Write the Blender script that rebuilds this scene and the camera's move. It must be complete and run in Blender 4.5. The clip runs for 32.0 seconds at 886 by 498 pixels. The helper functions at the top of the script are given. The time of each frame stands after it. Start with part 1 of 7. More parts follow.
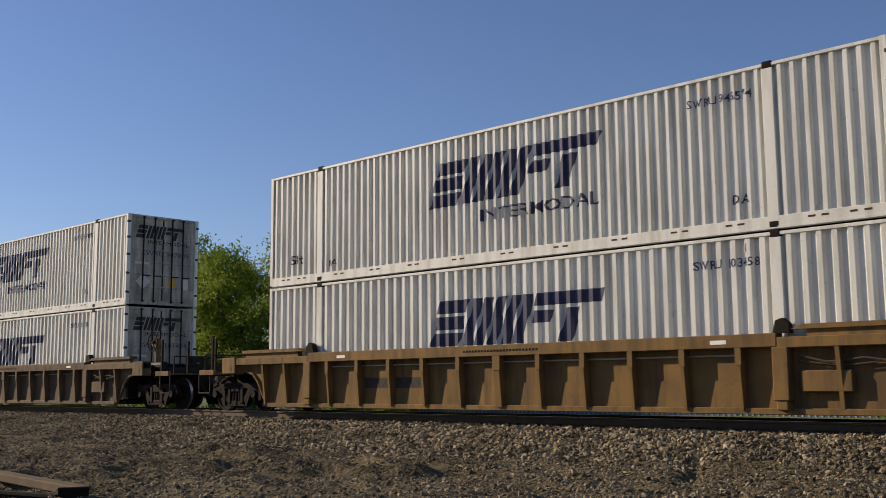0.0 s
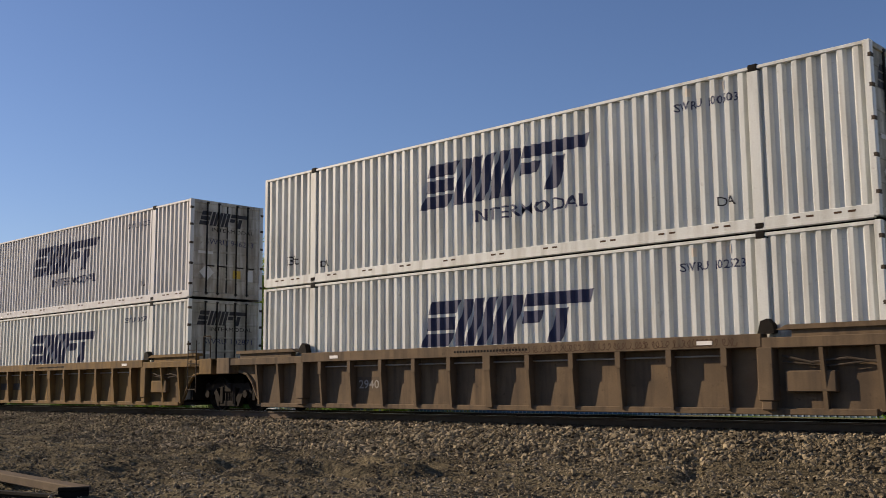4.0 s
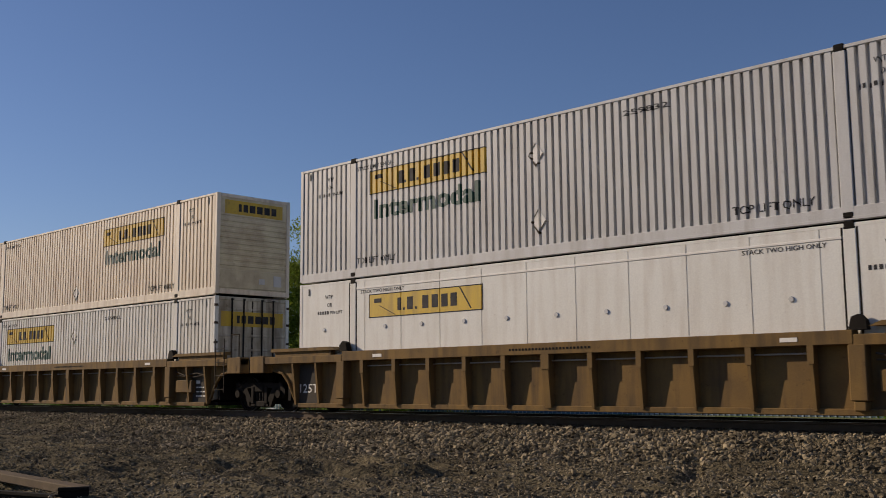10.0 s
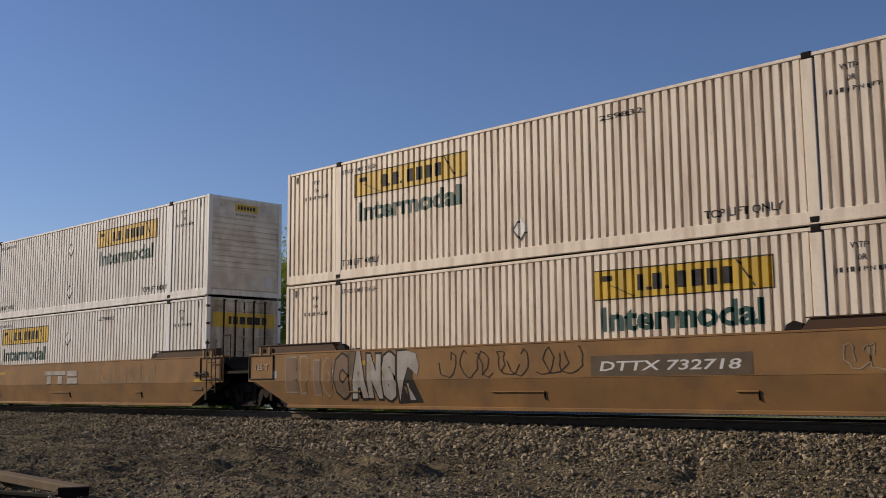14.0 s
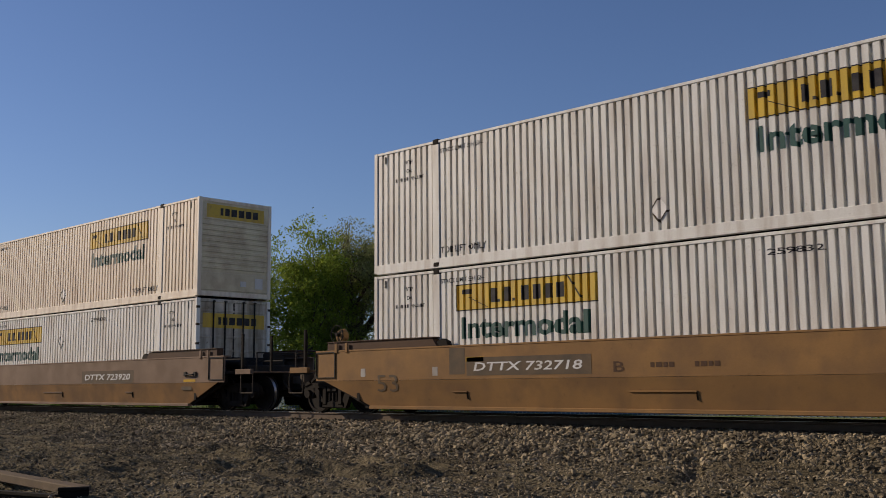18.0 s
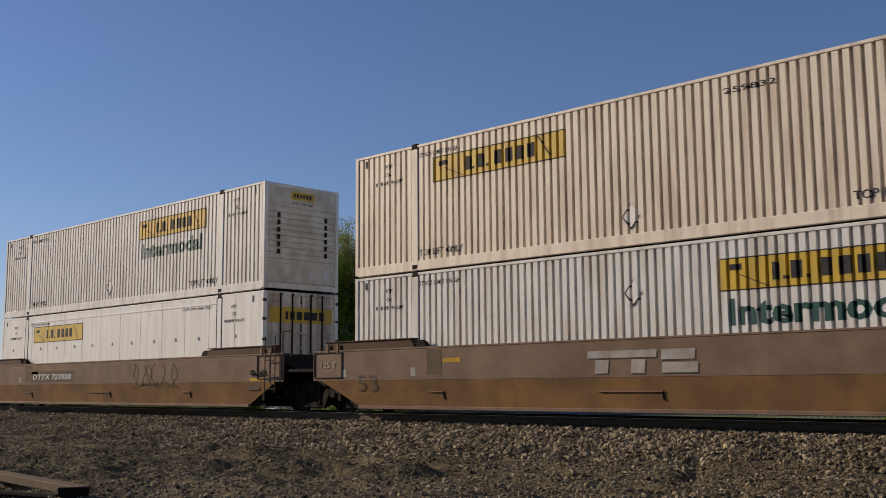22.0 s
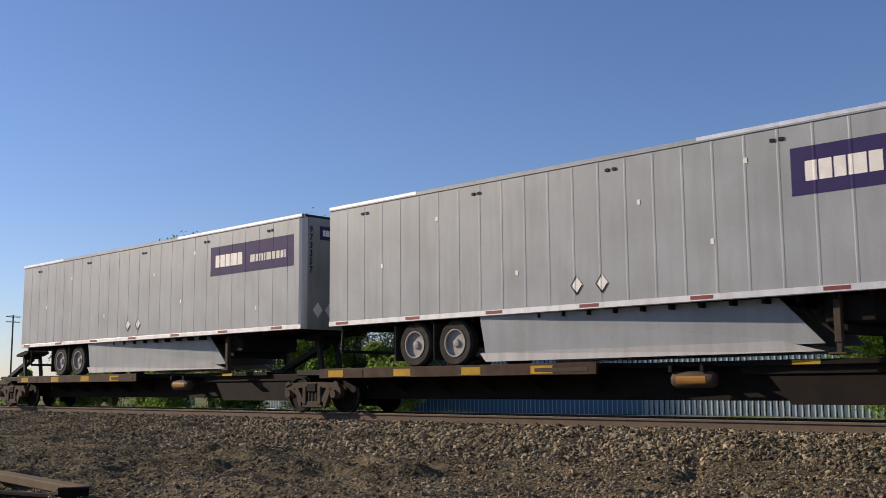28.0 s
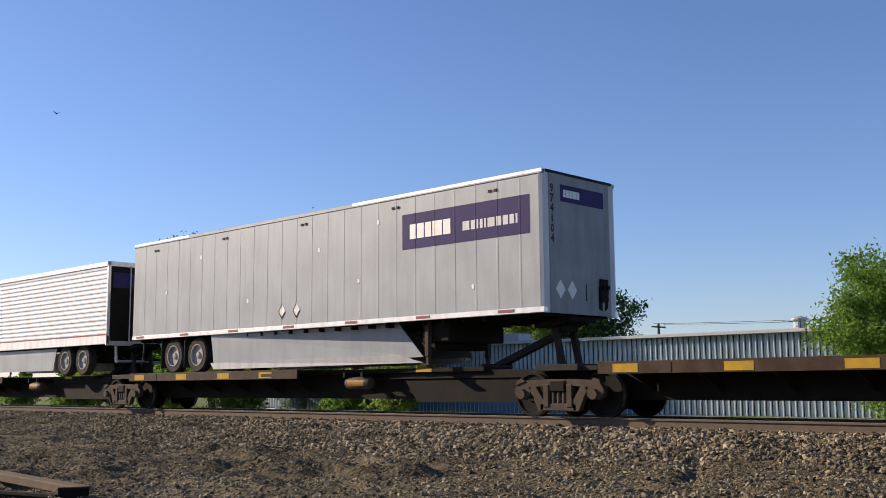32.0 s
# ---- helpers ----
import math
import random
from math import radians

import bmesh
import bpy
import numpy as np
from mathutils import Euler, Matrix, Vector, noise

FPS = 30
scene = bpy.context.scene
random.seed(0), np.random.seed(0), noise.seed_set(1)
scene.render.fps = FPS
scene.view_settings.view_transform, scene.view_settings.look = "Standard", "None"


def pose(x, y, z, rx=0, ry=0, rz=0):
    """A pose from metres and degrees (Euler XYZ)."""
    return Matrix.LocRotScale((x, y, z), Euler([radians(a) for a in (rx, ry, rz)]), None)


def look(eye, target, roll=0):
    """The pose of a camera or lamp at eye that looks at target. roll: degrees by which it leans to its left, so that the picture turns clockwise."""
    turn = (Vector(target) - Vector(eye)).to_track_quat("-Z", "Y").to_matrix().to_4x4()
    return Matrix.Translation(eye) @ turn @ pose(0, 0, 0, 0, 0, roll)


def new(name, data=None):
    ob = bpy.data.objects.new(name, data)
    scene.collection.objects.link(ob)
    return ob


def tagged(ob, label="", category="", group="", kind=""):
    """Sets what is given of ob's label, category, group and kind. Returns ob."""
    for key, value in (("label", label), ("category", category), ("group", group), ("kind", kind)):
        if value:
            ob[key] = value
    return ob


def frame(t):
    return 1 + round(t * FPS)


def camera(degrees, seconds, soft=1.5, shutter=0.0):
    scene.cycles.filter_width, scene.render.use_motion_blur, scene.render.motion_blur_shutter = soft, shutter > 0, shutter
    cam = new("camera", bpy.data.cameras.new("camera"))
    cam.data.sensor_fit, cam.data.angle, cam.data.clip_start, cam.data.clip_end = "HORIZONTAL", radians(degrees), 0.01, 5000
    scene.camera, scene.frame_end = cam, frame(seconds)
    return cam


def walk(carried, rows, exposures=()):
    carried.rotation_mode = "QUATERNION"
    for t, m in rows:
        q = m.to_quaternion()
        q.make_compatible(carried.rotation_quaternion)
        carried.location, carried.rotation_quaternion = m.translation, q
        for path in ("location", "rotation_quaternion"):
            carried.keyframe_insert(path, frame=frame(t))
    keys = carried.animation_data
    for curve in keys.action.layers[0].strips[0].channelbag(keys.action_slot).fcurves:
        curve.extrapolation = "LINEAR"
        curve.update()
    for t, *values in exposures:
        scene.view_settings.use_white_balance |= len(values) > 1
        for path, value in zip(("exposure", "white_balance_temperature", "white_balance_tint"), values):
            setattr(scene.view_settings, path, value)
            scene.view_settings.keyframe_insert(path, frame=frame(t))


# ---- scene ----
# Camera: a low tripod beside a railway embankment. Rail tops are z = 0, the track runs along x.
cam = camera(46.76, 32.0, soft=0.65, shutter=0.05)
EYE = (0.0, -17.60, 0.664)
view = pose(*EYE, 90 + 7.549, 0.0, 43.705) @ pose(0, 0, 0, 0, 0, -0.455)
walk(cam, [(0.0, view), (32.0, view)],
     exposures=[(t, stops, 6250 if t < 5 else 6150 if t < 13 else 6050 if t < 27 else 5950, 14) for t, stops in (
         (0, -0.24), (1, 0.02), (2, -0.1), (4, -0.24), (7, 0.0), (8, -0.4), (9, -0.48), (10, -0.68), (11, -0.42), (12, -0.5), (13, -0.06), (14, -0.48), (15, -0.4), (17.5, -0.6), (18, -0.58),
         (19, -0.1), (20, -0.4), (21, -0.27), (22, -0.55), (23, -0.56), (24, -0.62), (25, -0.25), (26, -0.65), (28.5, 0.02), (30, 0.2), (31, 0.45), (32, 0.22))])

# ---- sun, sky, exposure ----
SUN_EL, SUN_AZ = radians(24.0), radians(247.0)
world = bpy.data.worlds.new("sky")
scene.world = world
world.use_nodes = True
wn = world.node_tree
sky = wn.nodes.new("ShaderNodeTexSky")
sky.sky_type = "NISHITA"
sky.sun_disc = False
sky.sun_elevation, sky.sun_rotation = SUN_EL, SUN_AZ
sky.air_density, sky.dust_density, sky.ozone_density = 1.0, 0.25, 4.5
hue = wn.nodes.new("ShaderNodeMix")
hue.data_type, hue.blend_type = "RGBA", "MULTIPLY"
hue.inputs["Factor"].default_value = 1.0
hue.inputs["B"].default_value = (1.08, 0.975, 1.01, 1)
wn.links.new(sky.outputs[0], hue.inputs["A"])
wn.links.new(hue.outputs["Result"], wn.nodes["Background"].inputs[0])
wn.nodes["Background"].inputs[1].default_value = 0.113
sun_data = bpy.data.lights.new("sun", "SUN")
sun_data.energy, sun_data.angle, sun_data.color = 6.9, radians(0.5), (1.0, 0.8, 0.55)
sun = new("sun", sun_data)
to_sun = Vector((math.sin(SUN_AZ) * math.cos(SUN_EL), math.cos(SUN_AZ) * math.cos(SUN_EL), math.sin(SUN_EL)))
sun.matrix_world = look(to_sun * 60, (0, 0, 0))


# ---- materials ----
def surface(name, col, rough=0.55, metal=0.0, second=None, scale=2.0, amount=0.5, grain=40.0, bump=0.15, streak=0.0,
            dirt=(0.12, 0.09, 0.06), dirty=0.0, coat=0.0, spread=0.0, by_island=False):
    """Painted, rusted or mineral surface: broad blotches, fine grain, optional dirt streaks, relief."""
    m = bpy.data.materials.new(name)
    m.use_nodes = True
    nt = m.node_tree
    N, L = nt.nodes, nt.links
    bs = N["Principled BSDF"]
    bs.inputs["Roughness"].default_value, bs.inputs["Metallic"].default_value = rough, metal
    bs.inputs["Specular IOR Level"].default_value = 0.45 if rough < 0.58 else 0.1
    if coat:
        bs.inputs["Coat Weight"].default_value = coat
    tc = N.new("ShaderNodeTexCoord")
    big = N.new("ShaderNodeTexNoise")
    big.inputs["Scale"].default_value, big.inputs["Detail"].default_value = scale, 6
    L.new(tc.outputs["Object"], big.inputs["Vector"])
    fine = N.new("ShaderNodeTexNoise")
    fine.inputs["Scale"].default_value, fine.inputs["Detail"].default_value = grain, 4
    L.new(tc.outputs["Object"], fine.inputs["Vector"])
    ramp = N.new("ShaderNodeMapRange")
    ramp.inputs["From Min"].default_value, ramp.inputs["From Max"].default_value = 0.35, 0.68
    L.new(big.outputs["Fac"], ramp.inputs["Value"])
    second = second or tuple(c * 0.72 for c in col)
    mix = N.new("ShaderNodeMix")
    mix.data_type = "RGBA"
    mul = N.new("ShaderNodeMath")
    mul.operation = "MULTIPLY"
    mul.inputs[1].default_value = amount
    L.new(ramp.outputs["Result"], mul.inputs[0])
    L.new(mul.outputs[0], mix.inputs["Factor"])
    mix.inputs["A"].default_value, mix.inputs["B"].default_value = (*col, 1), (*second, 1)
    last = mix.outputs["Result"]
    if dirty:
        mp = N.new("ShaderNodeMapping")
        mp.inputs["Scale"].default_value = (3.0, 3.0, 0.35) if streak else (1.3, 1.3, 1.3)
        L.new(tc.outputs["Object"], mp.inputs["Vector"])
        st = N.new("ShaderNodeTexNoise")
        st.inputs["Scale"].default_value, st.inputs["Detail"].default_value = 1.6, 3
        L.new(mp.outputs["Vector"], st.inputs["Vector"])
        r2 = N.new("ShaderNodeMapRange")
        r2.inputs["From Min"].default_value, r2.inputs["From Max"].default_value = 0.44, 0.68
        r2.inputs["To Max"].default_value = dirty
        L.new(st.outputs["Fac"], r2.inputs["Value"])
        m2 = N.new("ShaderNodeMix")
        m2.data_type = "RGBA"
        L.new(r2.outputs["Result"], m2.inputs["Factor"])
        L.new(last, m2.inputs["A"])
        m2.inputs["B"].default_value = (*dirt, 1)
        last = m2.outputs["Result"]
    if dirty:
        sp = N.new("ShaderNodeTexNoise")
        sp.inputs["Scale"].default_value, sp.inputs["Detail"].default_value, sp.inputs["Roughness"].default_value = 7.0, 10, 0.7
        L.new(tc.outputs["Object"], sp.inputs["Vector"])
        r4 = N.new("ShaderNodeMapRange")
        r4.inputs["From Min"].default_value, r4.inputs["From Max"].default_value = 0.6, 0.72
        r4.inputs["To Max"].default_value = dirty
        L.new(sp.outputs["Fac"], r4.inputs["Value"])
        m3 = N.new("ShaderNodeMix")
        m3.data_type = "RGBA"
        L.new(r4.outputs["Result"], m3.inputs["Factor"])
        L.new(last, m3.inputs["A"])
        m3.inputs["B"].default_value = (*[c * 0.6 for c in dirt], 1)
        last = m3.outputs["Result"]
    hsv = N.new("ShaderNodeHueSaturation")
    L.new(last, hsv.inputs["Color"])
    fr = N.new("ShaderNodeMapRange")
    fr.inputs["To Min"].default_value, fr.inputs["To Max"].default_value = 0.88, 1.12
    L.new(fine.outputs["Fac"], fr.inputs["Value"])
    val = fr.outputs["Result"]
    if spread:
        if by_island:
            rnd = N.new("ShaderNodeNewGeometry").outputs["Random Per Island"]
        else:
            rnd = N.new("ShaderNodeObjectInfo").outputs["Random"]
        r3 = N.new("ShaderNodeMapRange")
        r3.inputs["To Min"].default_value, r3.inputs["To Max"].default_value = 1 - spread, 1 + spread
        L.new(rnd, r3.inputs["Value"])
        mm = N.new("ShaderNodeMath")
        mm.operation = "MULTIPLY"
        L.new(val, mm.inputs[0])
        L.new(r3.outputs["Result"], mm.inputs[1])
        val = mm.outputs[0]
    L.new(val, hsv.inputs["Value"])
    L.new(hsv.outputs["Color"], bs.inputs["Base Color"])
    if bump:
        bp = N.new("ShaderNodeBump")
        bp.inputs["Strength"].default_value, bp.inputs["Distance"].default_value = bump, 0.01
        L.new(fine.outputs["Fac"], bp.inputs["Height"])
        L.new(bp.outputs["Normal"], bs.inputs["Normal"])
    return m


WHITE = surface("white_container_paint", (0.7, 0.695, 0.65), 0.42, second=(0.58, 0.56, 0.5), scale=0.7, dirty=0.45, streak=1, dirt=(0.33, 0.26, 0.19), bump=0.05)
CREAM = surface("cream_container_paint", (0.76, 0.68, 0.55), 0.45, second=(0.66, 0.56, 0.43), scale=0.6, dirty=0.45, streak=1, dirt=(0.36, 0.25, 0.16), bump=0.05)
GREYW = surface("grey_white_container_paint", (0.58, 0.58, 0.575), 0.45, second=(0.48, 0.475, 0.46), scale=0.8, dirty=0.3, streak=1, dirt=(0.28, 0.24, 0.19), bump=0.05)
SILVER = surface("dull_silver_white_paint", (0.67, 0.685, 0.645), 0.42, second=(0.53, 0.54, 0.495), scale=0.7, dirty=0.4, streak=1, dirt=(0.27, 0.24, 0.18), bump=0.05)
SMOOTH = surface("smooth_white_panel_paint", (0.77, 0.765, 0.715), 0.35, second=(0.67, 0.65, 0.585), scale=0.5, dirty=0.25, streak=1, dirt=(0.4, 0.32, 0.24), bump=0.02)
# Door end paints: grime, with the base also darkened for the shaded end.
SOILED_SHADED = {
    WHITE.name: surface("grimy_shaded_white_door_paint", (0.58, 0.55, 0.47), 0.6, second=(0.3, 0.26, 0.19), scale=1.6, amount=0.9, dirty=0.7, streak=1, dirt=(0.13, 0.1, 0.065)),
    CREAM.name: surface("grimy_shaded_cream_door_paint", (0.56, 0.48, 0.34), 0.6, second=(0.29, 0.22, 0.13), scale=1.6, amount=0.9, dirty=0.75, streak=1, dirt=(0.12, 0.085, 0.05)),
    GREYW.name: surface("grimy_shaded_grey_door_paint", (0.48, 0.46, 0.41), 0.6, second=(0.27, 0.24, 0.19), scale=1.6, amount=0.9, dirty=0.7, streak=1, dirt=(0.12, 0.095, 0.065)),
    SILVER.name: surface("grimy_shaded_silver_door_paint", (0.46, 0.45, 0.4), 0.6, second=(0.26, 0.25, 0.2), scale=1.6, amount=0.9, dirty=0.65, streak=1, dirt=(0.12, 0.11, 0.085)),
    SMOOTH.name: surface("grimy_shaded_panel_door_paint", (0.7, 0.67, 0.6), 0.6, second=(0.44, 0.38, 0.3), scale=1.6, amount=0.9, dirty=0.65, streak=1, dirt=(0.15, 0.11, 0.07))}
CHALK = surface("chalky_spray_paint", (0.37, 0.355, 0.33), 0.7, second=(0.26, 0.235, 0.2), scale=2.5, amount=0.9, dirty=0.4, streak=1, dirt=(0.2, 0.15, 0.1))
COOLWHITE = surface("cool_white_trailer_paint", (0.6, 0.625, 0.65), 0.45, second=(0.5, 0.52, 0.54), scale=0.8, dirty=0.25, streak=1, dirt=(0.3, 0.28, 0.25), bump=0.04)
# Front wall paints: rust stains, base also warmed for light bounced off the ground.
STAINED_WARM = {n: surface("rust_stained_bounce_lit_" + n, c, 0.5, second=d, scale=1.1, amount=0.8, dirty=0.5, dirt=(0.3, 0.21, 0.13), bump=0.05)
           for n, c, d in ((WHITE.name, (0.65, 0.64, 0.56), (0.5, 0.47, 0.38)), (CREAM.name, (0.66, 0.6, 0.42), (0.5, 0.43, 0.28)), (GREYW.name, (0.54, 0.54, 0.49), (0.42, 0.41, 0.35)), (SMOOTH.name, (0.74, 0.72, 0.67), (0.6, 0.57, 0.51)))}
NAVY = surface("navy_decal", (0.018, 0.022, 0.07), 0.5, scale=3, amount=0.6, second=(0.05, 0.055, 0.11))
BLACK = surface("black_lettering", (0.03, 0.03, 0.035), 0.6, second=(0.09, 0.085, 0.08), scale=5)
GREEN = surface("green_lettering", (0.006, 0.05, 0.04), 0.5, scale=3, second=(0.02, 0.09, 0.075))
YELLOW = surface("yellow_decal", (0.6, 0.4, 0.02), 0.45, scale=1.6, second=(0.48, 0.33, 0.05), dirty=0.35, streak=1)
PURPLE = surface("purple_decal", (0.035, 0.026, 0.1), 0.6, scale=1.6, second=(0.05, 0.04, 0.125))
PALE = surface("pale_lettering", (0.78, 0.76, 0.72), 0.5, scale=4, second=(0.6, 0.56, 0.5))
FADED = surface("faded_spray_paint", (0.3, 0.27, 0.22), 0.7, second=(0.22, 0.17, 0.11), scale=3, amount=1.0)
GRIMECAST = surface("oily_black_cast_steel", (0.017, 0.0135, 0.011), 0.8, second=(0.008, 0.007, 0.006), scale=4, bump=0.3)
PANEL = surface("charcoal_panel_paint", (0.045, 0.042, 0.038), 0.7, second=(0.07, 0.06, 0.048), scale=2, dirty=0.4, dirt=(0.1, 0.075, 0.05))
UMBER = surface("umber_car_paint", (0.25, 0.14, 0.055), 0.7, second=(0.15, 0.09, 0.045), scale=0.9, amount=0.8, dirty=0.5, dirt=(0.1, 0.064, 0.038))
NUMPATCH = surface("dull_umber_patch_paint", (0.085, 0.068, 0.05), 0.7, second=(0.13, 0.095, 0.06), scale=2.5, amount=0.9)
REDMARK = surface("red_marking", (0.2, 0.035, 0.028), 0.5)
OCHRE = surface("ochre_car_paint", (0.215, 0.133, 0.045), 0.65, second=(0.135, 0.088, 0.04), scale=1.3, amount=0.9, dirty=0.75, streak=1, dirt=(0.085, 0.058, 0.033), bump=0.2)
BROWN = surface("brown_car_paint", (0.172, 0.122, 0.073), 0.7, second=(0.105, 0.077, 0.05), scale=1.3, amount=0.9, dirty=0.75, streak=1, dirt=(0.07, 0.052, 0.037), bump=0.2)
TAN = surface("faded_tan_car_paint", (0.21, 0.147, 0.104), 0.7, second=(0.14, 0.098, 0.068), scale=0.9, amount=0.8, dirty=0.5, dirt=(0.12, 0.08, 0.052), bump=0.15)
ORANGE = surface("orange_brown_car_paint", (0.255, 0.145, 0.055), 0.65, second=(0.18, 0.105, 0.045), scale=0.8, amount=0.8, dirty=0.5, dirt=(0.13, 0.08, 0.045), bump=0.12)
RUSTRED = surface("dark_red_brown_paint", (0.08, 0.046, 0.027), 0.6, second=(0.05, 0.031, 0.021), scale=1.5, bump=0.2)
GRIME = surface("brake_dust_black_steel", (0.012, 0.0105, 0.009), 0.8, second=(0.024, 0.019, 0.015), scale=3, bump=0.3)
DARK = surface("black_painted_steel", (0.02, 0.0185, 0.017), 0.6, second=(0.042, 0.035, 0.028), scale=2.5, bump=0.2)
CAST = surface("dusty_cast_steel", (0.078, 0.062, 0.047), 0.8, second=(0.034, 0.027, 0.021), scale=4, bump=0.3)
GALV = surface("galvanised_steel", (0.5, 0.48, 0.45), 0.45, 0.6, scale=4, bump=0.1)
TREAD = surface("polished_wheel_tread", (0.5, 0.48, 0.46), 0.3, 0.9, scale=6, bump=0.05)
RUBBER = surface("tyre_rubber", (0.035, 0.033, 0.03), 0.85, second=(0.08, 0.07, 0.06), scale=6, bump=0.3)
RIMGREY = surface("dusty_wheel_rim", (0.36, 0.35, 0.33), 0.6, 0.0, second=(0.2, 0.19, 0.18), scale=5)
TRAILER = surface("light_grey_trailer_panel", (0.312, 0.34, 0.358), 0.45, second=(0.245, 0.265, 0.276), scale=0.9, amount=0.8, dirty=0.18, streak=1, dirt=(0.15, 0.14, 0.12), bump=0.03)
# Trailer grey with dirt streaks, darkened to paint in the front wall's shade.
FRONTSHADE = surface("shaded_grey_front_panel", (0.25, 0.257, 0.262), 0.5, second=(0.19, 0.193, 0.19), scale=1.2, amount=0.8, dirty=0.3, streak=1, dirt=(0.1, 0.09, 0.075), bump=0.03)
ALUM = surface("bright_aluminium", (0.78, 0.76, 0.72), 0.32, 0.55, second=(0.66, 0.63, 0.58), scale=2, dirty=0.2, streak=1, bump=0.05)
TANKORANGE = surface("sunlit_orange_tank_paint", (0.3, 0.15, 0.035), 0.6, second=(0.18, 0.095, 0.03), scale=3, dirty=0.5)
BRAKEYEL = surface("yellow_safety_paint", (0.5, 0.3, 0.015), 0.6, scale=2, second=(0.3, 0.19, 0.03), dirty=0.4)
BOARD = surface("worn_orange_deck_edge", (0.05, 0.03, 0.02), 0.65, second=(0.026, 0.019, 0.014), scale=2, dirty=0.4, bump=0.25)
RAILTOP = surface("rusty_rail_steel", (0.13, 0.1, 0.075), 0.75, 0.0, second=(0.08, 0.06, 0.045), scale=5, bump=0.2)
RAILSHINE = surface("shiny_rail_head", (0.6, 0.57, 0.53), 0.28, 0.9, scale=8, bump=0.03)
TIEWOOD = surface("weathered_sleeper_wood", (0.11, 0.085, 0.065), 0.85, second=(0.06, 0.048, 0.04), scale=3, bump=0.5, spread=0.3)
TIMBER = surface("grey_brown_old_timber", (0.14, 0.106, 0.07), 0.85, second=(0.08, 0.062, 0.045), scale=4, bump=0.5)
STONE = surface("crushed_ballast_stone", (0.245, 0.2, 0.128), 0.9, second=(0.078, 0.063, 0.04), scale=1.2, amount=0.8, grain=30, bump=0.4, spread=0.75, by_island=True)
STEELWALL = surface("white_ribbed_steel_wall", (0.43, 0.49, 0.51), 0.5, second=(0.35, 0.41, 0.44), scale=0.4, dirty=0.2, streak=1, dirt=(0.4, 0.42, 0.42), bump=0.03)
BLUEWALL = surface("blue_ribbed_steel_wall", (0.085, 0.17, 0.25), 0.5, second=(0.06, 0.13, 0.2), scale=0.4, dirty=0.2, streak=1, bump=0.03)
ROOFGREY = surface("grey_metal_roof", (0.4, 0.41, 0.42), 0.5, 0.2, scale=0.6)
WEBBROWN = surface("dull_umber_web_paint", (0.078, 0.058, 0.042), 0.65, second=(0.05, 0.038, 0.029), scale=1.5, dirty=0.4, bump=0.2)
BARK = surface("tree_bark", (0.1, 0.08, 0.06), 0.9, second=(0.055, 0.044, 0.034), scale=6, bump=0.6)


def leaf_material(name, col, second):
    m = surface(name, col, 0.6, second=second, scale=0.6, amount=0.9, grain=8, bump=0, spread=0.35, by_island=True)
    nt = m.node_tree
    bs = nt.nodes["Principled BSDF"]
    tr = nt.nodes.new("ShaderNodeBsdfTranslucent")
    mx = nt.nodes.new("ShaderNodeMixShader")
    mx.inputs[0].default_value = 0.42
    src = bs.inputs["Base Color"].links[0].from_socket
    nt.links.new(src, tr.inputs["Color"])
    nt.links.new(bs.outputs[0], mx.inputs[1])
    nt.links.new(tr.outputs[0], mx.inputs[2])
    nt.links.new(mx.outputs[0], nt.nodes["Material Output"].inputs["Surface"])
    return m


LEAF_A = leaf_material("fresh_green_leaves", (0.17, 0.27, 0.038), (0.1, 0.17, 0.026))
LEAF_B = leaf_material("yellow_green_leaves", (0.25, 0.32, 0.042), (0.16, 0.215, 0.03))
LEAF_C = leaf_material("sparse_olive_spring_leaves", (0.27, 0.285, 0.105), (0.18, 0.195, 0.07))
LEAF_D = leaf_material("dark_green_leaves", (0.075, 0.13, 0.035), (0.045, 0.09, 0.025))
LEAF_F = leaf_material("mid_green_leaves", (0.17, 0.28, 0.045), (0.1, 0.18, 0.03))
LEAF_E = leaf_material("dull_green_leaves", (0.2, 0.27, 0.05), (0.13, 0.19, 0.035))
GRASSMAT = leaf_material("rough_grass", (0.1, 0.17, 0.03), (0.14, 0.16, 0.05))


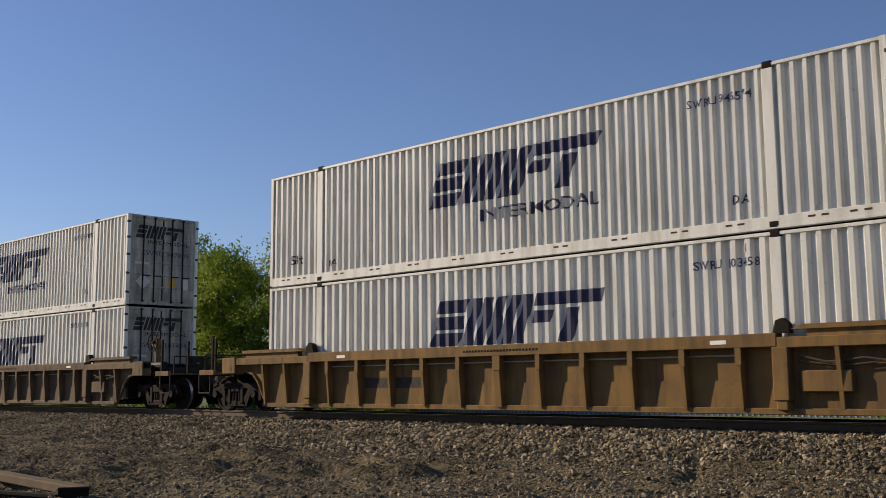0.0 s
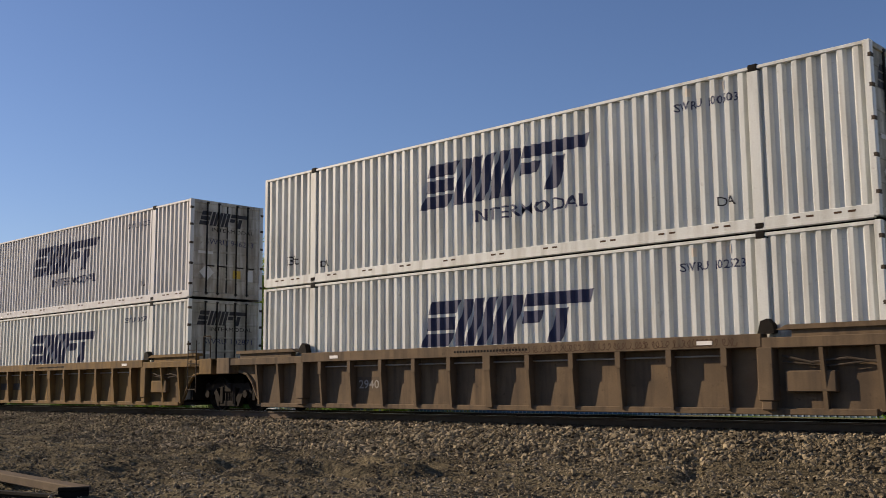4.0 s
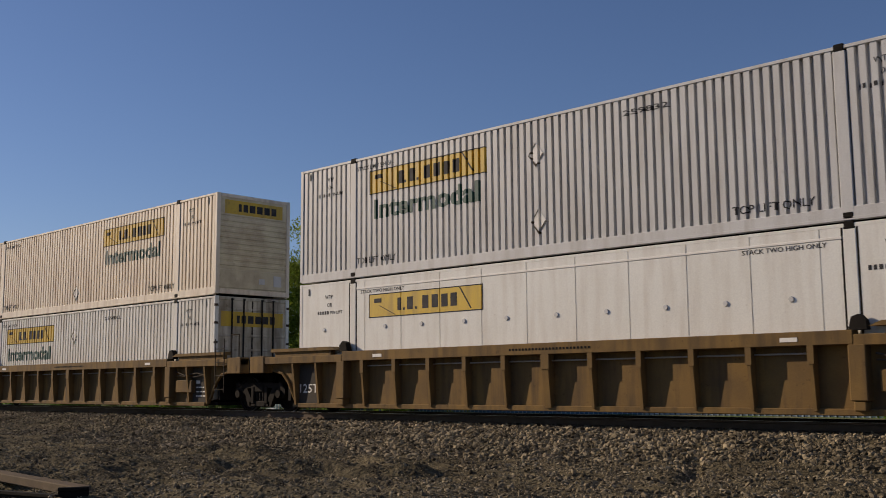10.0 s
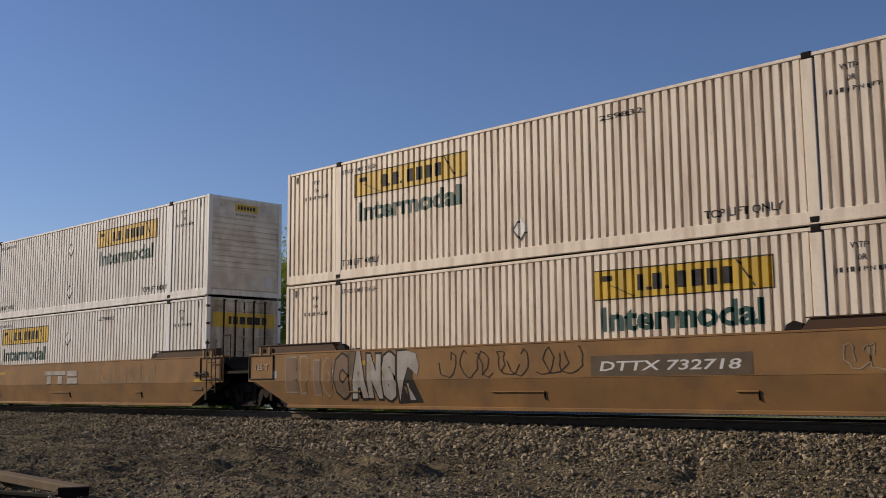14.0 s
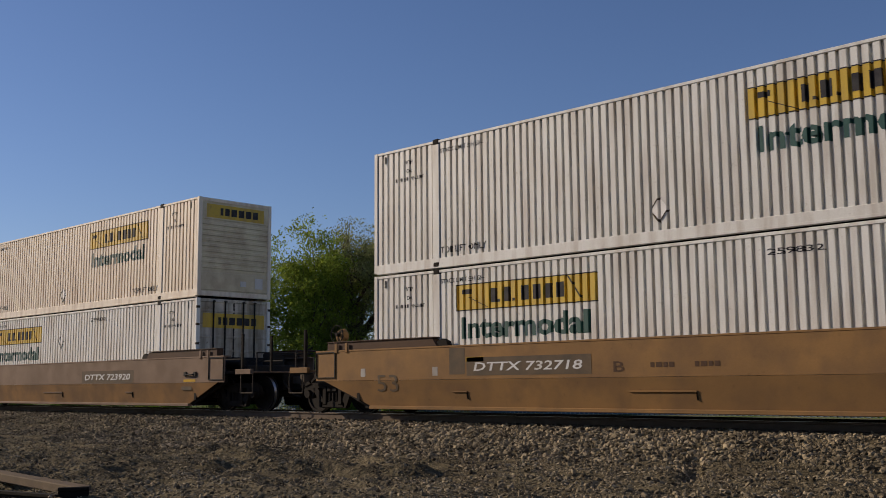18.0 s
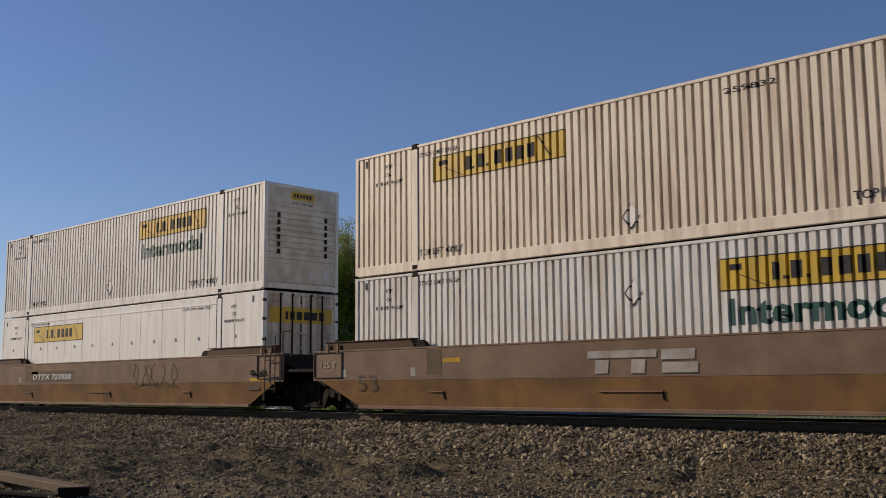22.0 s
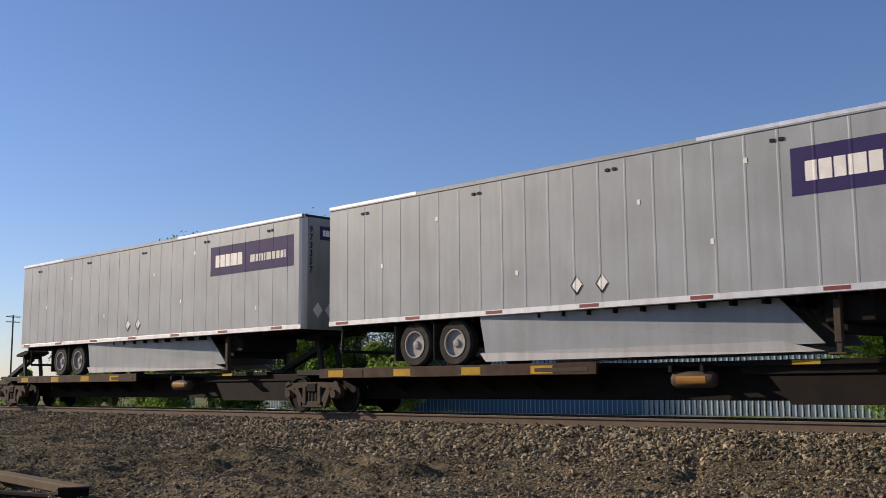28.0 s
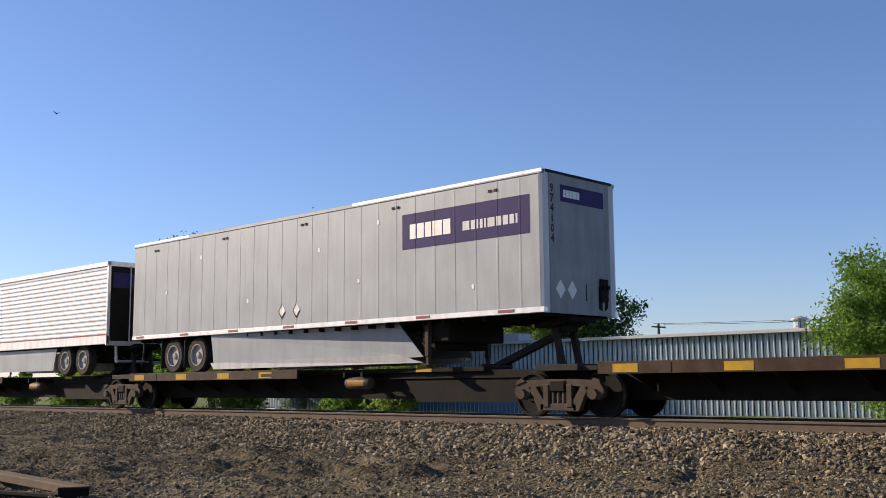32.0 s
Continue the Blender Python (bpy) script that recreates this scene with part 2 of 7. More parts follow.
def ground_material():
    m = bpy.data.materials.new("dirt_and_gravel_ground")
    m.use_nodes = True
    nt = m.node_tree
    N, L = nt.nodes, nt.links
    bs = N["Principled BSDF"]
    bs.inputs["Roughness"].default_value, bs.inputs["Specular IOR Level"].default_value = 0.95, 0.08
    tc = N.new("ShaderNodeTexCoord")

    def noise_at(scale, detail=6):
        n = N.new("ShaderNodeTexNoise")
        n.inputs["Scale"].default_value, n.inputs["Detail"].default_value = scale, detail
        L.new(tc.outputs["Object"], n.inputs["Vector"])
        return n.outputs["Fac"]

    def blend(fac, a, b):
        x = N.new("ShaderNodeMix")
        x.data_type = "RGBA"
        L.new(fac, x.inputs["Factor"])
        for sock, v in (("A", a), ("B", b)):
            if isinstance(v, tuple):
                x.inputs[sock].default_value = (*v, 1)
            else:
                L.new(v, x.inputs[sock])
        return x.outputs["Result"]

    def ranged(v, a, b):
        r = N.new("ShaderNodeMapRange")
        r.inputs["From Min"].default_value, r.inputs["From Max"].default_value = a, b
        L.new(v, r.inputs["Value"])
        return r.outputs["Result"]

    dirt = blend(ranged(noise_at(0.5), 0.35, 0.65), (0.138, 0.114, 0.067), (0.072, 0.06, 0.036))
    dirt = blend(ranged(noise_at(9.0), 0.52, 0.72), dirt, (0.185, 0.152, 0.094))
    dirt = blend(ranged(noise_at(28.0, 3), 0.56, 0.68), dirt, (0.035, 0.028, 0.02))
    sep = N.new("ShaderNodeSeparateXYZ")
    L.new(tc.outputs["Object"], sep.inputs[0])
    far = ranged(sep.outputs["Y"], 3.2, 4.6)
    grass = blend(ranged(noise_at(0.25), 0.4, 0.6), (0.09, 0.14, 0.03), (0.2, 0.18, 0.1))
    L.new(blend(far, dirt, grass), bs.inputs["Base Color"])
    bp = N.new("ShaderNodeBump")
    bp.inputs["Strength"].default_value, bp.inputs["Distance"].default_value = 1.0, 0.07
    L.new(noise_at(16.0, 12), bp.inputs["Height"])
    L.new(bp.outputs["Normal"], bs.inputs["Normal"])
    return m


GROUND = ground_material()


# ---- mesh helpers ----
class Geo:
    """Gathers vertices and faces of one mesh."""

    def __init__(self):
        self.v, self.f = [], []

    def add(self, verts, faces):
        n = len(self.v)
        self.v += [tuple(p) for p in verts]
        self.f += [tuple(i + n for i in f) for f in faces]
        return self

    def box(self, x0, x1, y0, y1, z0, z1, b=0.0):
        if x0 > x1:
            x0, x1 = x1, x0
        if y0 > y1:
            y0, y1 = y1, y0
        if not b:
            vs = [(x, y, z) for z in (z0, z1) for y in (y0, y1) for x in (x0, x1)]
            return self.add(vs, [(0, 2, 3, 1), (4, 5, 7, 6), (0, 1, 5, 4), (2, 6, 7, 3), (0, 4, 6, 2), (1, 3, 7, 5)])
        b = min(b, (x1 - x0) * 0.4, (y1 - y0) * 0.4, (z1 - z0) * 0.4)
        ring = lambda i, z: [(x0 + i + b, y0 + i, z), (x1 - i - b, y0 + i, z), (x1 - i, y0 + i + b, z), (x1 - i, y1 - i - b, z),
                             (x1 - i - b, y1 - i, z), (x0 + i + b, y1 - i, z), (x0 + i, y1 - i - b, z), (x0 + i, y0 + i + b, z)]
        i2 = b * 0.99
        low = [(x0 + b, y0 + b, z0), (x1 - b, y0 + b, z0), (x1 - b, y1 - b, z0), (x0 + b, y1 - b, z0)]
        top = [(x0 + b, y0 + b, z1), (x1 - b, y0 + b, z1), (x1 - b, y1 - b, z1), (x0 + b, y1 - b, z1)]
        vs = ring(0, z0 + b) + ring(0, z1 - b) + low + top
        fs = [(k, (k + 1) % 8, 8 + (k + 1) % 8, 8 + k) for k in range(8)]
        fs += [(16, 19, 18, 17), (20, 21, 22, 23)]
        for k in range(4):
            a, c = 2 * k, 2 * k + 1
            fs += [(16 + k, 16 + (k + 1) % 4, c, a), (8 + a, 8 + c, 20 + (k + 1) % 4, 20 + k)]
            fs += [(16 + (k + 1) % 4, (c + 1) % 8, c), (8 + c, 8 + (c + 1) % 8, 20 + (k + 1) % 4)]
        return self.add(vs, fs)

    def prism(self, poly, axis, a, b):
        """A polygon given in the two other axes (in order), extruded along one axis from a to b."""
        n = len(poly)
        put = {"x": lambda p, s: (s, p[0], p[1]), "y": lambda p, s: (p[0], s, p[1]), "z": lambda p, s: (p[0], p[1], s)}[axis]
        vs = [put(p, a) for p in poly] + [put(p, b) for p in poly]
        fs = [tuple(range(n - 1, -1, -1)), tuple(range(n, 2 * n))] + [(k, (k + 1) % n, n + (k + 1) % n, n + k) for k in range(n)]
        return self.add(vs, fs)

    def cyl(self, p0, p1, r0, r1=None, n=10, caps=True):
        r1 = r0 if r1 is None else r1
        p0, p1 = Vector(p0), Vector(p1)
        w = (p1 - p0).normalized()
        u = w.orthogonal().normalized()
        t = w.cross(u)
        vs = []
        for p, r in ((p0, r0), (p1, r1)):
            vs += [p + (u * math.cos(2 * math.pi * k / n) + t * math.sin(2 * math.pi * k / n)) * r for k in range(n)]
        fs = [(k, (k + 1) % n, n + (k + 1) % n, n + k) for k in range(n)]
        if caps:
            fs += [tuple(range(n - 1, -1, -1)), tuple(range(n, 2 * n))]
        return self.add(vs, fs)

    def lathe(self, prof, centre, axis="y", n=24, caps=True):
        """prof: (distance along the axis, radius) pairs, turned round an axis through centre."""
        vs = []
        for a, r in prof:
            for k in range(n):
                c, s = math.cos(2 * math.pi * k / n) * r, math.sin(2 * math.pi * k / n) * r
                p = {"y": (c, a, s), "x": (a, c, s), "z": (c, s, a)}[axis]
                vs.append((p[0] + centre[0], p[1] + centre[1], p[2] + centre[2]))
        fs = []
        for i in range(len(prof) - 1):
            for k in range(n):
                fs.append((i * n + k, i * n + (k + 1) % n, (i + 1) * n + (k + 1) % n, (i + 1) * n + k))
        if caps:
            fs += [tuple(range(n - 1, -1, -1)), tuple(range((len(prof) - 1) * n, len(prof) * n))]
        return self.add(vs, fs)

    def tube(self, pts, r, n=6):
        for a, b in zip(pts, pts[1:]):
            self.cyl(a, b, r, r, n)
        return self

    def mirrored_y(self):
        g = Geo()
        g.v = [(x, -y, z) for x, y, z in self.v]
        g.f = [tuple(reversed(f)) for f in self.f]
        return g

    def mirrored_x(self):
        g = Geo()
        g.v = [(-x, y, z) for x, y, z in self.v]
        g.f = [tuple(reversed(f)) for f in self.f]
        return g

    def shifted(self, dx=0, dy=0, dz=0):
        g = Geo()
        g.v = [(x + dx, y + dy, z + dz) for x, y, z in self.v]
        g.f = list(self.f)
        return g

    def mesh(self, name, smooth=False):
        me = bpy.data.meshes.new(name)
        me.from_pydata(self.v, [], self.f)
        bm = bmesh.new()
        bm.from_mesh(me)
        bmesh.ops.recalc_face_normals(bm, faces=bm.faces)
        bm.to_mesh(me)
        bm.free()
        if smooth:
            me.polygons.foreach_set("use_smooth", [True] * len(me.polygons))
            me.set_sharp_from_angle(angle=radians(40))
        return me


MESHES = {}


def shared(key, build, material, smooth=False):
    """The mesh built once for a key and a material."""
    k = (key, material.name)
    if k not in MESHES:
        me = build().mesh(str(key[0]) if isinstance(key, tuple) else str(key), smooth)
        me.materials.append(material)
        MESHES[k] = me
    return MESHES[k]


def part(name, geo, material, parent, label="", smooth=False, at=None):
    """One mesh object under a thing or a part. geo: a Geo, a mesh, or (key, function that builds a Geo)."""
    if isinstance(geo, tuple):
        me = shared(geo[0], geo[1], material, smooth)
    elif isinstance(geo, Geo):
        me = geo.mesh(name, smooth)
        me.materials.append(material)
    else:
        me = geo
    ob = new(name, me)
    ob.parent = parent
    if at is not None:
        ob.location = at
    if label:
        ob["label"] = label
    return ob


def thing(name, label, category, group="", kind="", at=(0, 0, 0)):
    ob = new(name)
    ob.location = at
    ob.empty_display_size = 0.3
    return tagged(ob, label, category, group, kind)


# ---- lettering and flat marks that follow a ribbed side ----
def clip_x(poly, x, keep_right):
    out = []
    for i, p in enumerate(poly):
        q = poly[(i + 1) % len(poly)]
        pin, qin = (p[0] >= x) == keep_right, (q[0] >= x) == keep_right
        if pin:
            out.append(p)
        if pin != qin and q[0] != p[0]:
            s = (x - p[0]) / (q[0] - p[0])
            out.append((x, p[1] + s * (q[1] - p[1])))
    return out


def letters(text, height, width=None, slant=0.0, bold=0.0):
    """Triangles (in x, z) of a line of text in the built-in font, from its left foot."""
    cu = bpy.data.curves.new("lettering", "FONT")
    cu.body, cu.size, cu.resolution_u = text, height * 1.38, 2
    cu.shear = slant
    cu.offset = bold * height
    ob = bpy.data.objects.new("lettering", cu)
    scene.collection.objects.link(ob)
    ev = ob.evaluated_get(bpy.context.evaluated_depsgraph_get())
    me = ev.to_mesh()
    me.calc_loop_triangles()
    co = [v.co for v in me.vertices]
    tris = [[(co[i].x, co[i].y) for i in t.vertices] for t in me.loop_triangles]
    ev.to_mesh_clear()
    bpy.data.objects.remove(ob)
    bpy.data.curves.remove(cu)
    if width and tris:
        lo = min(p[0] for t in tris for p in t)
        hi = max(p[0] for t in tris for p in t)
        k = width / (hi - lo)
        tris = [[((p[0] - lo) * k, p[1]) for p in t] for t in tris]
    return tris


def decal(polys, profile, x, z, proud=0.004):
    """Lays flat polygons (x, z) on a side with the given profile (x, y points), moved by x and z, facing -y."""
    g = Geo()
    for poly in polys:
        q = [(px + x, pz + z) for px, pz in poly]
        lo, hi = min(p[0] for p in q), max(p[0] for p in q)
        for (xa, ya), (xb, yb) in zip(profile, profile[1:]):
            if xb <= lo or xa >= hi or xb - xa < 1e-5:
                continue
            c = clip_x(q, xa, True) if xa > lo else q
            c = clip_x(c, xb, False) if c and xb < hi else c
            if len(c) < 3:
                continue
            vs = [(px, ya + (yb - ya) * (px - xa) / (xb - xa) - proud, pz) for px, pz in c]
            g.add(vs, [tuple(range(len(vs)))])
    return g


def rect(x0, x1, z0, z1, lean=0.0):
    return [(x0 + lean * z0, z0), (x1 + lean * z0, z0), (x1 + lean * z1, z1), (x0 + lean * z1, z1)]


def flat_profile(y, x0=-10.0, x1=10.0):
    return ((x0, y), (x1, y))


def end_decal(polys, x, y, z, proud=0.004):
    """Flat polygons on an end wall that faces +x: the polygon's x runs along +y."""
    g = Geo()
    for poly in polys:
        vs = [(x + proud, px + y, pz + z) for px, pz in poly]
        g.add(vs, [tuple(range(len(vs)))])
    return g


# Plain coloured shapes that stand for company marks.
def slanted_mark():
    """Wide dark mark of slanted bars, 4.1 x 1.05 m, from its left foot."""
    s = 0.28
    polys = [rect(0.0, 0.76, 0.0, 0.3, s), rect(0.0, 0.76, 0.375, 0.675, s), rect(0.0, 0.76, 0.75, 1.05, s)]
    for k in range(5):
        polys.append(rect(0.86 + 0.31 * k, 1.1 + 0.31 * k, 0.0, 1.05, s))
    polys += [rect(2.42, 2.86, 0.42, 0.68, s), rect(2.42, 3.9, 0.78, 1.05, s), rect(3.16, 3.46, 0.0, 0.7, s)]
    return polys


def bar_word(widths, height, gap):
    """A row of plain upright blocks, as wide as the characters of a mark."""
    polys, x = [], 0.0
    for w in widths:
        polys.append(rect(x, x + w, 0, height))
        x += w + gap
    return polys


# ---- the ground, the track bed and the ballast ----
def smooth_step(a, b, x):
    t = min(1.0, max(0.0, (x - a) / (b - a)))
    return t * t * (3 - 2 * t)


def ground_height(x, y):
    """Embankment crest at z = -0.2, shoulder down to the dirt strip, flat land behind."""
    if y < 0:
        d = -y
        dirt = -0.6 + 0.14 * noise.noise(Vector((x * 0.22, y * 0.22, 3.1))) + 0.07 * noise.noise(Vector((x * 0.7 + y * 0.5, y * 0.9, 7.7)))
        rough = smooth_step(3.5, 6.0, d)
        if -30 < x < 3 and d < 14:
            churn = 0.6 + 0.4 * smooth_step(-8, -13, x) * smooth_step(5.5, 7.5, d)
            dirt += rough * 0.085 * churn * (1 - 2 * abs(noise.noise(Vector((x * 1.1 + y * 0.6, y * 1.5, 2.2)))))
            dirt += rough * churn * 0.05 * noise.fractal(Vector((x * 2.6, y * 2.6, 8.0)), 0.55, 2.1, 4)
        # low spoil ridges and a furrow across the dirt
        for ax, ay, bx, by, h, w in ((-16.2, -6.6, -12.6, -7.0, 0.12, 0.35), (-13.4, -8.4, -10.2, -7.4, 0.14, 0.3), (-19.0, -8.6, -14.0, -9.0, 0.1, 0.5), (-6.7, -6.4, -8.3, -3.2, -0.13, 0.13), (-17.4, -6.5, -13.2, -7.6, 0.13, 0.22), (-15.0, -6.9, -13.6, -6.3, 0.1, 0.16), (-12.6, -6.2, -11.0, -6.9, 0.11, 0.2)):
            vx, vy = bx - ax, by - ay
            s = min(1.0, max(0.0, ((x - ax) * vx + (y - ay) * vy) / (vx * vx + vy * vy)))
            q = ((x - ax - s * vx) ** 2 + (y - ay - s * vy) ** 2) / (w * w)
            dirt += h * math.exp(-q) * (1 + 0.6 * noise.noise(Vector((x * 2.0, y * 2.0, 4.4))))
        dirt += 0.16 * smooth_step(8.0, 10.0, d) * smooth_step(-14, -8, x)
        dirt -= 0.30 * smooth_step(11.5, 15.0, d)
        z = -0.19 + (dirt + 0.19) * smooth_step(2.0, 5.2 + 0.6 * noise.noise(Vector((x * 0.2, 0, 0))), d)
    else:
        back = -0.95 + 0.1 * noise.noise(Vector((x * 0.05, y * 0.05, 1.0)))
        z = -0.19 + (back + 0.19) * smooth_step(2.0, 4.8, y)
    return z + 0.018 * noise.noise(Vector((x * 3.1, y * 3.1, 0.5)))


def spaced(stops):
    """Coordinates from (value, step up to the next) pairs."""
    out = []
    for (a, step), (b, _) in zip(stops, stops[1:]):
        n = max(1, round((b - a) / step))
        out += [a + (b - a) * k / n for k in range(n)]
    return out + [stops[-1][0]]


def build_ground():
    xs = spaced([(-2500, 500), (-500, 60), (-140, 8), (-60, 0.8), (-28, 0.085), (2, 0.8), (8, 2.0), (40, 60), (400, 500), (2500, 0)])
    ys = spaced([(-2500, 500), (-400, 60), (-40, 3), (-18, 0.5), (-13.5, 0.085), (-1.5, 0.5), (6, 3), (60, 40), (500, 500), (3000, 0)])
    nx = len(xs)
    vs = [(x, y, ground_height(x, y)) for y in ys for x in xs]
    fs = [(j * nx + i, j * nx + i + 1, (j + 1) * nx + i + 1, (j + 1) * nx + i) for j in range(len(ys) - 1) for i in range(nx - 1)]
    me = bpy.data.meshes.new("ground")
    me.from_pydata(vs, [], fs)
    me.polygons.foreach_set("use_smooth", [True] * len(me.polygons))
    me.materials.append(GROUND)
    tagged(new("ground", me), "bare brown dirt strip with gravel, rough grass behind the track", "ground", kind="structure")


build_ground()

ICO_V = np.array([(0, 0, 1), (0.89, 0, 0.45), (0.28, 0.85, 0.45), (-0.72, 0.53, 0.45), (-0.72, -0.53, 0.45), (0.28, -0.85, 0.45),
                  (0.72, 0.53, -0.45), (-0.28, 0.85, -0.45), (-0.89, 0, -0.45), (-0.28, -0.85, -0.45), (0.72, -0.53, -0.45), (0, 0, -1)])
ICO_F = np.array([(0, 1, 2), (0, 2, 3), (0, 3, 4), (0, 4, 5), (0, 5, 1), (1, 6, 2), (2, 7, 3), (3, 8, 4), (4, 9, 5), (5, 10, 1),
                  (2, 6, 7), (3, 7, 8), (4, 8, 9), (5, 9, 10), (1, 10, 6), (6, 11, 7), (7, 11, 8), (8, 11, 9), (9, 11, 10), (10, 11, 6)])


def scatter_stones(name, places, sizes, material, label, rng):
    """Many loose angular stones as one mesh; each is a squashed, roughened solid with its own turn."""
    n = len(places)
    v = np.repeat(ICO_V[None], n, 0) * rng.uniform(0.5, 1.4, (n, 12, 1))
    v = v * rng.uniform(0.55, 1.25, (n, 1, 3)) * np.array([1.0, 1.0, 0.72]) * sizes[:, None, None]
    a, b = rng.uniform(0, 6.28, n), rng.uniform(-0.9, 0.9, n)
    ca, sa, cb, sb = np.cos(a), np.sin(a), np.cos(b), np.sin(b)
    x, y, z = v[..., 0], v[..., 1], v[..., 2]
    y, z = y * cb[:, None] - z * sb[:, None], y * sb[:, None] + z * cb[:, None]
    x, y = x * ca[:, None] - y * sa[:, None], x * sa[:, None] + y * ca[:, None]
    v = np.stack([x, y, z], -1) + places[:, None, :]
    f = ICO_F[None] + (np.arange(n) * 12)[:, None, None]
    me = bpy.data.meshes.new(name)
    me.vertices.add(n * 12)
    me.vertices.foreach_set("co", v.reshape(-1).astype(np.float32))
    me.loops.add(n * 60)
    me.loops.foreach_set("vertex_index", f.reshape(-1).astype(np.int32))
    me.polygons.add(n * 20)
    me.polygons.foreach_set("loop_start", np.arange(0, n * 60, 3, dtype=np.int32))
    me.polygons.foreach_set("use_smooth", [False] * len(me.polygons))
    me.update(calc_edges=True)
    me.materials.append(material)
    tagged(new(name, me), label, "gravel", kind="stuff")


def build_stones():
    rng = np.random.default_rng(5)
    # crest and shoulder of the track bed: packed stones
    def field(n, x0, x1, y0, y1, lo, hi, keep):
        xs, ys = rng.uniform(x0, x1, n), rng.uniform(y0, y1, n)
        ok = np.array([keep(x, y) for x, y in zip(xs, ys)])
        xs, ys = xs[ok], ys[ok]
        r = rng.uniform(lo, hi, len(xs)) * rng.choice([0.8, 1.0, 1.25], len(xs))
        zs = np.array([ground_height(x, y) for x, y in zip(xs, ys)]) + r * 0.2
        return np.stack([xs, ys, zs], 1), r
    edge = lambda x: -5.9 + 1.2 * smooth_step(-20, -12, x) + 0.7 * smooth_step(-12, -7, x) - 0.5 * noise.noise(Vector((x * 0.35, 2.0, 0))) - 0.25 * noise.noise(Vector((x * 1.7, 5.0, 0)))
    places, sizes = zip(field(30000, -24, 2, -6.6, -1.55, 0.024, 0.052, lambda x, y: y > edge(x)),
                        field(15000, -48, -24, -5.6, -1.55, 0.025, 0.042, lambda x, y: y > edge(x)),
                        field(5000, -95, -48, -5.0, -1.55, 0.04, 0.065, lambda x, y: True),
                        field(9000, -40, 0, -1.5, 1.5, 0.03, 0.05, lambda x, y: True))
    scatter_stones("ballast", np.concatenate(places), np.concatenate(sizes), STONE, "packed grey-brown crushed stone ballast along the track", rng)
    patch = lambda x, y: noise.noise(Vector((x * 0.5, y * 0.5, 9.0))) + 0.5 * noise.noise(Vector((x * 1.6, y * 1.6, 2.0))) > -0.45
    places, sizes = zip(field(60000, -20, 0, -12.5, -2.6, 0.007, 0.016, patch), field(22000, -24, 1, -12.5, -2.4, 0.013, 0.028, patch), field(2600, -14, 1, -9, -2.6, 0.025, 0.042, patch),
                        field(5000, -42, -22, -11, -4.6, 0.012, 0.026, patch))
    scatter_stones("loose_gravel", np.concatenate(places), np.concatenate(sizes), STONE, "loose brown gravel scattered over the dirt", rng)


build_stones()


# ---- the track ----
def rail_profile(y):
    s = [(-0.068, -0.17), (0.068, -0.17), (0.068, -0.158), (0.012, -0.14), (0.009, -0.045), (0.035, -0.035), (0.035, -0.004), (0.028, 0.0),
         (-0.028, 0.0), (-0.035, -0.004), (-0.035, -0.035), (-0.009, -0.045), (-0.012, -0.14), (-0.068, -0.158)]
    return [(y + a, b) for a, b in s]


TRACK = thing("railway_track", "single railway track with rusty rails on wooden sleepers", "railway track", kind="structure")
for side in (-1, 1):
    r = part("rail", Geo().prism(rail_profile(side * 0.7525), "x", -420, 120), RAILTOP, TRACK, "rusty steel rail with a worn bright head")
    part("running_surface", Geo().box(-420, 120, side * 0.7525 - 0.026, side * 0.7525 + 0.026, 0.0005, 0.0035), RAILSHINE, r, "polished top of the rail head")
for k in range(230):
    x = -112 + k * 0.53
    part("sleeper", (("sleeper",), lambda: Geo().box(-0.11, 0.11, -1.3, 1.3, -0.18, 0, 0.012)), TIEWOOD, TRACK, at=(x, 0.03 * math.sin(k * 2.3), -0.172))
    if -50 < x < 4:
        for side in (-1, 1):
            part("tie_plate", (("tie_plate",), lambda: Geo().box(-0.09, 0.09, -0.18, 0.18, 0, 0.014, 0.003).box(-0.03, -0.01, 0.08, 0.12, 0.014, 0.04).box(0.01, 0.03, -0.12, -0.08, 0.014, 0.04)), RAILTOP, TRACK, at=(x, side * 0.7525, -0.1715))


# ---- containers ----
HL, HWD, CH = 8.077, 1.295, 2.9          # half length, half width, height of a 53-foot container
POST = 6.03                              # lifting posts from the middle
TRAIN = []                               # (thing, x at the start, y, z)


def ribbed(pitch, depth, slope, share, x0, x1, y=-1.275):
    """Profile of a ribbed side between x0 and x1: outer flats, slopes, inner flats."""
    n = max(1, round((x1 - x0) / pitch))
    p = (x1 - x0) / n
    out = (p - 2 * slope) * share
    pts = [(x0, y + depth)]
    for k in range(n):
        a = x0 + k * p
        inner = (p - 2 * slope - out) / 2
        pts += [(a + inner, y + depth), (a + inner + slope, y), (a + inner + slope + out, y), (a + inner + 2 * slope + out, y + depth)]
    return pts + [(x1, y + depth)]


def panelled(x0, x1, y=-1.288):
    """Profile of a smooth side with a narrow recessed seam every 1.23 m."""
    pts = [(x0, y)]
    x = -5.6
    while x < 8:
        if x0 + 0.1 < x < x1 - 0.1:
            pts += [(x - 0.012, y), (x - 0.008, y + 0.012), (x + 0.008, y + 0.012), (x + 0.012, y)]
        x += 1.237
    return pts + [(x1, y)]


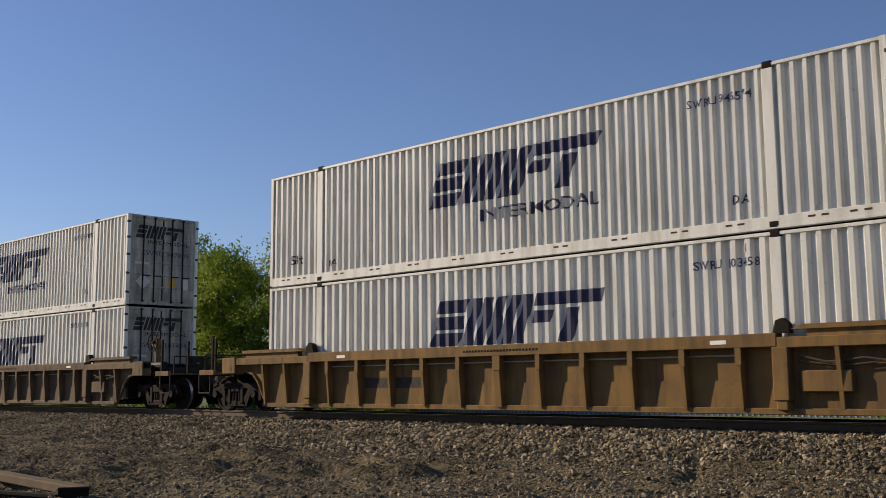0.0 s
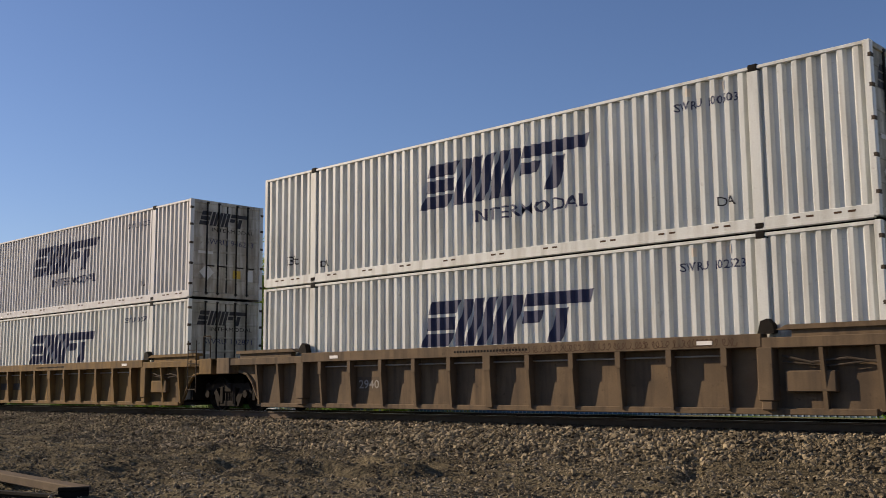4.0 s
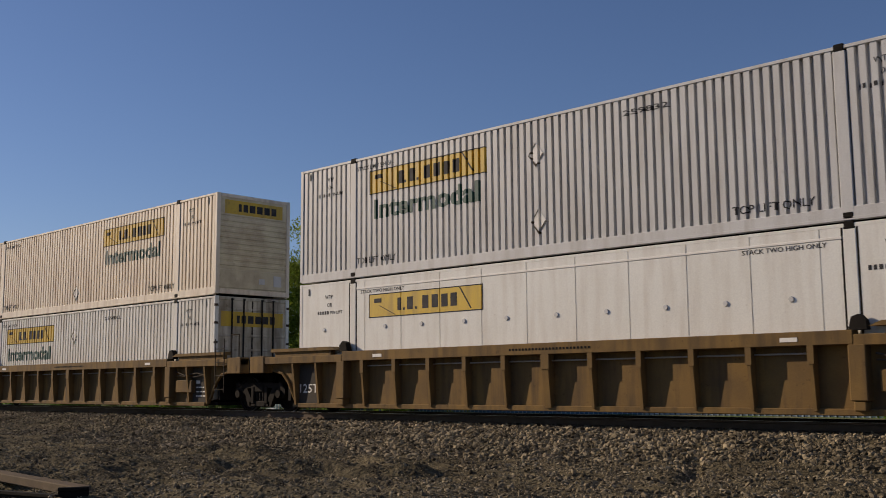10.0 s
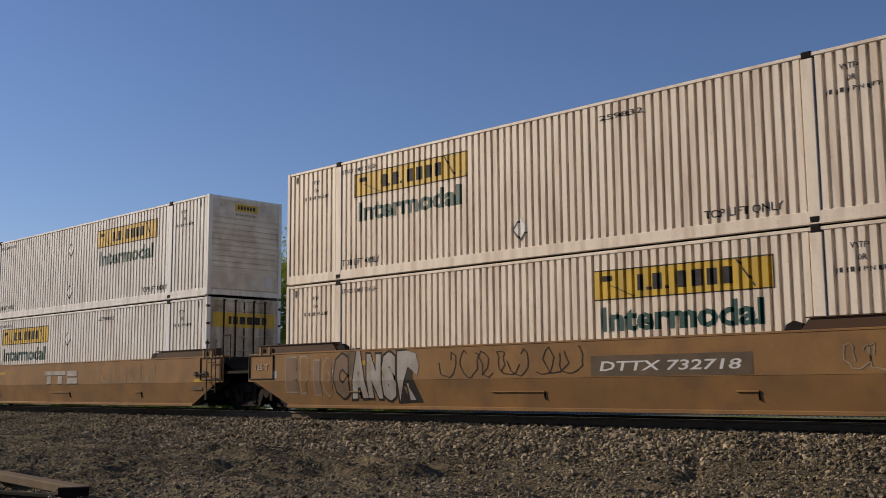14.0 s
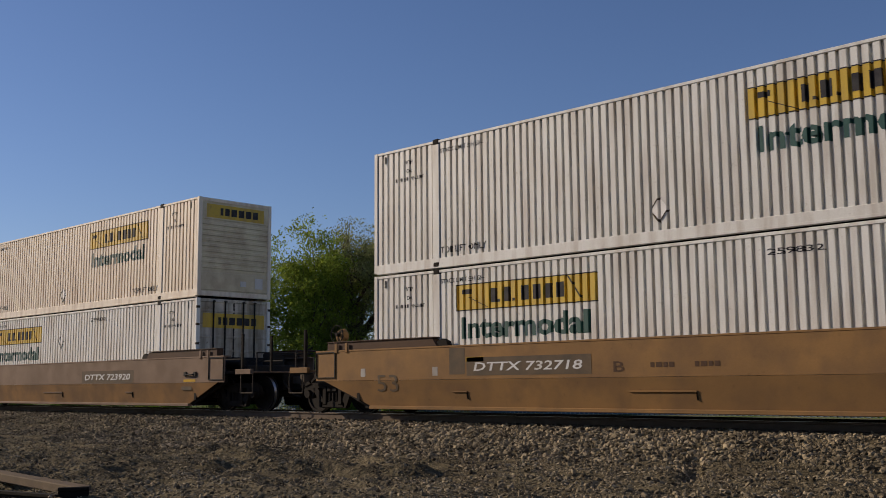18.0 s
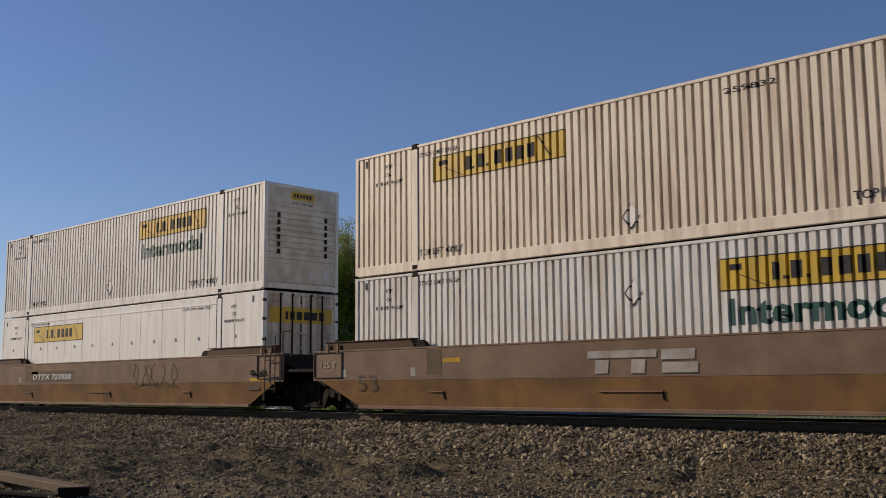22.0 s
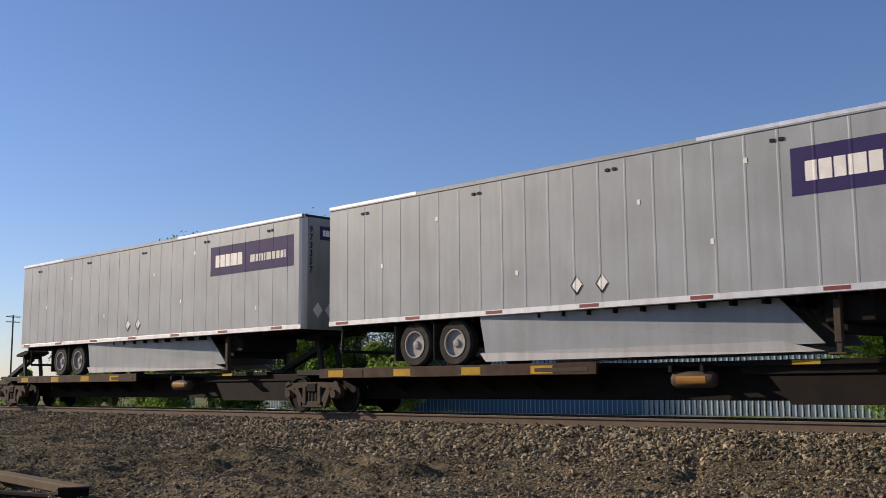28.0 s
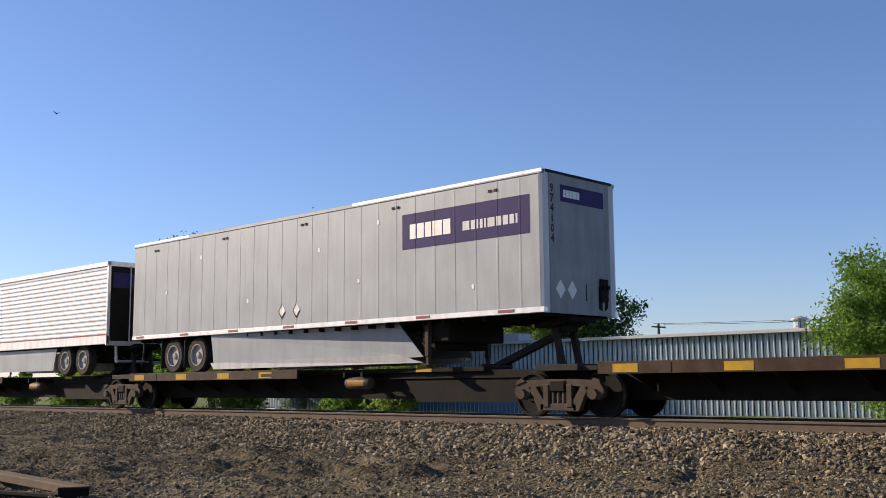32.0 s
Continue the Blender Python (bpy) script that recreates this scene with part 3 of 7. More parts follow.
def sheet(profile, z0, z1, back=0.02):
    g = Geo()
    n = len(profile)
    vs = [(x, y, z0) for x, y in profile] + [(x, y, z1) for x, y in profile]
    return g.add(vs, [(k, k + 1, n + k + 1, n + k) for k in range(n - 1)])


STYLES = {"wide": (0.275, 0.074, 0.046, 0.5), "medium": (0.225, 0.07, 0.036, 0.44), "fine": (0.182, 0.09, 0.008, 0.67)}   # pitch, depth, slope, share of the outer flats
BAYS = ((-HL + 0.11, -POST - 0.1), (-POST + 0.1, POST - 0.1), (POST + 0.1, HL - 0.11))


def side_profile(style, bay):
    x0, x1 = BAYS[bay]
    return panelled(x0, x1) if style == "smooth" else ribbed(*STYLES[style], x0, x1)


def long_profile(style):
    return side_profile(style, 1)


def door_end(c, mat, key):
    """Two door leaves with their locking rods, hinges and gaskets on the +x end."""
    mat = SOILED_SHADED[mat.name]
    for s in (-1, 1):
        y0, y1 = (-1.2, -0.012) if s < 0 else (0.012, 1.2)

        def leaf(y0=y0, y1=y1):
            pts = [(HL - 0.04, 0.16)]
            for z in (0.55, 0.95, 1.35, 1.75, 2.15, 2.5):
                pts += [(HL - 0.04, z), (HL - 0.027, z + 0.01), (HL - 0.027, z + 0.06), (HL - 0.04, z + 0.07)]
            return Geo().prism(pts + [(HL - 0.04, CH - 0.1), (HL - 0.075, CH - 0.1), (HL - 0.075, 0.16)], "y", y0, y1)
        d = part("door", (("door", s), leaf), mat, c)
        part("gasket", (("gasket", s), lambda y0=y0, y1=y1: Geo().box(HL - 0.045, HL - 0.036, y0 - 0.014, y0 + 0.014, 0.16, CH - 0.1).box(HL - 0.045, HL - 0.036, y1 - 0.014, y1 + 0.014, 0.16, CH - 0.1)), DARK, d, "black rubber door gasket")
        for k in (0.32, 0.72) if s > 0 else (-0.72, -0.32):
            part("locking_rod", (("rod", k), lambda k=k: Geo().cyl((HL - 0.005, k, 0.08), (HL - 0.005, k, CH - 0.05), 0.024, n=8).box(HL - 0.028, HL + 0.02, k - 0.05, k + 0.05, 0.11, 0.15).box(HL - 0.028, HL + 0.02, k - 0.05, k + 0.05, CH - 0.1, CH - 0.06).box(HL - 0.02, HL + 0.012, k - 0.02, k + 0.26, 0.93, 0.965)), DARK, d, "dark steel locking rod with handle")
        for z in (0.35, 0.95, 1.55, 2.1, 2.6):
            part("hinge", (("hinge", s, z), lambda s=s, z=z: Geo().box(HL - 0.05, HL + 0.008, s * 1.19, s * 1.297, z, z + 0.07, 0.004)), CAST, d)


def front_end(c, mat, style):
    """Closed front wall on the +x end, with level pressed ribs."""
    def wall():
        pts = [(HL - 0.05, 0.12), (HL - 0.05, 0.18), (HL - 0.026, 0.2), (HL - 0.026, 0.7), (HL - 0.05, 0.72)]
        for k in range(9):
            z = 0.82 + 0.16 * k
            pts += [(HL - 0.05, z), (HL - 0.018, z + 0.012), (HL - 0.018, z + 0.085), (HL - 0.05, z + 0.1)]
        pts += [(HL - 0.05, CH - 0.64), (HL - 0.026, CH - 0.62), (HL - 0.026, CH - 0.08), (HL - 0.05, CH - 0.06), (HL - 0.09, CH - 0.06), (HL - 0.09, 0.12)]
        return Geo().prism(pts, "y", -1.19, 1.19)
    w = part("front_wall", ("front_wall", wall), STAINED_WARM[mat.name], c)
    if style == "vented":
        for s in (-1, 1):
            for k in range(6):
                part("bracket", (("bracket", s, k), lambda s=s, k=k: Geo().box(HL - 0.03, HL + 0.02, s * 0.82 - 0.04, s * 0.82 + 0.04, 0.95 + 0.2 * k, 1.08 + 0.2 * k, 0.006)), DARK, w, "dark steel bracket")
    part("placard_frame", ("placard", lambda: Geo().box(HL - 0.024, HL - 0.016, 0.72, 1.0, 0.3, 0.62).box(HL - 0.024, HL - 0.014, 0.2, 0.4, 0.34, 0.5)), GREYW, w)


def yellow_sign(c, profile, key, x, z, w, h):
    """Yellow panel with dark edge and a row of plain dark blocks standing for a company mark."""
    k = ("yellow", key, x, z, w, h)
    s = part("sign_panel", ((k, "p"), lambda: decal([rect(0, w, 0, h)], profile, x, z, 0.003)), YELLOW, c, "yellow panel with a dark outline")
    b = 0.022
    part("sign_outline", ((k, "o"), lambda: decal([rect(0, w, 0, b), rect(0, w, h - b, h), rect(0, b, 0, h), rect(w - b, w, 0, h), [(0.25 * w - 0.02, 0.04), (0.25 * w + 0.02, 0.04), (0.1 * w + 0.02, 0.5 * h), (0.1 * w - 0.02, 0.5 * h)], [(0.9 * w, 0.1 * h), (0.91 * w, 0.1 * h), (0.82 * w, 0.95 * h), (0.81 * w, 0.95 * h)], rect(0.05 * w, 0.12 * w, 0.62 * h, 0.8 * h)], profile, x, z, 0.006)), BLACK, s)
    u = w / 3.75

    def blocks():
        t = 0.52 * h
        polys = [p for p in bar_word([0.13 * u, 0.2 * u], t, 0.2 * u)] + [rect(0.62 * u + q, 0.82 * u + q, 0, t * (1 if i != 2 else 0.98)) for i, q in enumerate((0.22 * u, 0.53 * u, 0.84 * u, 1.13 * u))]
        polys += [rect(0.19 * u, 0.26 * u, 0, 0.1 * h), rect(0.6 * u, 0.67 * u, 0, 0.1 * h)]
        return polys
    for i, q in enumerate(blocks()):
        part("sign_mark", ((k, "b", i), lambda q=q: decal([q], profile, x + 0.27 * w, z + 0.24 * h, 0.006)), BLACK, s, "dark block on the yellow panel")


def words(c, profile, text, x, z, h, w, mat, name="lettering", bold=0.01):
    part(name, (("words", text, x, z, h, w, len(profile)), lambda: decal(letters(text, h, w, bold=bold), profile, x, z, 0.005)), mat, c)


def bars(c, profile, x, z, widths, h, mat):
    part("lettering", (("bars", x, z, tuple(widths), h, len(profile)), lambda: decal(bar_word(widths, h, 0.035), profile, x, z, 0.005)), mat, c)


def diamond(c, profile, x, z, r, mat=PALE):
    k = ("diamond", x, z, r, len(profile))
    d = part("placard", (k, lambda: decal([[(-r, 0), (0, -r * 1.3), (r, 0), (0, r * 1.3)]], profile, x, z, 0.008)), mat, c, "diamond-shaped hazard placard holder")
    part("placard_edge", ((k, "e"), lambda: decal([[(-r, 0), (0, -r * 1.3), (0.02, -r * 1.3 + 0.04), (-r + 0.03, 0)], [(-r, 0), (-r + 0.03, 0), (0, r * 1.3 - 0.04), (0, r * 1.3)], [(0, -r * 1.3), (r, 0), (r - 0.03, 0), (0, -r * 1.3 + 0.04)]], profile, x, z, 0.012)), CAST, d)


def container(x_left, z, style, mat, end, label, group, slots=False):
    """A 53-foot container whose -x end stands at x_left at the start, its floor at z."""
    c = thing("shipping_container", label, "container", group)
    TRAIN.append((c, x_left + HL, 0.0, z))
    for s in (-1, 1):
        flip = lambda g, s=s: g if s < 0 else g.mirrored_y()
        for bay in range(3):
            part("side_panel", (("side", style, bay, s), lambda bay=bay: flip(sheet(side_profile(style, bay), 0.2, CH - 0.07))), mat, c)
        low = part("bottom_rail", (("bottom_rail", style == "smooth", s), lambda: flip(Geo().box(-HL + 0.1, HL - 0.1, -1.293, -1.2, -0.028, 0.2 if style != "smooth" else 0.09, 0.008))), mat, c)
        if slots and s < 0:
            for x in (-7.4, -6.75, -5.3, -4.0, -2.7, -1.3, 0.1, 1.5, 2.9, 4.2, 5.3, 6.8, 7.5):
                for dx in (-0.17, 0.06):
                    part("rail_slot", (("slot", x, dx), lambda x=x + dx: Geo().box(x, x + 0.13, -1.2955, -1.29, 0.105, 0.14)), RUSTRED, low)
        part("rail_lip", (("rail_lip", style == "smooth", s), lambda: flip(Geo().box(-HL + 0.1, HL - 0.1, -1.3, -1.29, -0.02, 0.03, 0.003))), mat, low)
        part("top_rail", (("top_rail", s), lambda: flip(Geo().box(-HL + 0.1, HL - 0.1, -1.29, -1.21, CH - 0.075, CH - 0.012, 0.008))), mat, c)
        for x in (-1, 1):
            part("corner_post", (("corner_post", s, x), lambda x=x: flip(Geo().box(x * HL, x * (HL - 0.12), -1.294, -1.17, 0, CH - 0.004, 0.012))), mat, c)
            part("lifting_post", (("lifting_post", s, x), lambda x=x: flip(Geo().box(x * POST - 0.105, x * POST + 0.105, -1.295, -1.19, 0.1, CH - 0.1, 0.01))), mat, c)
            for zz in (0.0, CH - 0.115):
                part("corner_casting", (("casting", s, x, zz), lambda x=x, zz=zz: flip(Geo().box(x * POST - 0.09, x * POST + 0.09, -1.3, -1.13, zz - (0.01 if zz < 1 else 0), zz + (0.115 if zz < 1 else 0.135), 0.015).box(x * POST - 0.035, x * POST + 0.035, -1.302, -1.29, zz + 0.035, zz + 0.085))), GRIME, c, "dark steel lifting casting")
    part("roof", (("roof",), lambda: Geo().prism([(-1.22, CH - 0.04), (0, CH - 0.02), (1.22, CH - 0.04), (1.22, CH - 0.06), (-1.22, CH - 0.06)], "x", -HL + 0.05, HL - 0.05)), mat, c)
    part("floor", (("floor",), lambda: Geo().box(-HL + 0.05, HL - 0.05, -1.2, 1.2, 0.05, 0.12)), GRIME, c)
    part("end_wall", (("end_wall",), lambda: Geo().box(-HL + 0.05, -HL + 0.09, -1.2, 1.2, 0.1, CH - 0.06)), mat, c)
    for x in (-1, 1):
        part("end_header", (("end_header", x), lambda x=x: Geo().box(x * HL, x * (HL - 0.1), -1.17, 1.17, CH - 0.11, CH - 0.012, 0.01)), SOILED_SHADED[mat.name] if end == "door" else mat, c)
        part("end_sill", (("end_sill", x), lambda x=x: Geo().box(x * HL, x * (HL - 0.1), -1.17, 1.17, 0.01, 0.15, 0.01)), SOILED_SHADED[mat.name] if end == "door" else mat, c)
    if end == "door":
        door_end(c, mat, style)
    else:
        front_end(c, mat, end)
    return c


def dark_marked(x_left, upper, style, code, shade=SILVER):
    """Silver-white container with the slanted navy mark."""
    where = "stacked on another" if upper else "sitting in a well car"
    c = container(x_left, 3.265 if upper else 0.31, style, shade, "door", "silver-white ribbed container with navy mark, " + where, "navy-marked containers", slots=upper)
    p = long_profile(style)
    up = 4.6 - 3.265 if upper else 1.5 - 0.31
    for i, q in enumerate(slanted_mark()):
        part("side_mark", (("slant", style, upper, i), lambda q=q: decal([[(a * 1.13, b * 0.95) for a, b in q]], p, -2.2, up, 0.004)), NAVY, c, "slanted navy bar of the mark")
    if upper:
        words(c, p, "INTERMODAL", -0.65, 4.15 - 3.265, 0.27, 3.1, NAVY)
        words(c, p, "DA", 5.25, 0.5, 0.17, 0.34, BLACK)
        words(c, p, "DA", -5.75, 0.35, 0.17, 0.3, BLACK)
        words(c, side_profile(style, 0), "53ft", -7.2, 0.5, 0.24, 0.5, BLACK)
    words(c, p, code, 4.45, (5.63 if upper else 2.66) - (3.265 if upper else 0.31), 0.16, 1.25, NAVY)
    for k in (4.7, 5.4):
        part("hook_plate", (("hook", k, style), lambda k=k: decal([rect(0, 0.07, 0, 0.16)], p, k, CH - 0.3, 0.01)), CREAM, c)
    # the doors
    for i, q in enumerate(slanted_mark()):
        part("door_mark", (("door_mark", i), lambda q=q: end_decal([[(a * 0.42, b * 0.4) for a, b in q]], HL - 0.026, -1.0, 2.15, 0.002)), BLACK, c, "slanted dark bar of the door mark")
    part("door_lettering", ("door_letters", lambda: end_decal(letters("INTERMODAL", 0.12, 1.5), HL - 0.026, -0.55, 1.98, 0.002)), GRIME, c)
    part("door_lettering", (("door_code", code), lambda: end_decal(letters(code, 0.16, 1.7), HL - 0.026, -0.75, 1.6, 0.002)), NAVY, c)
    for i, q in enumerate(([(-0.95, 0.75), (-0.7, 0.5), (-0.45, 0.75), (-0.7, 1.0)], rect(-1.0, -0.5, 1.3, 1.38), rect(0.72, 0.95, 0.55, 0.9))):
        part("door_placard", (("door_placard", i), lambda q=q: end_decal([q], HL - 0.026, 0, 0, 0.002)), GREYW, c)
    part("door_label", ("door_label", lambda: end_decal([rect(0.22, 0.5, 0.62, 0.86)], HL - 0.026, 0, 0, 0.002)), YELLOW, c, "small yellow label")
    return c


def yellow_marked(x_left, upper, style, mat, end, sign="far", text=True, spots=(), code="259832"):
    """White or cream container with a yellow sign panel near one end of its side."""
    z = 3.265 if upper else 0.31
    tint = {"white_container_paint": "white", "cream_container_paint": "cream", "grey_white_container_paint": "grey-white", "smooth_white_panel_paint": "white"}[mat.name]
    kind = "smooth-panelled" if style == "smooth" else "ribbed"
    where = "stacked on another" if upper else "sitting in a well car"
    c = container(x_left, z, style, mat, end, f"{tint} {kind} container with yellow sign, {where}", "yellow-marked containers")
    p = long_profile(style)
    near = sign == "near"                   # near the leading end or the trailing end
    x = 1.55 if near else -5.45
    if style == "smooth":
        yellow_sign(c, p, style, x, 2.24 - z if not upper else 5.2 - z, 3.6, 0.56)
        for xx in (-7.1, -4.9, -3.7, -2.4, -1.2, 0.1, 1.3, 2.6, 3.8, 5.0, 6.8):
            part("rivet_cap", (("cap", xx), lambda xx=xx: Geo().cyl((xx, -1.285, 1.72), (xx, -1.31, 1.72), 0.055, 0.045, 10)), GREYW, c)
        for e in (-1, 1):
            for dx in (-0.125, 0.125):
                part("post_seam", (("seam", e, dx), lambda x=e * POST + dx: Geo().box(x - 0.016, x + 0.016, -1.291, -1.28, 0.1, CH - 0.08)), GRIME, c, "dark open seam beside the lifting post")
        for xx in (-5.75, 4.15):
            words(c, p, "STACK TWO HIGH ONLY", xx, CH - 0.37, 0.085, 1.5, BLACK)
        # Pale strip paints the sun glint below the container's top rail.
        part("gutter", ("gutter", lambda: Geo().box(-5.9, 5.9, -1.3, -1.285, CH - 0.26, CH - 0.22, 0.003)), PALE, c, "pale strip painting a sun glint under the top rail")
    else:
        yellow_sign(c, p, style, x, 5.2 - 3.265, 3.72, 0.58)
        if text:
            words(c, p, "Intermodal", x + 0.16, 4.62 - 3.265, 0.45, 3.35, GREEN, bold=0.045)
        if upper:
            words(c, p, "TOP LIFT ONLY", 4.4 if near else 4.0, 0.3, 0.15, 1.5, BLACK)
        words(c, p, "STACK LIMIT 5 HIGH", -5.9, CH - 0.32, 0.1, 1.25, BLACK)
        if not near:
            words(c, p, code, 1.8, CH - 0.4, 0.11, 1.0, BLACK)
        if upper:
            words(c, p, "TOP LIFT ONLY", -5.9, 0.3, 0.15, 1.35, BLACK)
    for q in (0, 2):
        pr = side_profile(style, q)
        x0 = BAYS[q][0] + (0.9 if q == 0 else 0.45)
        words(c, pr, "WTP", x0, CH - 0.42, 0.1, 0.28, BLACK)
        words(c, pr, "OR", x0 + 0.08, CH - 0.62, 0.1, 0.18, BLACK)
        words(c, pr, "PIN LIFT", x0 + 0.2, CH - 0.8, 0.08, 0.45, BLACK)
        bars(c, pr, x0 - 0.28, CH - 0.8, [0.05, 0.05, 0.06, 0.06, 0.06], 0.08, BLACK)
        part("hook_plate", (("plate", q, style), lambda pr=pr, q=q: decal([rect(0, 0.06, 0, 0.17)], pr, BAYS[q][0] + (0.25 if q == 0 else 1.45), CH - 0.3, 0.01)), BLACK, c)
    for sx, sz in spots:
        diamond(c, p, sx, sz - 3.265, 0.2)
    # the end that faces along the train
    if end == "door":
        part("door_sign", (("door_sign", "p"), lambda: end_decal([rect(-1.08, 1.08, 0, 0.42)], HL - 0.025, 0, 2.05, 0.002)), YELLOW, c, "yellow panel across the doors")
        for i, q in enumerate(bar_word([0.1, 0.16, 0.2, 0.2, 0.2, 0.18], 0.22, 0.06)):
            part("door_mark", (("door_sign", "b", i), lambda q=q: end_decal([[(a - 0.55, b) for a, b in q]], HL - 0.025, 0, 2.14, 0.004)), BLACK, c, "dark block on the yellow panel")
        part("door_label", (("door_sign", "l"), lambda: end_decal([rect(0.6, 0.85, 0.55, 0.85)], HL - 0.025, 0, 0, 0.002)), YELLOW, c)
    elif end == "front":
        part("front_sign", (("front_sign", "p"), lambda: end_decal([rect(-1.02, 1.02, 0, 0.4)], HL - 0.022, 0, 2.32, 0.002)), YELLOW, c, "yellow panel high on the front wall")
        for i, q in enumerate(bar_word([0.1, 0.16, 0.2, 0.2, 0.2, 0.18], 0.22, 0.06)):
            part("front_mark", (("front_sign", "b", i), lambda q=q: end_decal([[(a - 0.55, b) for a, b in q]], HL - 0.022, 0, 2.41, 0.004)), BLACK, c)
    else:
        part("front_sign", (("small_sign", "p"), lambda: end_decal([rect(-0.4, 0.42, 0, 0.22)], HL - 0.022, 0, 2.5, 0.002)), YELLOW, c, "small yellow panel on the front wall")
        part("front_mark", (("small_sign", "b"), lambda: end_decal([[(a - 0.3, b) for a, b in q] for q in bar_word([0.06, 0.08, 0.08, 0.08, 0.08, 0.08], 0.11, 0.03)], HL - 0.022, 0, 2.555, 0.004)), BLACK, c)
        part("front_lettering", ("small_words", lambda: end_decal(letters("Intermodal", 0.1, 0.72), HL - 0.022, -0.36, 2.36, 0.002)), BLACK, c)
    return c


# ---- railway trucks (bogies) ----
WHEEL_R = 0.46
WHEELSETS = []


def truck(x0, label="grimy three-piece railway truck with two axles", cast=GRIMECAST):
    """A two-axle truck; its middle stands at x0 at the start."""
    t = thing("rail_truck", label, "rail truck", "trucks under the train")
    TRAIN.append((t, x0, 0.0, 0.0))

    def frame_side():
        g = Geo()
        y0, y1 = -1.12, -0.99
        for e in (-1, 1):
            g.prism([(e * 1.1, 0.56), (e * 1.04, 0.67), (e * 0.9, 0.73), (e * 0.3, 0.76), (0, 0.76), (0, 0.63), (e * 0.45, 0.62), (e * 0.68, 0.6), (e * 0.72, 0.42), (e * 0.8, 0.36), (e * 1.0, 0.36), (e * 1.1, 0.44)], "y", y0, y1)
            g.prism([(e * 0.74, 0.6), (e * 0.56, 0.61), (e * 0.34, 0.3), (e * 0.4, 0.12), (e * 0.5, 0.14)], "y", y0, y1)
            g.box(e * 0.22, e * 0.36, y0 - 0.02, y1, 0.2, 0.66, 0.015)
            g.prism([(e * 0.82, 0.72), (e * 0.9, 0.78), (e * 1.02, 0.74), (e * 1.06, 0.64)], "y", y0 - 0.025, y0 + 0.03)
        g.box(-0.46, 0.46, y0, y1, 0.12, 0.28, 0.02)
        g.box(-0.2, 0.2, y0 - 0.015, y0 + 0.02, 0.66, 0.74, 0.01)
        return g
    for s in (-1, 1):
        f = part("side_frame", (("frame_side", s), lambda: frame_side() if s < 0 else frame_side().mirrored_y()), cast, t, "dusty cast-steel side frame")
        for k in (-0.13, 0.0, 0.13):
            part("spring", (("spring", s, k), lambda k=k: Geo().lathe([(0.28, 0.05), (0.3, 0.058), (0.33, 0.05), (0.36, 0.058), (0.39, 0.05), (0.42, 0.058), (0.45, 0.05), (0.48, 0.058), (0.5, 0.05)], (k, s * 1.06, 0), "z", 10)), cast, f, smooth=True)
        for k in (-0.89, 0.89):
            part("bearing_cap", (("cap", s, k), lambda k=k: Geo().cyl((k, s * 1.0, 0.46), (k, s * 1.2, 0.46), 0.12, 0.1, 14)), cast, f, smooth=True)
    part("bolster", (("bolster",), lambda: Geo().box(-0.2, 0.2, -1.15, 1.15, 0.5, 0.74, 0.03)), GRIME, t)
    for k in (-0.89, 0.89):
        def wheels():
            g = Geo()
            for s in (-1, 1):
                prof = [(s * 0.68, 0.49), (s * 0.71, 0.485), (s * 0.72, WHEEL_R), (s * 0.82, WHEEL_R - 0.006), (s * 0.82, 0.4), (s * 0.785, 0.38), (s * 0.775, 0.18), (s * 0.83, 0.15), (s * 0.83, 0.02)]
                g.lathe(prof, (0, 0, 0), "y", 28)
            return g.cyl((0, -0.95, 0), (0, 0.95, 0), 0.085, n=12)
        w = part("wheelset", (("wheels",), wheels), GRIME, t, "dark steel axle with two flanged wheels", smooth=True, at=(k, 0, WHEEL_R))
        for s in (-1, 1):
            part("wheel_tread", (("tread", s), lambda s=s: Geo().lathe([(s * 0.722, WHEEL_R + 0.001), (s * 0.8, WHEEL_R - 0.003)], (0, 0, 0), "y", 28, False)), TREAD, w, "polished wheel tread", smooth=True)
        WHEELSETS.append((w, k))
    return t


# ---- well cars ----
ENDX = 9.78      # truck centre from the middle of a unit


def rail_ladder(car, x, y, z0, z1, key, mat=CAST, w=0.42, rungs=4):
    def build():
        g = Geo()
        for dx in (0, w):
            g.cyl((x + dx, y, z0), (x + dx, y, z1), 0.014, n=6)
        for k in range(rungs):
            z = z0 + (z1 - z0) * (k + 0.25) / rungs
            g.cyl((x, y, z), (x + w, y, z), 0.012, n=6)
        return g
    return part("ladder", ((key, x, y, z0, z1), build), mat, car, "thin steel ladder")


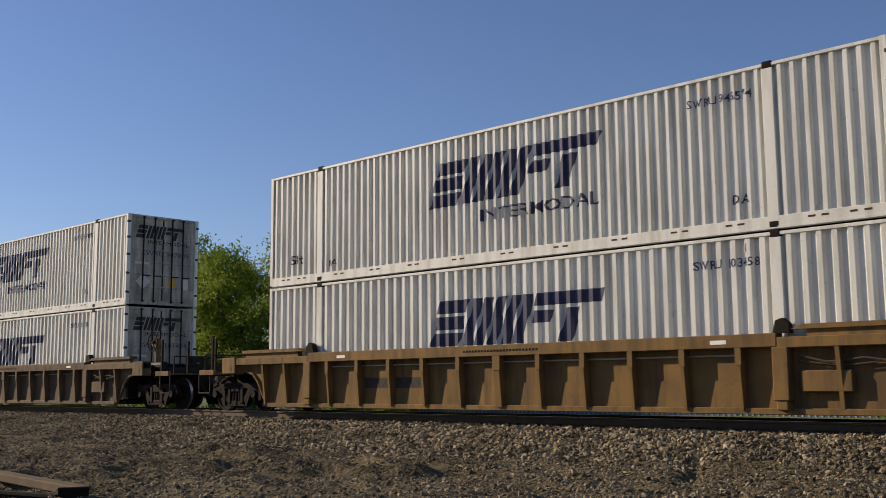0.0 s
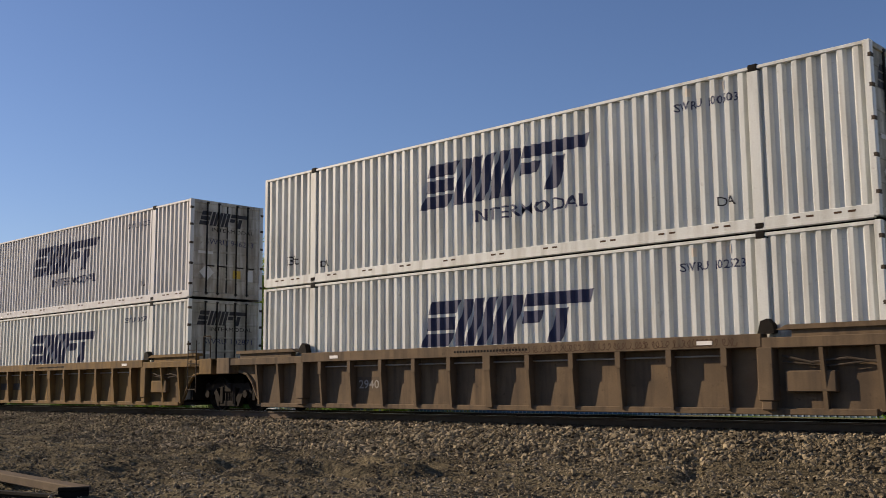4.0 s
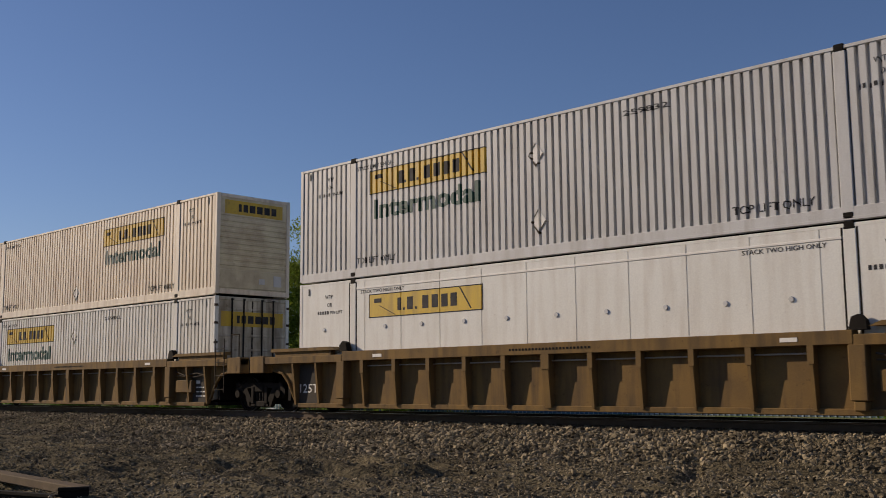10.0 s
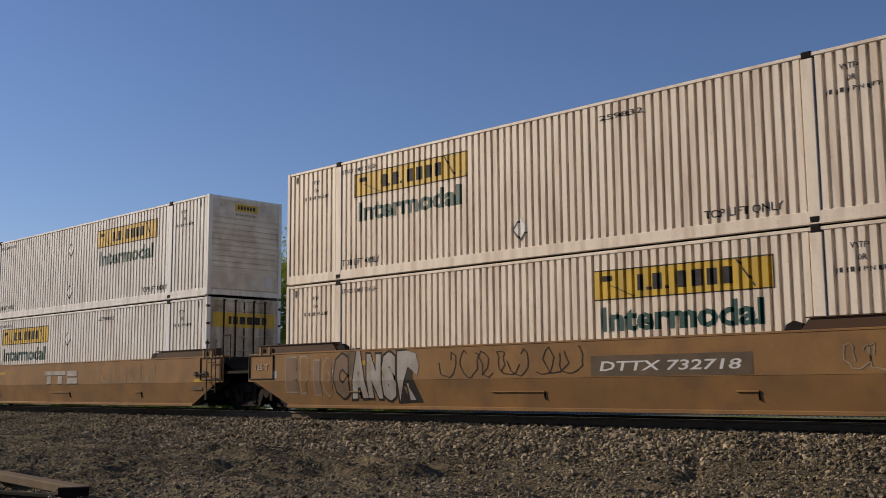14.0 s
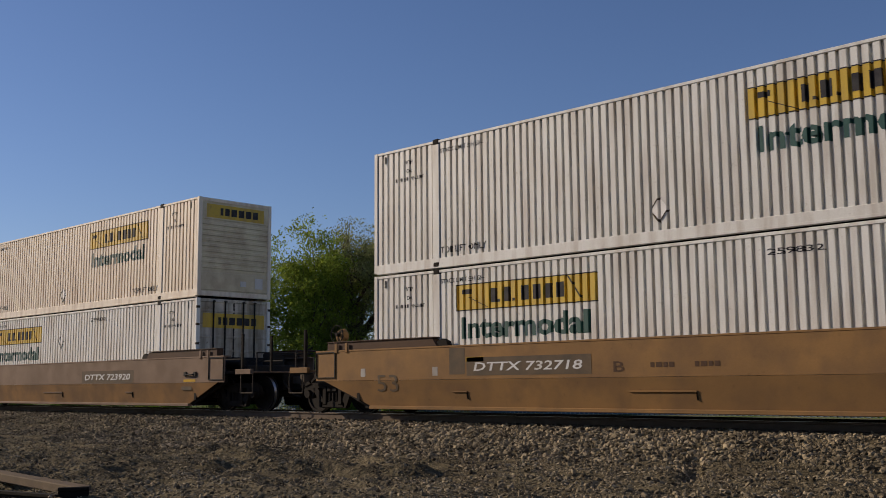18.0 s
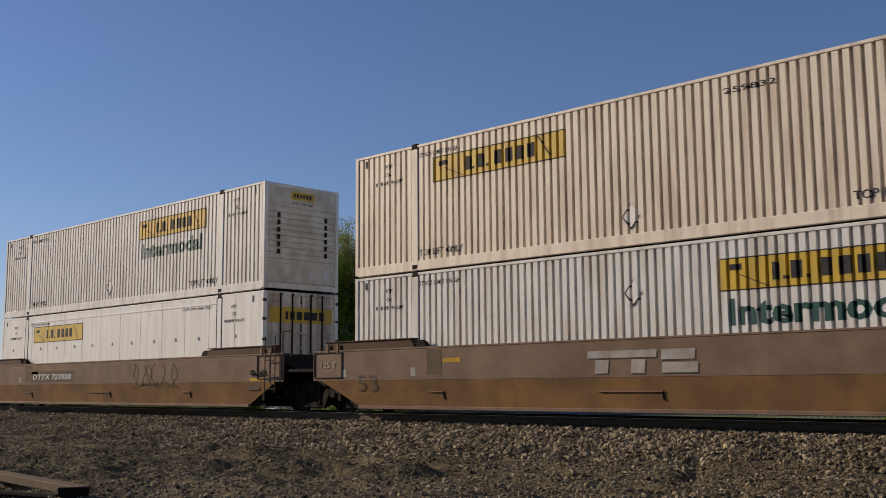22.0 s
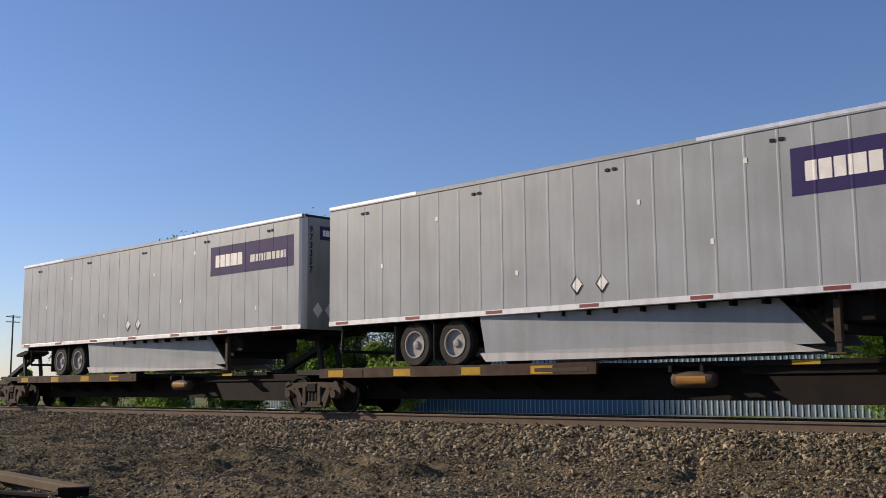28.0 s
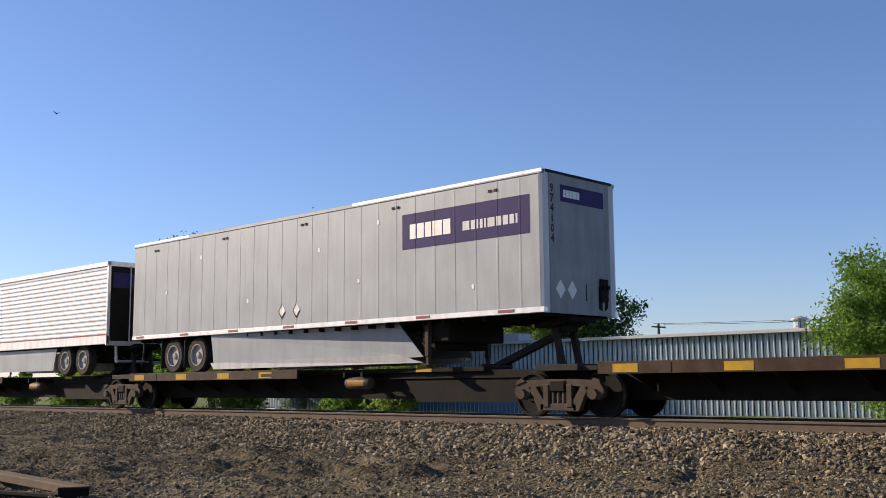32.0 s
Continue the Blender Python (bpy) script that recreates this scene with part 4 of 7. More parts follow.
def coupling_end(car, s, mat, key, wheel=True, far=False):
    """Fittings of a unit's outer end (s = +1 or -1): platform, coupler, posts, brake wheel."""
    X = lambda a: s * a
    part("end_sill", ((key, "es", s), lambda: Geo().box(X(8.5), X(11.0), -0.42, 0.42, 0.55, 1.0, 0.02)), GRIME, car)
    part("platform", ((key, "pl", s), lambda: Geo().box(X(10.15), X(11.0), -1.38, 1.38, 1.02, 1.06, 0.006)), mat, car, "narrow crossover platform")
    for y in (-1.45, 1.45):
        part("toe_board", ((key, "tb", s, y), lambda y=y: Geo().box(X(10.3), X(11.0), y - 0.05, y + 0.05, 0.98, 1.12, 0.01)), mat, car)
    def coupler():
        g = Geo().box(X(10.9), X(11.45), -0.09, 0.09, 0.72, 0.92, 0.02)
        g.prism([(X(11.4), -0.16), (X(11.62), -0.2), (X(11.72), -0.1), (X(11.6), 0.0), (X(11.72), 0.14), (X(11.5), 0.2), (X(11.4), 0.14)], "z", 0.68, 0.97)
        return g
    cp = part("coupler", ((key, "cp", s), coupler), CAST, car, "cast knuckle coupler")
    part("air_hose", ((key, "ah", s), lambda: Geo().tube([(X(11.0), -0.42, 0.8), (X(11.25), -0.45, 0.62), (X(11.45), -0.4, 0.42), (X(11.6), -0.3, 0.38)], 0.025)), DARK, cp, "black rubber brake hose")
    for x, z, ys in ((10.5, 2.06, (-1.4,)), (11.1, 2.0, (-0.9,))):
        for y in ys:
            part("grab_post", ((key, "gp", s, x, y), lambda x=x, y=y, z=z: Geo().box(X(x) - 0.038, X(x) + 0.038, y - 0.03, y + 0.03, 1.06, z, 0.008)), GRIMECAST, car, "dark upright grab post")
    part("handrail", ((key, "hr", s), lambda: Geo().tube([(X(9.0), 0.6, 1.55), (X(11.0), 0.6, 1.55), (X(11.0), -1.3, 1.55), (X(11.0), -1.3, 1.06)], 0.02).tube([(X(9.4), -0.4, 1.35), (X(10.95), -0.4, 1.35)], 0.02)), DARK, car, "thin steel handrail")
    top = 1.5 if far else 1.0
    part("step", ((key, "st", s, far), lambda: Geo().tube([(X(10.52), -1.46, top), (X(10.52), -1.46, 0.49), (X(11.05), -1.46, 0.49), (X(11.05), -1.46, top)], 0.016)), CAST, car, "stirrup step of bent rod")
    part("end_rigging", ((key, "er", s), lambda: Geo().box(X(8.7), X(10.0), -0.9, 0.9, 1.0, 1.25, 0.03).cyl((X(9.0), -0.95, 1.3), (X(9.9), -0.95, 1.3), 0.13, n=12).box(X(9.2), X(9.6), 0.2, 0.7, 1.25, 1.6, 0.03)), DARK, car, "black brake reservoir and valve gear")
    if wheel:
        wx, wz = (11.45, 1.8) if far else (9.35, 2.02) if key == "ribbed" else (9.7, 1.92)
        wr = 0.27 if key == "ribbed" else 0.22

        def wheel_geo():
            g = Geo()
            c = (X(wx), -1.05, wz)
            n = 16
            g.lathe([(0, wr - 0.016), (0.014, wr - 0.008), (0.014, wr + 0.008), (0, wr + 0.016), (-0.014, wr + 0.008), (-0.014, wr - 0.008), (0, wr - 0.016)], c, "y", 20, False)
            for k in range(5):
                a = 2 * math.pi * k / 5 + 0.3
                g.cyl(c, (c[0] + wr * math.cos(a), c[1], c[2] + wr * math.sin(a)), 0.011, n=5)
            return g.cyl((c[0], c[1] - 0.03, c[2]), (c[0], c[1] + 0.12, c[2]), 0.05, n=10)
        bw = part("brake_wheel", ((key, "bw", s, far), wheel_geo), GRIME, car, "round spoked brake wheel")
        part("brake_housing", ((key, "bh", s, far), lambda: Geo().lathe([(-0.98, 0.02), (-0.97, 0.15), (-0.86, 0.19), (-0.78, 0.12)], (X(wx - 0.02), 0, wz - 0.04), "y", 14).box(X(wx - 0.05), X(wx + 0.05), -0.95, -0.8, 0.95, wz)), GRIME if far else mat, bw, smooth=True)


def ribbed_well(x_left, left, right, mat, group, marks="", dark_bays=()):
    """Well car unit with upright stakes along its sides."""
    car = thing("well_car", {"ochre_car_paint": "ochre well car with upright side stakes, carrying two containers", "brown_car_paint": "dusty brown well car with upright side stakes, carrying two containers"}[mat.name], "well car", group)
    TRAIN.append((car, x_left + HL, 0.0, 0.0))
    k = "ribbed"
    arch = [(-8.95, 1.05), (-8.6, 0.98), (-8.35, 0.75), (-8.1, 0.35), (-7.9, 0.16)]
    outline = arch + [(-x, z) for x, z in reversed(arch)] + [(9.1, 1.05), (9.1, 1.28), (-9.1, 1.28), (-9.1, 1.05)]
    for s in (-1, 1):
        flip = lambda g, s=s: g if s < 0 else g.mirrored_y()
        part("side_sheet", ((k, "sheet", s), lambda: flip(Geo().prism(outline, "y", -1.36, -1.335))), mat, car)
        part("top_chord", ((k, "chord", s), lambda: flip(Geo().box(-6.1, 6.1, -1.585, -1.33, 1.24, 1.47, 0.012))), mat, car)
        part("bottom_chord", ((k, "low", s), lambda: flip(Geo().box(-7.9, 7.9, -1.46, -1.33, 0.13, 0.24, 0.012))), mat, car)
        for e in (-1, 1):
            part("end_chord", ((k, "ec", s, e), lambda e=e: flip(Geo().box(e * 6.1, e * 9.75, -1.58, -1.33, 1.22, 1.4, 0.012))), mat, car)
            part("guide_ledge", ((k, "gl", s, e), lambda e=e: flip(Geo().prism([(e * 6.35, 1.52), (e * 6.55, 1.6), (e * 8.9, 1.6), (e * 8.9, 1.52)], "y", -1.56, -1.31).box(e * 6.6, e * 8.8, -1.5, -1.36, 1.4, 1.525))), mat, car)
            part("lock_stand", ((k, "ls", s, e), lambda e=e: flip(Geo().prism([(e * 6.0, 1.47), (e * 6.3, 1.47), (e * 6.28, 1.62), (e * 6.18, 1.72), (e * 6.06, 1.68)], "y", -1.5, -1.34))), GRIME, car, "dark locking pedestal")
            part("end_box", ((k, "eb", s, e), lambda e=e: flip(Geo().box(e * 9.15, e * 9.75, -1.6, -1.3, 1.0, 1.43, 0.015).box(e * 9.3, e * 9.6, -1.606, -1.59, 1.08, 1.2))), mat, car)
            part("arch_flange", ((k, "af", s, e), lambda e=e: flip(Geo().tube([(e * -x if e > 0 else x, -1.4, z) for x, z in arch], 0.035, 6))), mat, car)
        if s < 0:
            for i in range(-5, 6):
                x = i * 1.08
                wide = i == 0
                part("side_stake", ((k, "stake", wide), lambda wide=wide: Geo().prism([(-1.355, 0.2), (-1.5, 0.2), (-1.575, 1.0), (-1.575, 1.25), (-1.355, 1.25)], "x", -0.075 if wide else -0.03, 0.075 if wide else 0.03).box(-0.1 if wide else -0.055, 0.1 if wide else 0.055, -1.582, -1.565, 0.95, 1.25)), mat, car, at=(x, 0, 0))
                if i < 5:
                    part("bay_rail", ((k, "bay"), lambda: Geo().cyl((-0.5, -1.42, 1.12), (0.5, -1.42, 1.12), 0.016, n=6)), GALV, car, at=(x + 0.54, 0, 0))
            for x in (-8.0, -7.1, 7.1, 8.0):
                part("side_stake", ((k, "stake_end"), lambda: Geo().prism([(-1.355, 0.2), (-1.46, 0.2), (-1.575, 1.22), (-1.355, 1.22)], "x", -0.035, 0.035)), mat, car, at=(x, 0, 0))
            for x in (-6.15, 6.15):
                part("lift_stake", ((k, "stake_lift"), lambda: Geo().box(-0.14, 0.14, -1.59, -1.36, 0.36, 1.24, 0.015).box(-0.1, 0.1, -1.57, -1.36, 0.2, 0.36, 0.02)), mat, car, "broad lifting stake", at=(x, 0, 0))
            part("pipe", ((k, "pipe"), lambda: Geo().tube([(6.4, -1.46, 1.1), (6.9, -1.47, 0.98), (7.5, -1.47, 1.04), (8.0, -1.46, 0.96)], 0.02).tube([(6.4, -1.44, 1.0), (7.2, -1.46, 0.92), (8.0, -1.45, 1.0)], 0.015)), CAST, car, "sagging brake pipe")
            part("side_box", ((k, "sbox"), lambda: Geo().box(6.45, 7.3, -1.5, -1.36, 0.5, 0.85, 0.02)), mat, car, "small equipment box")
    part("floor_frame", ((k, "floor"), lambda: Geo().box(-8.3, 8.3, -1.3, 1.3, 0.15, 0.24)), GRIME, car)
    for e in (-1, 1):
        part("bulkhead", ((k, "bulk", e), lambda e=e: Geo().box(e * 8.35, e * 8.45, -1.33, 1.33, 0.3, 1.4)), GRIME, car)
        part("end_deck", ((k, "deck", e), lambda e=e: Geo().box(e * 8.45, e * 10.1, -1.3, 1.3, 1.0, 1.1, 0.01)), GRIME, car)
    well_ends(car, left, right, mat, k)
    if marks == "scrapes":
        part("scrawl", ((k, "scr"), lambda: scrawl(7, -1.586, 0.3, 5.6, 1.27, 0.15, 0.016)), RUSTRED, car, "rust-red scratched scrawl")
    pr = flat_profile(-1.36)
    if "L" in marks:
        sp = part("stencil_panel", ((k, "stpl"), lambda: decal([rect(-8.0, -7.15, 0.2, 1.2)], pr, 0, 0, 0.002)), PANEL, car, "dark painted stencil panel")
        words(sp, pr, "125T", -7.93, 0.5, 0.22, 0.7, PALE)
    if "R" in marks:
        sp = part("stencil_panel", ((k, "stpr"), lambda: decal([rect(7.15, 7.95, 0.2, 1.2)], pr, 0, 0, 0.002)), PANEL, car, "dark painted stencil panel")
        for i, ws in enumerate(([0.2], [0.1, 0.16, 0.08, 0.14], [0.16, 0.1, 0.2], [0.08, 0.2, 0.12])):
            bars(sp, pr, 7.32, 0.75 - 0.12 * i, ws, 0.09 if i == 0 else 0.035, PALE)
    if marks == "scrapes":
        part("number_patch", ((k, "np", "s"), lambda: decal([rect(-0.08, 0.96, -0.06, 0.26)], pr, -4.2, 0.6, 0.002)), NUMPATCH, car, "dull patch behind the number")
        words(car, pr, "29403", -4.18, 0.6, 0.2, 0.85, CHALK)
    if "5" in marks:
        words(car, pr, "53", 6.45, 0.5, 0.38, 0.55, BLACK)
    if "N" in marks:
        for x in (-4.0, -2.95):
            part("number_patch", ((k, "np", x), lambda x=x: decal([rect(0, 0.92, 0.6, 0.84)], pr, x - 0.25, 0, 0.002)), CAST, car, "dull grey patch behind the number")
        words(car, pr, "DTTX", -4.2, 0.63, 0.18, 0.75, BLACK)
        words(car, pr, "75059", -3.12, 0.63, 0.18, 0.7, BLACK)
    bars(car, flat_profile(-1.586), -0.9, 1.33, [0.05] * 24, 0.045, GRIME)
    for x in (-5.0, 4.9):
        part("builder_plate", ((k, "bp", x), lambda x=x: Geo().box(x, x + 0.3, -1.592, -1.584, 1.31, 1.38)), PALE, car, "small pale plate")
    return car


def scrawl(seed, y, x0, x1, z0, h, w=0.025):
    """Loose looping strokes, flat on a side."""
    rng = random.Random(seed)
    g = Geo()
    x = x0
    while x < x1:
        n = rng.randint(10, 18)
        cx, cz, r = x, z0 + h * 0.5, h * 0.5
        a = rng.uniform(0, 6)
        pts = []
        for i in range(n):
            a += rng.uniform(0.3, 0.8)
            pts.append((cx + r * 0.75 * math.cos(a) * rng.uniform(0.5, 1.1) + 0.05 * i * h, cz + r * math.sin(a) * rng.uniform(0.7, 1.0)))
        for p, q in zip(pts, pts[1:]):
            d = Vector((q[0] - p[0], q[1] - p[1]))
            if d.length < 1e-4:
                continue
            m = Vector((-d.y, d.x)).normalized() * w * 0.5
            g.add([(p[0] + m.x, y, p[1] + m.y), (p[0] - m.x, y, p[1] - m.y), (q[0] - m.x, y, q[1] - m.y), (q[0] + m.x, y, q[1] + m.y)], [(0, 1, 2, 3)])
        x += h * rng.uniform(0.7, 1.1)
    return g


def tag_letters(car, rows, fill, edge, rim, label):
    """Fat sprayed capitals that follow the bend of a smooth car's side; rows: (text, x, foot, height, width)."""
    def lay(polys, proud):
        g = Geo()
        for poly in polys:
            flipped = [(z, x) for x, z in poly]
            for up in (True, False):
                q = clip_x(flipped, 0.776, up)
                if len(q) > 2:
                    g.add([(x, (-1.56 if up else -1.56 + (0.776 - z) * 0.207) - proud, z) for z, x in q], [tuple(range(len(q)))])
        return g
    for i, (text, x, foot, h, w) in enumerate(rows):
        tilt = 0.05 * math.sin(i * 2.1)
        place = lambda tris: [[(x + px, foot + pz + tilt * px) for px, pz in t] for t in tris]
        o = part("sprayed_outline", lay(place(letters(text, h, w, bold=0.13 + rim)), 0.004), edge, car, label)
        inner = [[(px + rim * h * 0.75, pz) for px, pz in t] for t in letters(text, h, w - rim * h * 1.3, bold=0.14)]
        part("sprayed_fill", lay(place(inner), 0.007), fill[i % len(fill)], o)


def well_ends(car, left, right, mat, k):
    for s, kind in ((-1, left), (1, right)):
        if kind == "coupled":
            coupling_end(car, s, mat, k, (s > 0) == (k == "ribbed") or left == right == "coupled" and s > 0, s > 0 and (k == "ribbed" and "ochre" in car["label"] or left == right == "coupled"))
        else:
            part("joint", ((k, "joint", s), lambda s=s: Geo().box(s * 8.45, s * 9.72, -0.5, 0.5, 0.6, 0.98, 0.02).cyl((s * 9.7, 0, 0.6), (s * 9.7, 0, 0.95), 0.3, n=14)), GRIME, car, "articulated joint casting")
            if s > 0:
                rail_ladder(car, 8.62, -1.62, 0.5, 1.95, k + "lad", CAST)
                part("grab_post", ((k, "jg"), lambda: Geo().tube([(9.2, -1.5, 1.4), (9.2, -1.5, 2.05), (9.55, -1.5, 2.05), (9.55, -1.5, 1.4)], 0.018)), CAST, car, "bent steel grab iron")


def smooth_well(x_left, left, right, mat, group, label):
    """Well car unit with smooth plate sides and canted lower sides."""
    car = thing("well_car", label, "well car", group)
    TRAIN.append((car, x_left + HL, 0.0, 0.0))
    k = "smooth"
    ext = {-1: 0.58 if left == "coupled" else 0.0, 1: 0.58 if right == "coupled" else 0.0}
    xl, xr = -9.3 - ext[-1], 9.3 + ext[1]
    upper = [(xl, 0.78), (xr, 0.78), (xr, 1.5), (xl, 1.5)]
    for s in (-1, 1):
        flip = lambda g, s=s: g if s < 0 else g.mirrored_y()
        part("side_plate", ((k, "up", s, xl, xr), lambda: flip(Geo().prism(upper, "y", -1.56, -1.52).box(xl, xr, -1.57, -1.33, 1.46, 1.5, 0.006))), mat, car)

        def lower():
            g = Geo()
            a = [(xl + 0.3, -1.558, 0.775), (xr - 0.3, -1.558, 0.775), (7.75 + ext[1] * 0.5, -1.44, 0.2), (-7.75 - ext[-1] * 0.5, -1.44, 0.2)]
            b = [(x, y + 0.03, z) for x, y, z in a]
            return g.add(a + b, [(0, 3, 2, 1), (4, 5, 6, 7), (0, 1, 5, 4), (1, 2, 6, 5), (2, 3, 7, 6), (3, 0, 4, 7)])
        part("lower_plate", ((k, "lo", s, xl, xr), lambda: flip(lower())), UMBER if mat == TAN else mat, car)
        part("bottom_chord", ((k, "bc", s, xl, xr), lambda: flip(Geo().box(-7.75 - ext[-1] * 0.5, 7.75 + ext[1] * 0.5, -1.49, -1.36, 0.12, 0.2, 0.012))), mat, car)
        for e in (-1, 1):
            d = ext[e]
            part("guide_ledge", ((k, "gl", s, e, d), lambda e=e, d=d: flip(Geo().prism([(e * 5.8, 1.5), (e * 5.95, 1.68), (e * (8.9 + d), 1.7), (e * (8.9 + d), 1.5)], "y", -1.53, -1.33).box(e * 5.9, e * (8.9 + d), -1.56, -1.31, 1.69, 1.71))), RUSTRED, car, "dark red-brown container guide")
            part("lock_stand", ((k, "lk", s, e), lambda e=e: flip(Geo().prism([(e * 5.5, 1.5), (e * 5.8, 1.5), (e * 5.82, 1.6), (e * 5.66, 1.66), (e * 5.54, 1.6)], "y", -1.5, -1.36))), GRIME, car, "dark locking pedestal")
            part("end_web", ((k, "ew", s, e, d), lambda e=e, d=d: flip(Geo().prism([(e * (7.75 + d * 0.5), 0.18), (e * (7.9 + d * 0.5), 0.18), (e * (9.3 + d * 0.7), 0.76), (e * (9.3 + d * 0.7), 0.98), (e * (8.95 + d * 0.5), 0.98)], "y", -1.4, -1.3))), GRIME, car)
            hx, hw = 8.22 + d * 1.6, 1.04 if d == 0 else 0.72
            def hatch(e=e, hx=hx, hw=hw):
                g = Geo()
                for a, b, z, q in ((0, hw, 0.84, 0.862), (0, hw, 1.44, 1.462), (0, 0.022, 0.862, 1.44), (hw - 0.022, hw, 0.862, 1.44)):
                    g.box(e * (hx + a), e * (hx + b), -1.585, -1.565, z, q)
                return g
            part("hatch_frame", ((k, "pf", s, e, d), lambda hatch=hatch: flip(hatch())), DARK, car, "black frame round an end hatch")
            for q in (8.35, 8.72):
                part("guide_tab", ((k, "tab", s, e, d, q), lambda e=e, x=q + d * 0.6: flip(Geo().box(e * x, e * (x + 0.09), -1.59, -1.562, 1.44, 1.66, 0.006))), mat, car)
        if s < 0:
            for x in (-5.35, -0.9, 4.6):
                part("step_rail", ((k, "sr", x), lambda x=x: Geo().box(x, x + (1.4 if x > -2 and x < 0 else 0.42), -1.53, -1.46, 0.5, 0.53, 0.006)), mat, car)
                part("step_cheek", ((k, "sc", x), lambda x=x + (1.4 if x > -2 and x < 0 else 0.42): Geo().prism([(-1.5, 0.36), (-1.47, 0.36), (-1.53, 0.53), (-1.5, 0.53)], "x", x - 0.02, x)), GRIME, car)
            part("tie_down", ((k, "td"), lambda: Geo().tube([(8.0, -1.57, 1.02), (8.08, -1.62, 1.0), (8.4, -1.62, 1.0), (8.5, -1.57, 1.02)], 0.022).box(7.95, 8.06, -1.6, -1.56, 0.96, 1.08).box(8.44, 8.55, -1.6, -1.56, 0.96, 1.08)), DARK, car, "black tie-down handle")
            for x in (-8.16, -5.83):
                part("data_plate", ((k, "dp", x), lambda x=x: decal([rect(x - 0.08, x + 0.08, 0.86, 1.05)], flat_profile(-1.56), 0, 0, 0.003)), CHALK, car, "small pale data plate")
            part("paint_patch", ((k, "pp"), lambda: decal([rect(-5.4, -4.95, 0.88, 1.44)], flat_profile(-1.56), 0, 0, 0.0025)), NUMPATCH, car, "dark square touch-up patch")
            part("paint_patch", ((k, "pq"), lambda: decal([rect(7.76, 8.28, 0.57, 0.76)], ((-10, -1.535), (10, -1.535)), 0, 0, 0.0025)), NUMPATCH, car, "dark stencil patch")
            part("yellow_mark", ((k, "yq"), lambda: decal([rect(-4.92, -4.42, 1.14, 1.24)], flat_profile(-1.56), 0, 0, 0.003)), BRAKEYEL, car, "worn yellow mark")
    part("floor_frame", ((k, "floor"), lambda: Geo().box(-8.3, 8.3, -1.36, 1.36, 0.14, 0.22)), GRIME, car)
    for e in (-1, 1):
        part("bulkhead", ((k, "bulk", e), lambda e=e: Geo().box(e * 8.35, e * 8.45, -1.5, 1.5, 0.3, 1.48)), GRIME, car)
        part("end_deck", ((k, "deck", e), lambda e=e: Geo().box(e * 8.45, e * 9.9, -1.5, 1.5, 1.0, 1.08, 0.01)), GRIME, car)
        part("end_slope", ((k, "slope", e), lambda e=e: Geo().prism([(e * 8.45, 1.08), (e * 9.4, 1.08), (e * 8.45, 1.5)], "y", -1.2, 1.2)), GRIME, car)
    well_ends(car, left, right, mat, k)
    pr = flat_profile(-1.56)
    return car, pr


def three_bar_mark(car, pr, x, z, w=2.4, h=0.42, panel=False):
    """Dark panel with a row of broad pale shapes standing for the car owner's mark."""
    if panel:
        part("mark_panel", (("tmark", x, z, "p"), lambda: decal([rect(-0.16, w + 0.3, -0.1, h + 0.12)], pr, x, z, 0.002)), PANEL, car, "charcoal painted panel")
    u = w / 2.4
    polys = []
    polys += [rect(0, 1.52 * u, h * 0.68, h, 0.12), rect(1.62 * u, 2.3 * u, h * 0.56, h, 0.12), rect(0.2 * u, 0.5 * u, 0, h * 0.6, 0.12), rect(1.0 * u, 1.3 * u, 0, h * 0.6, 0.12), rect(1.66 * u, 2.38 * u, 0, h * 0.44, 0.12)]
    for i, q in enumerate(polys):
        part("owner_mark", (("tmark", x, z, i), lambda q=q: decal([[(a + 0.03, b - 0.03) for a, b in q]], pr, x, z, 0.003)), PANEL, car, "dark shadow of a pale block shape")
        part("owner_mark", (("tmark", x, z, i, "f"), lambda q=q: decal([q], pr, x, z, 0.006)), CHALK, car, "faded pale block shape of the owner's mark")


def car_number(car, pr, text, x, z, w=2.9, h=0.18, mat=GREYW):
    b = part("number_panel", (("num", text, x, z, "p"), lambda: decal([rect(-0.2, w + 0.2, -0.1, h + 0.1)], pr, x, z, 0.003)), NUMPATCH, car, "dull patch behind the car number")
    part("car_number", (("num", text, x, z, "t"), lambda: decal(letters(text, h, w, 0.15, 0.02), pr, x, z, 0.006)), mat, b)


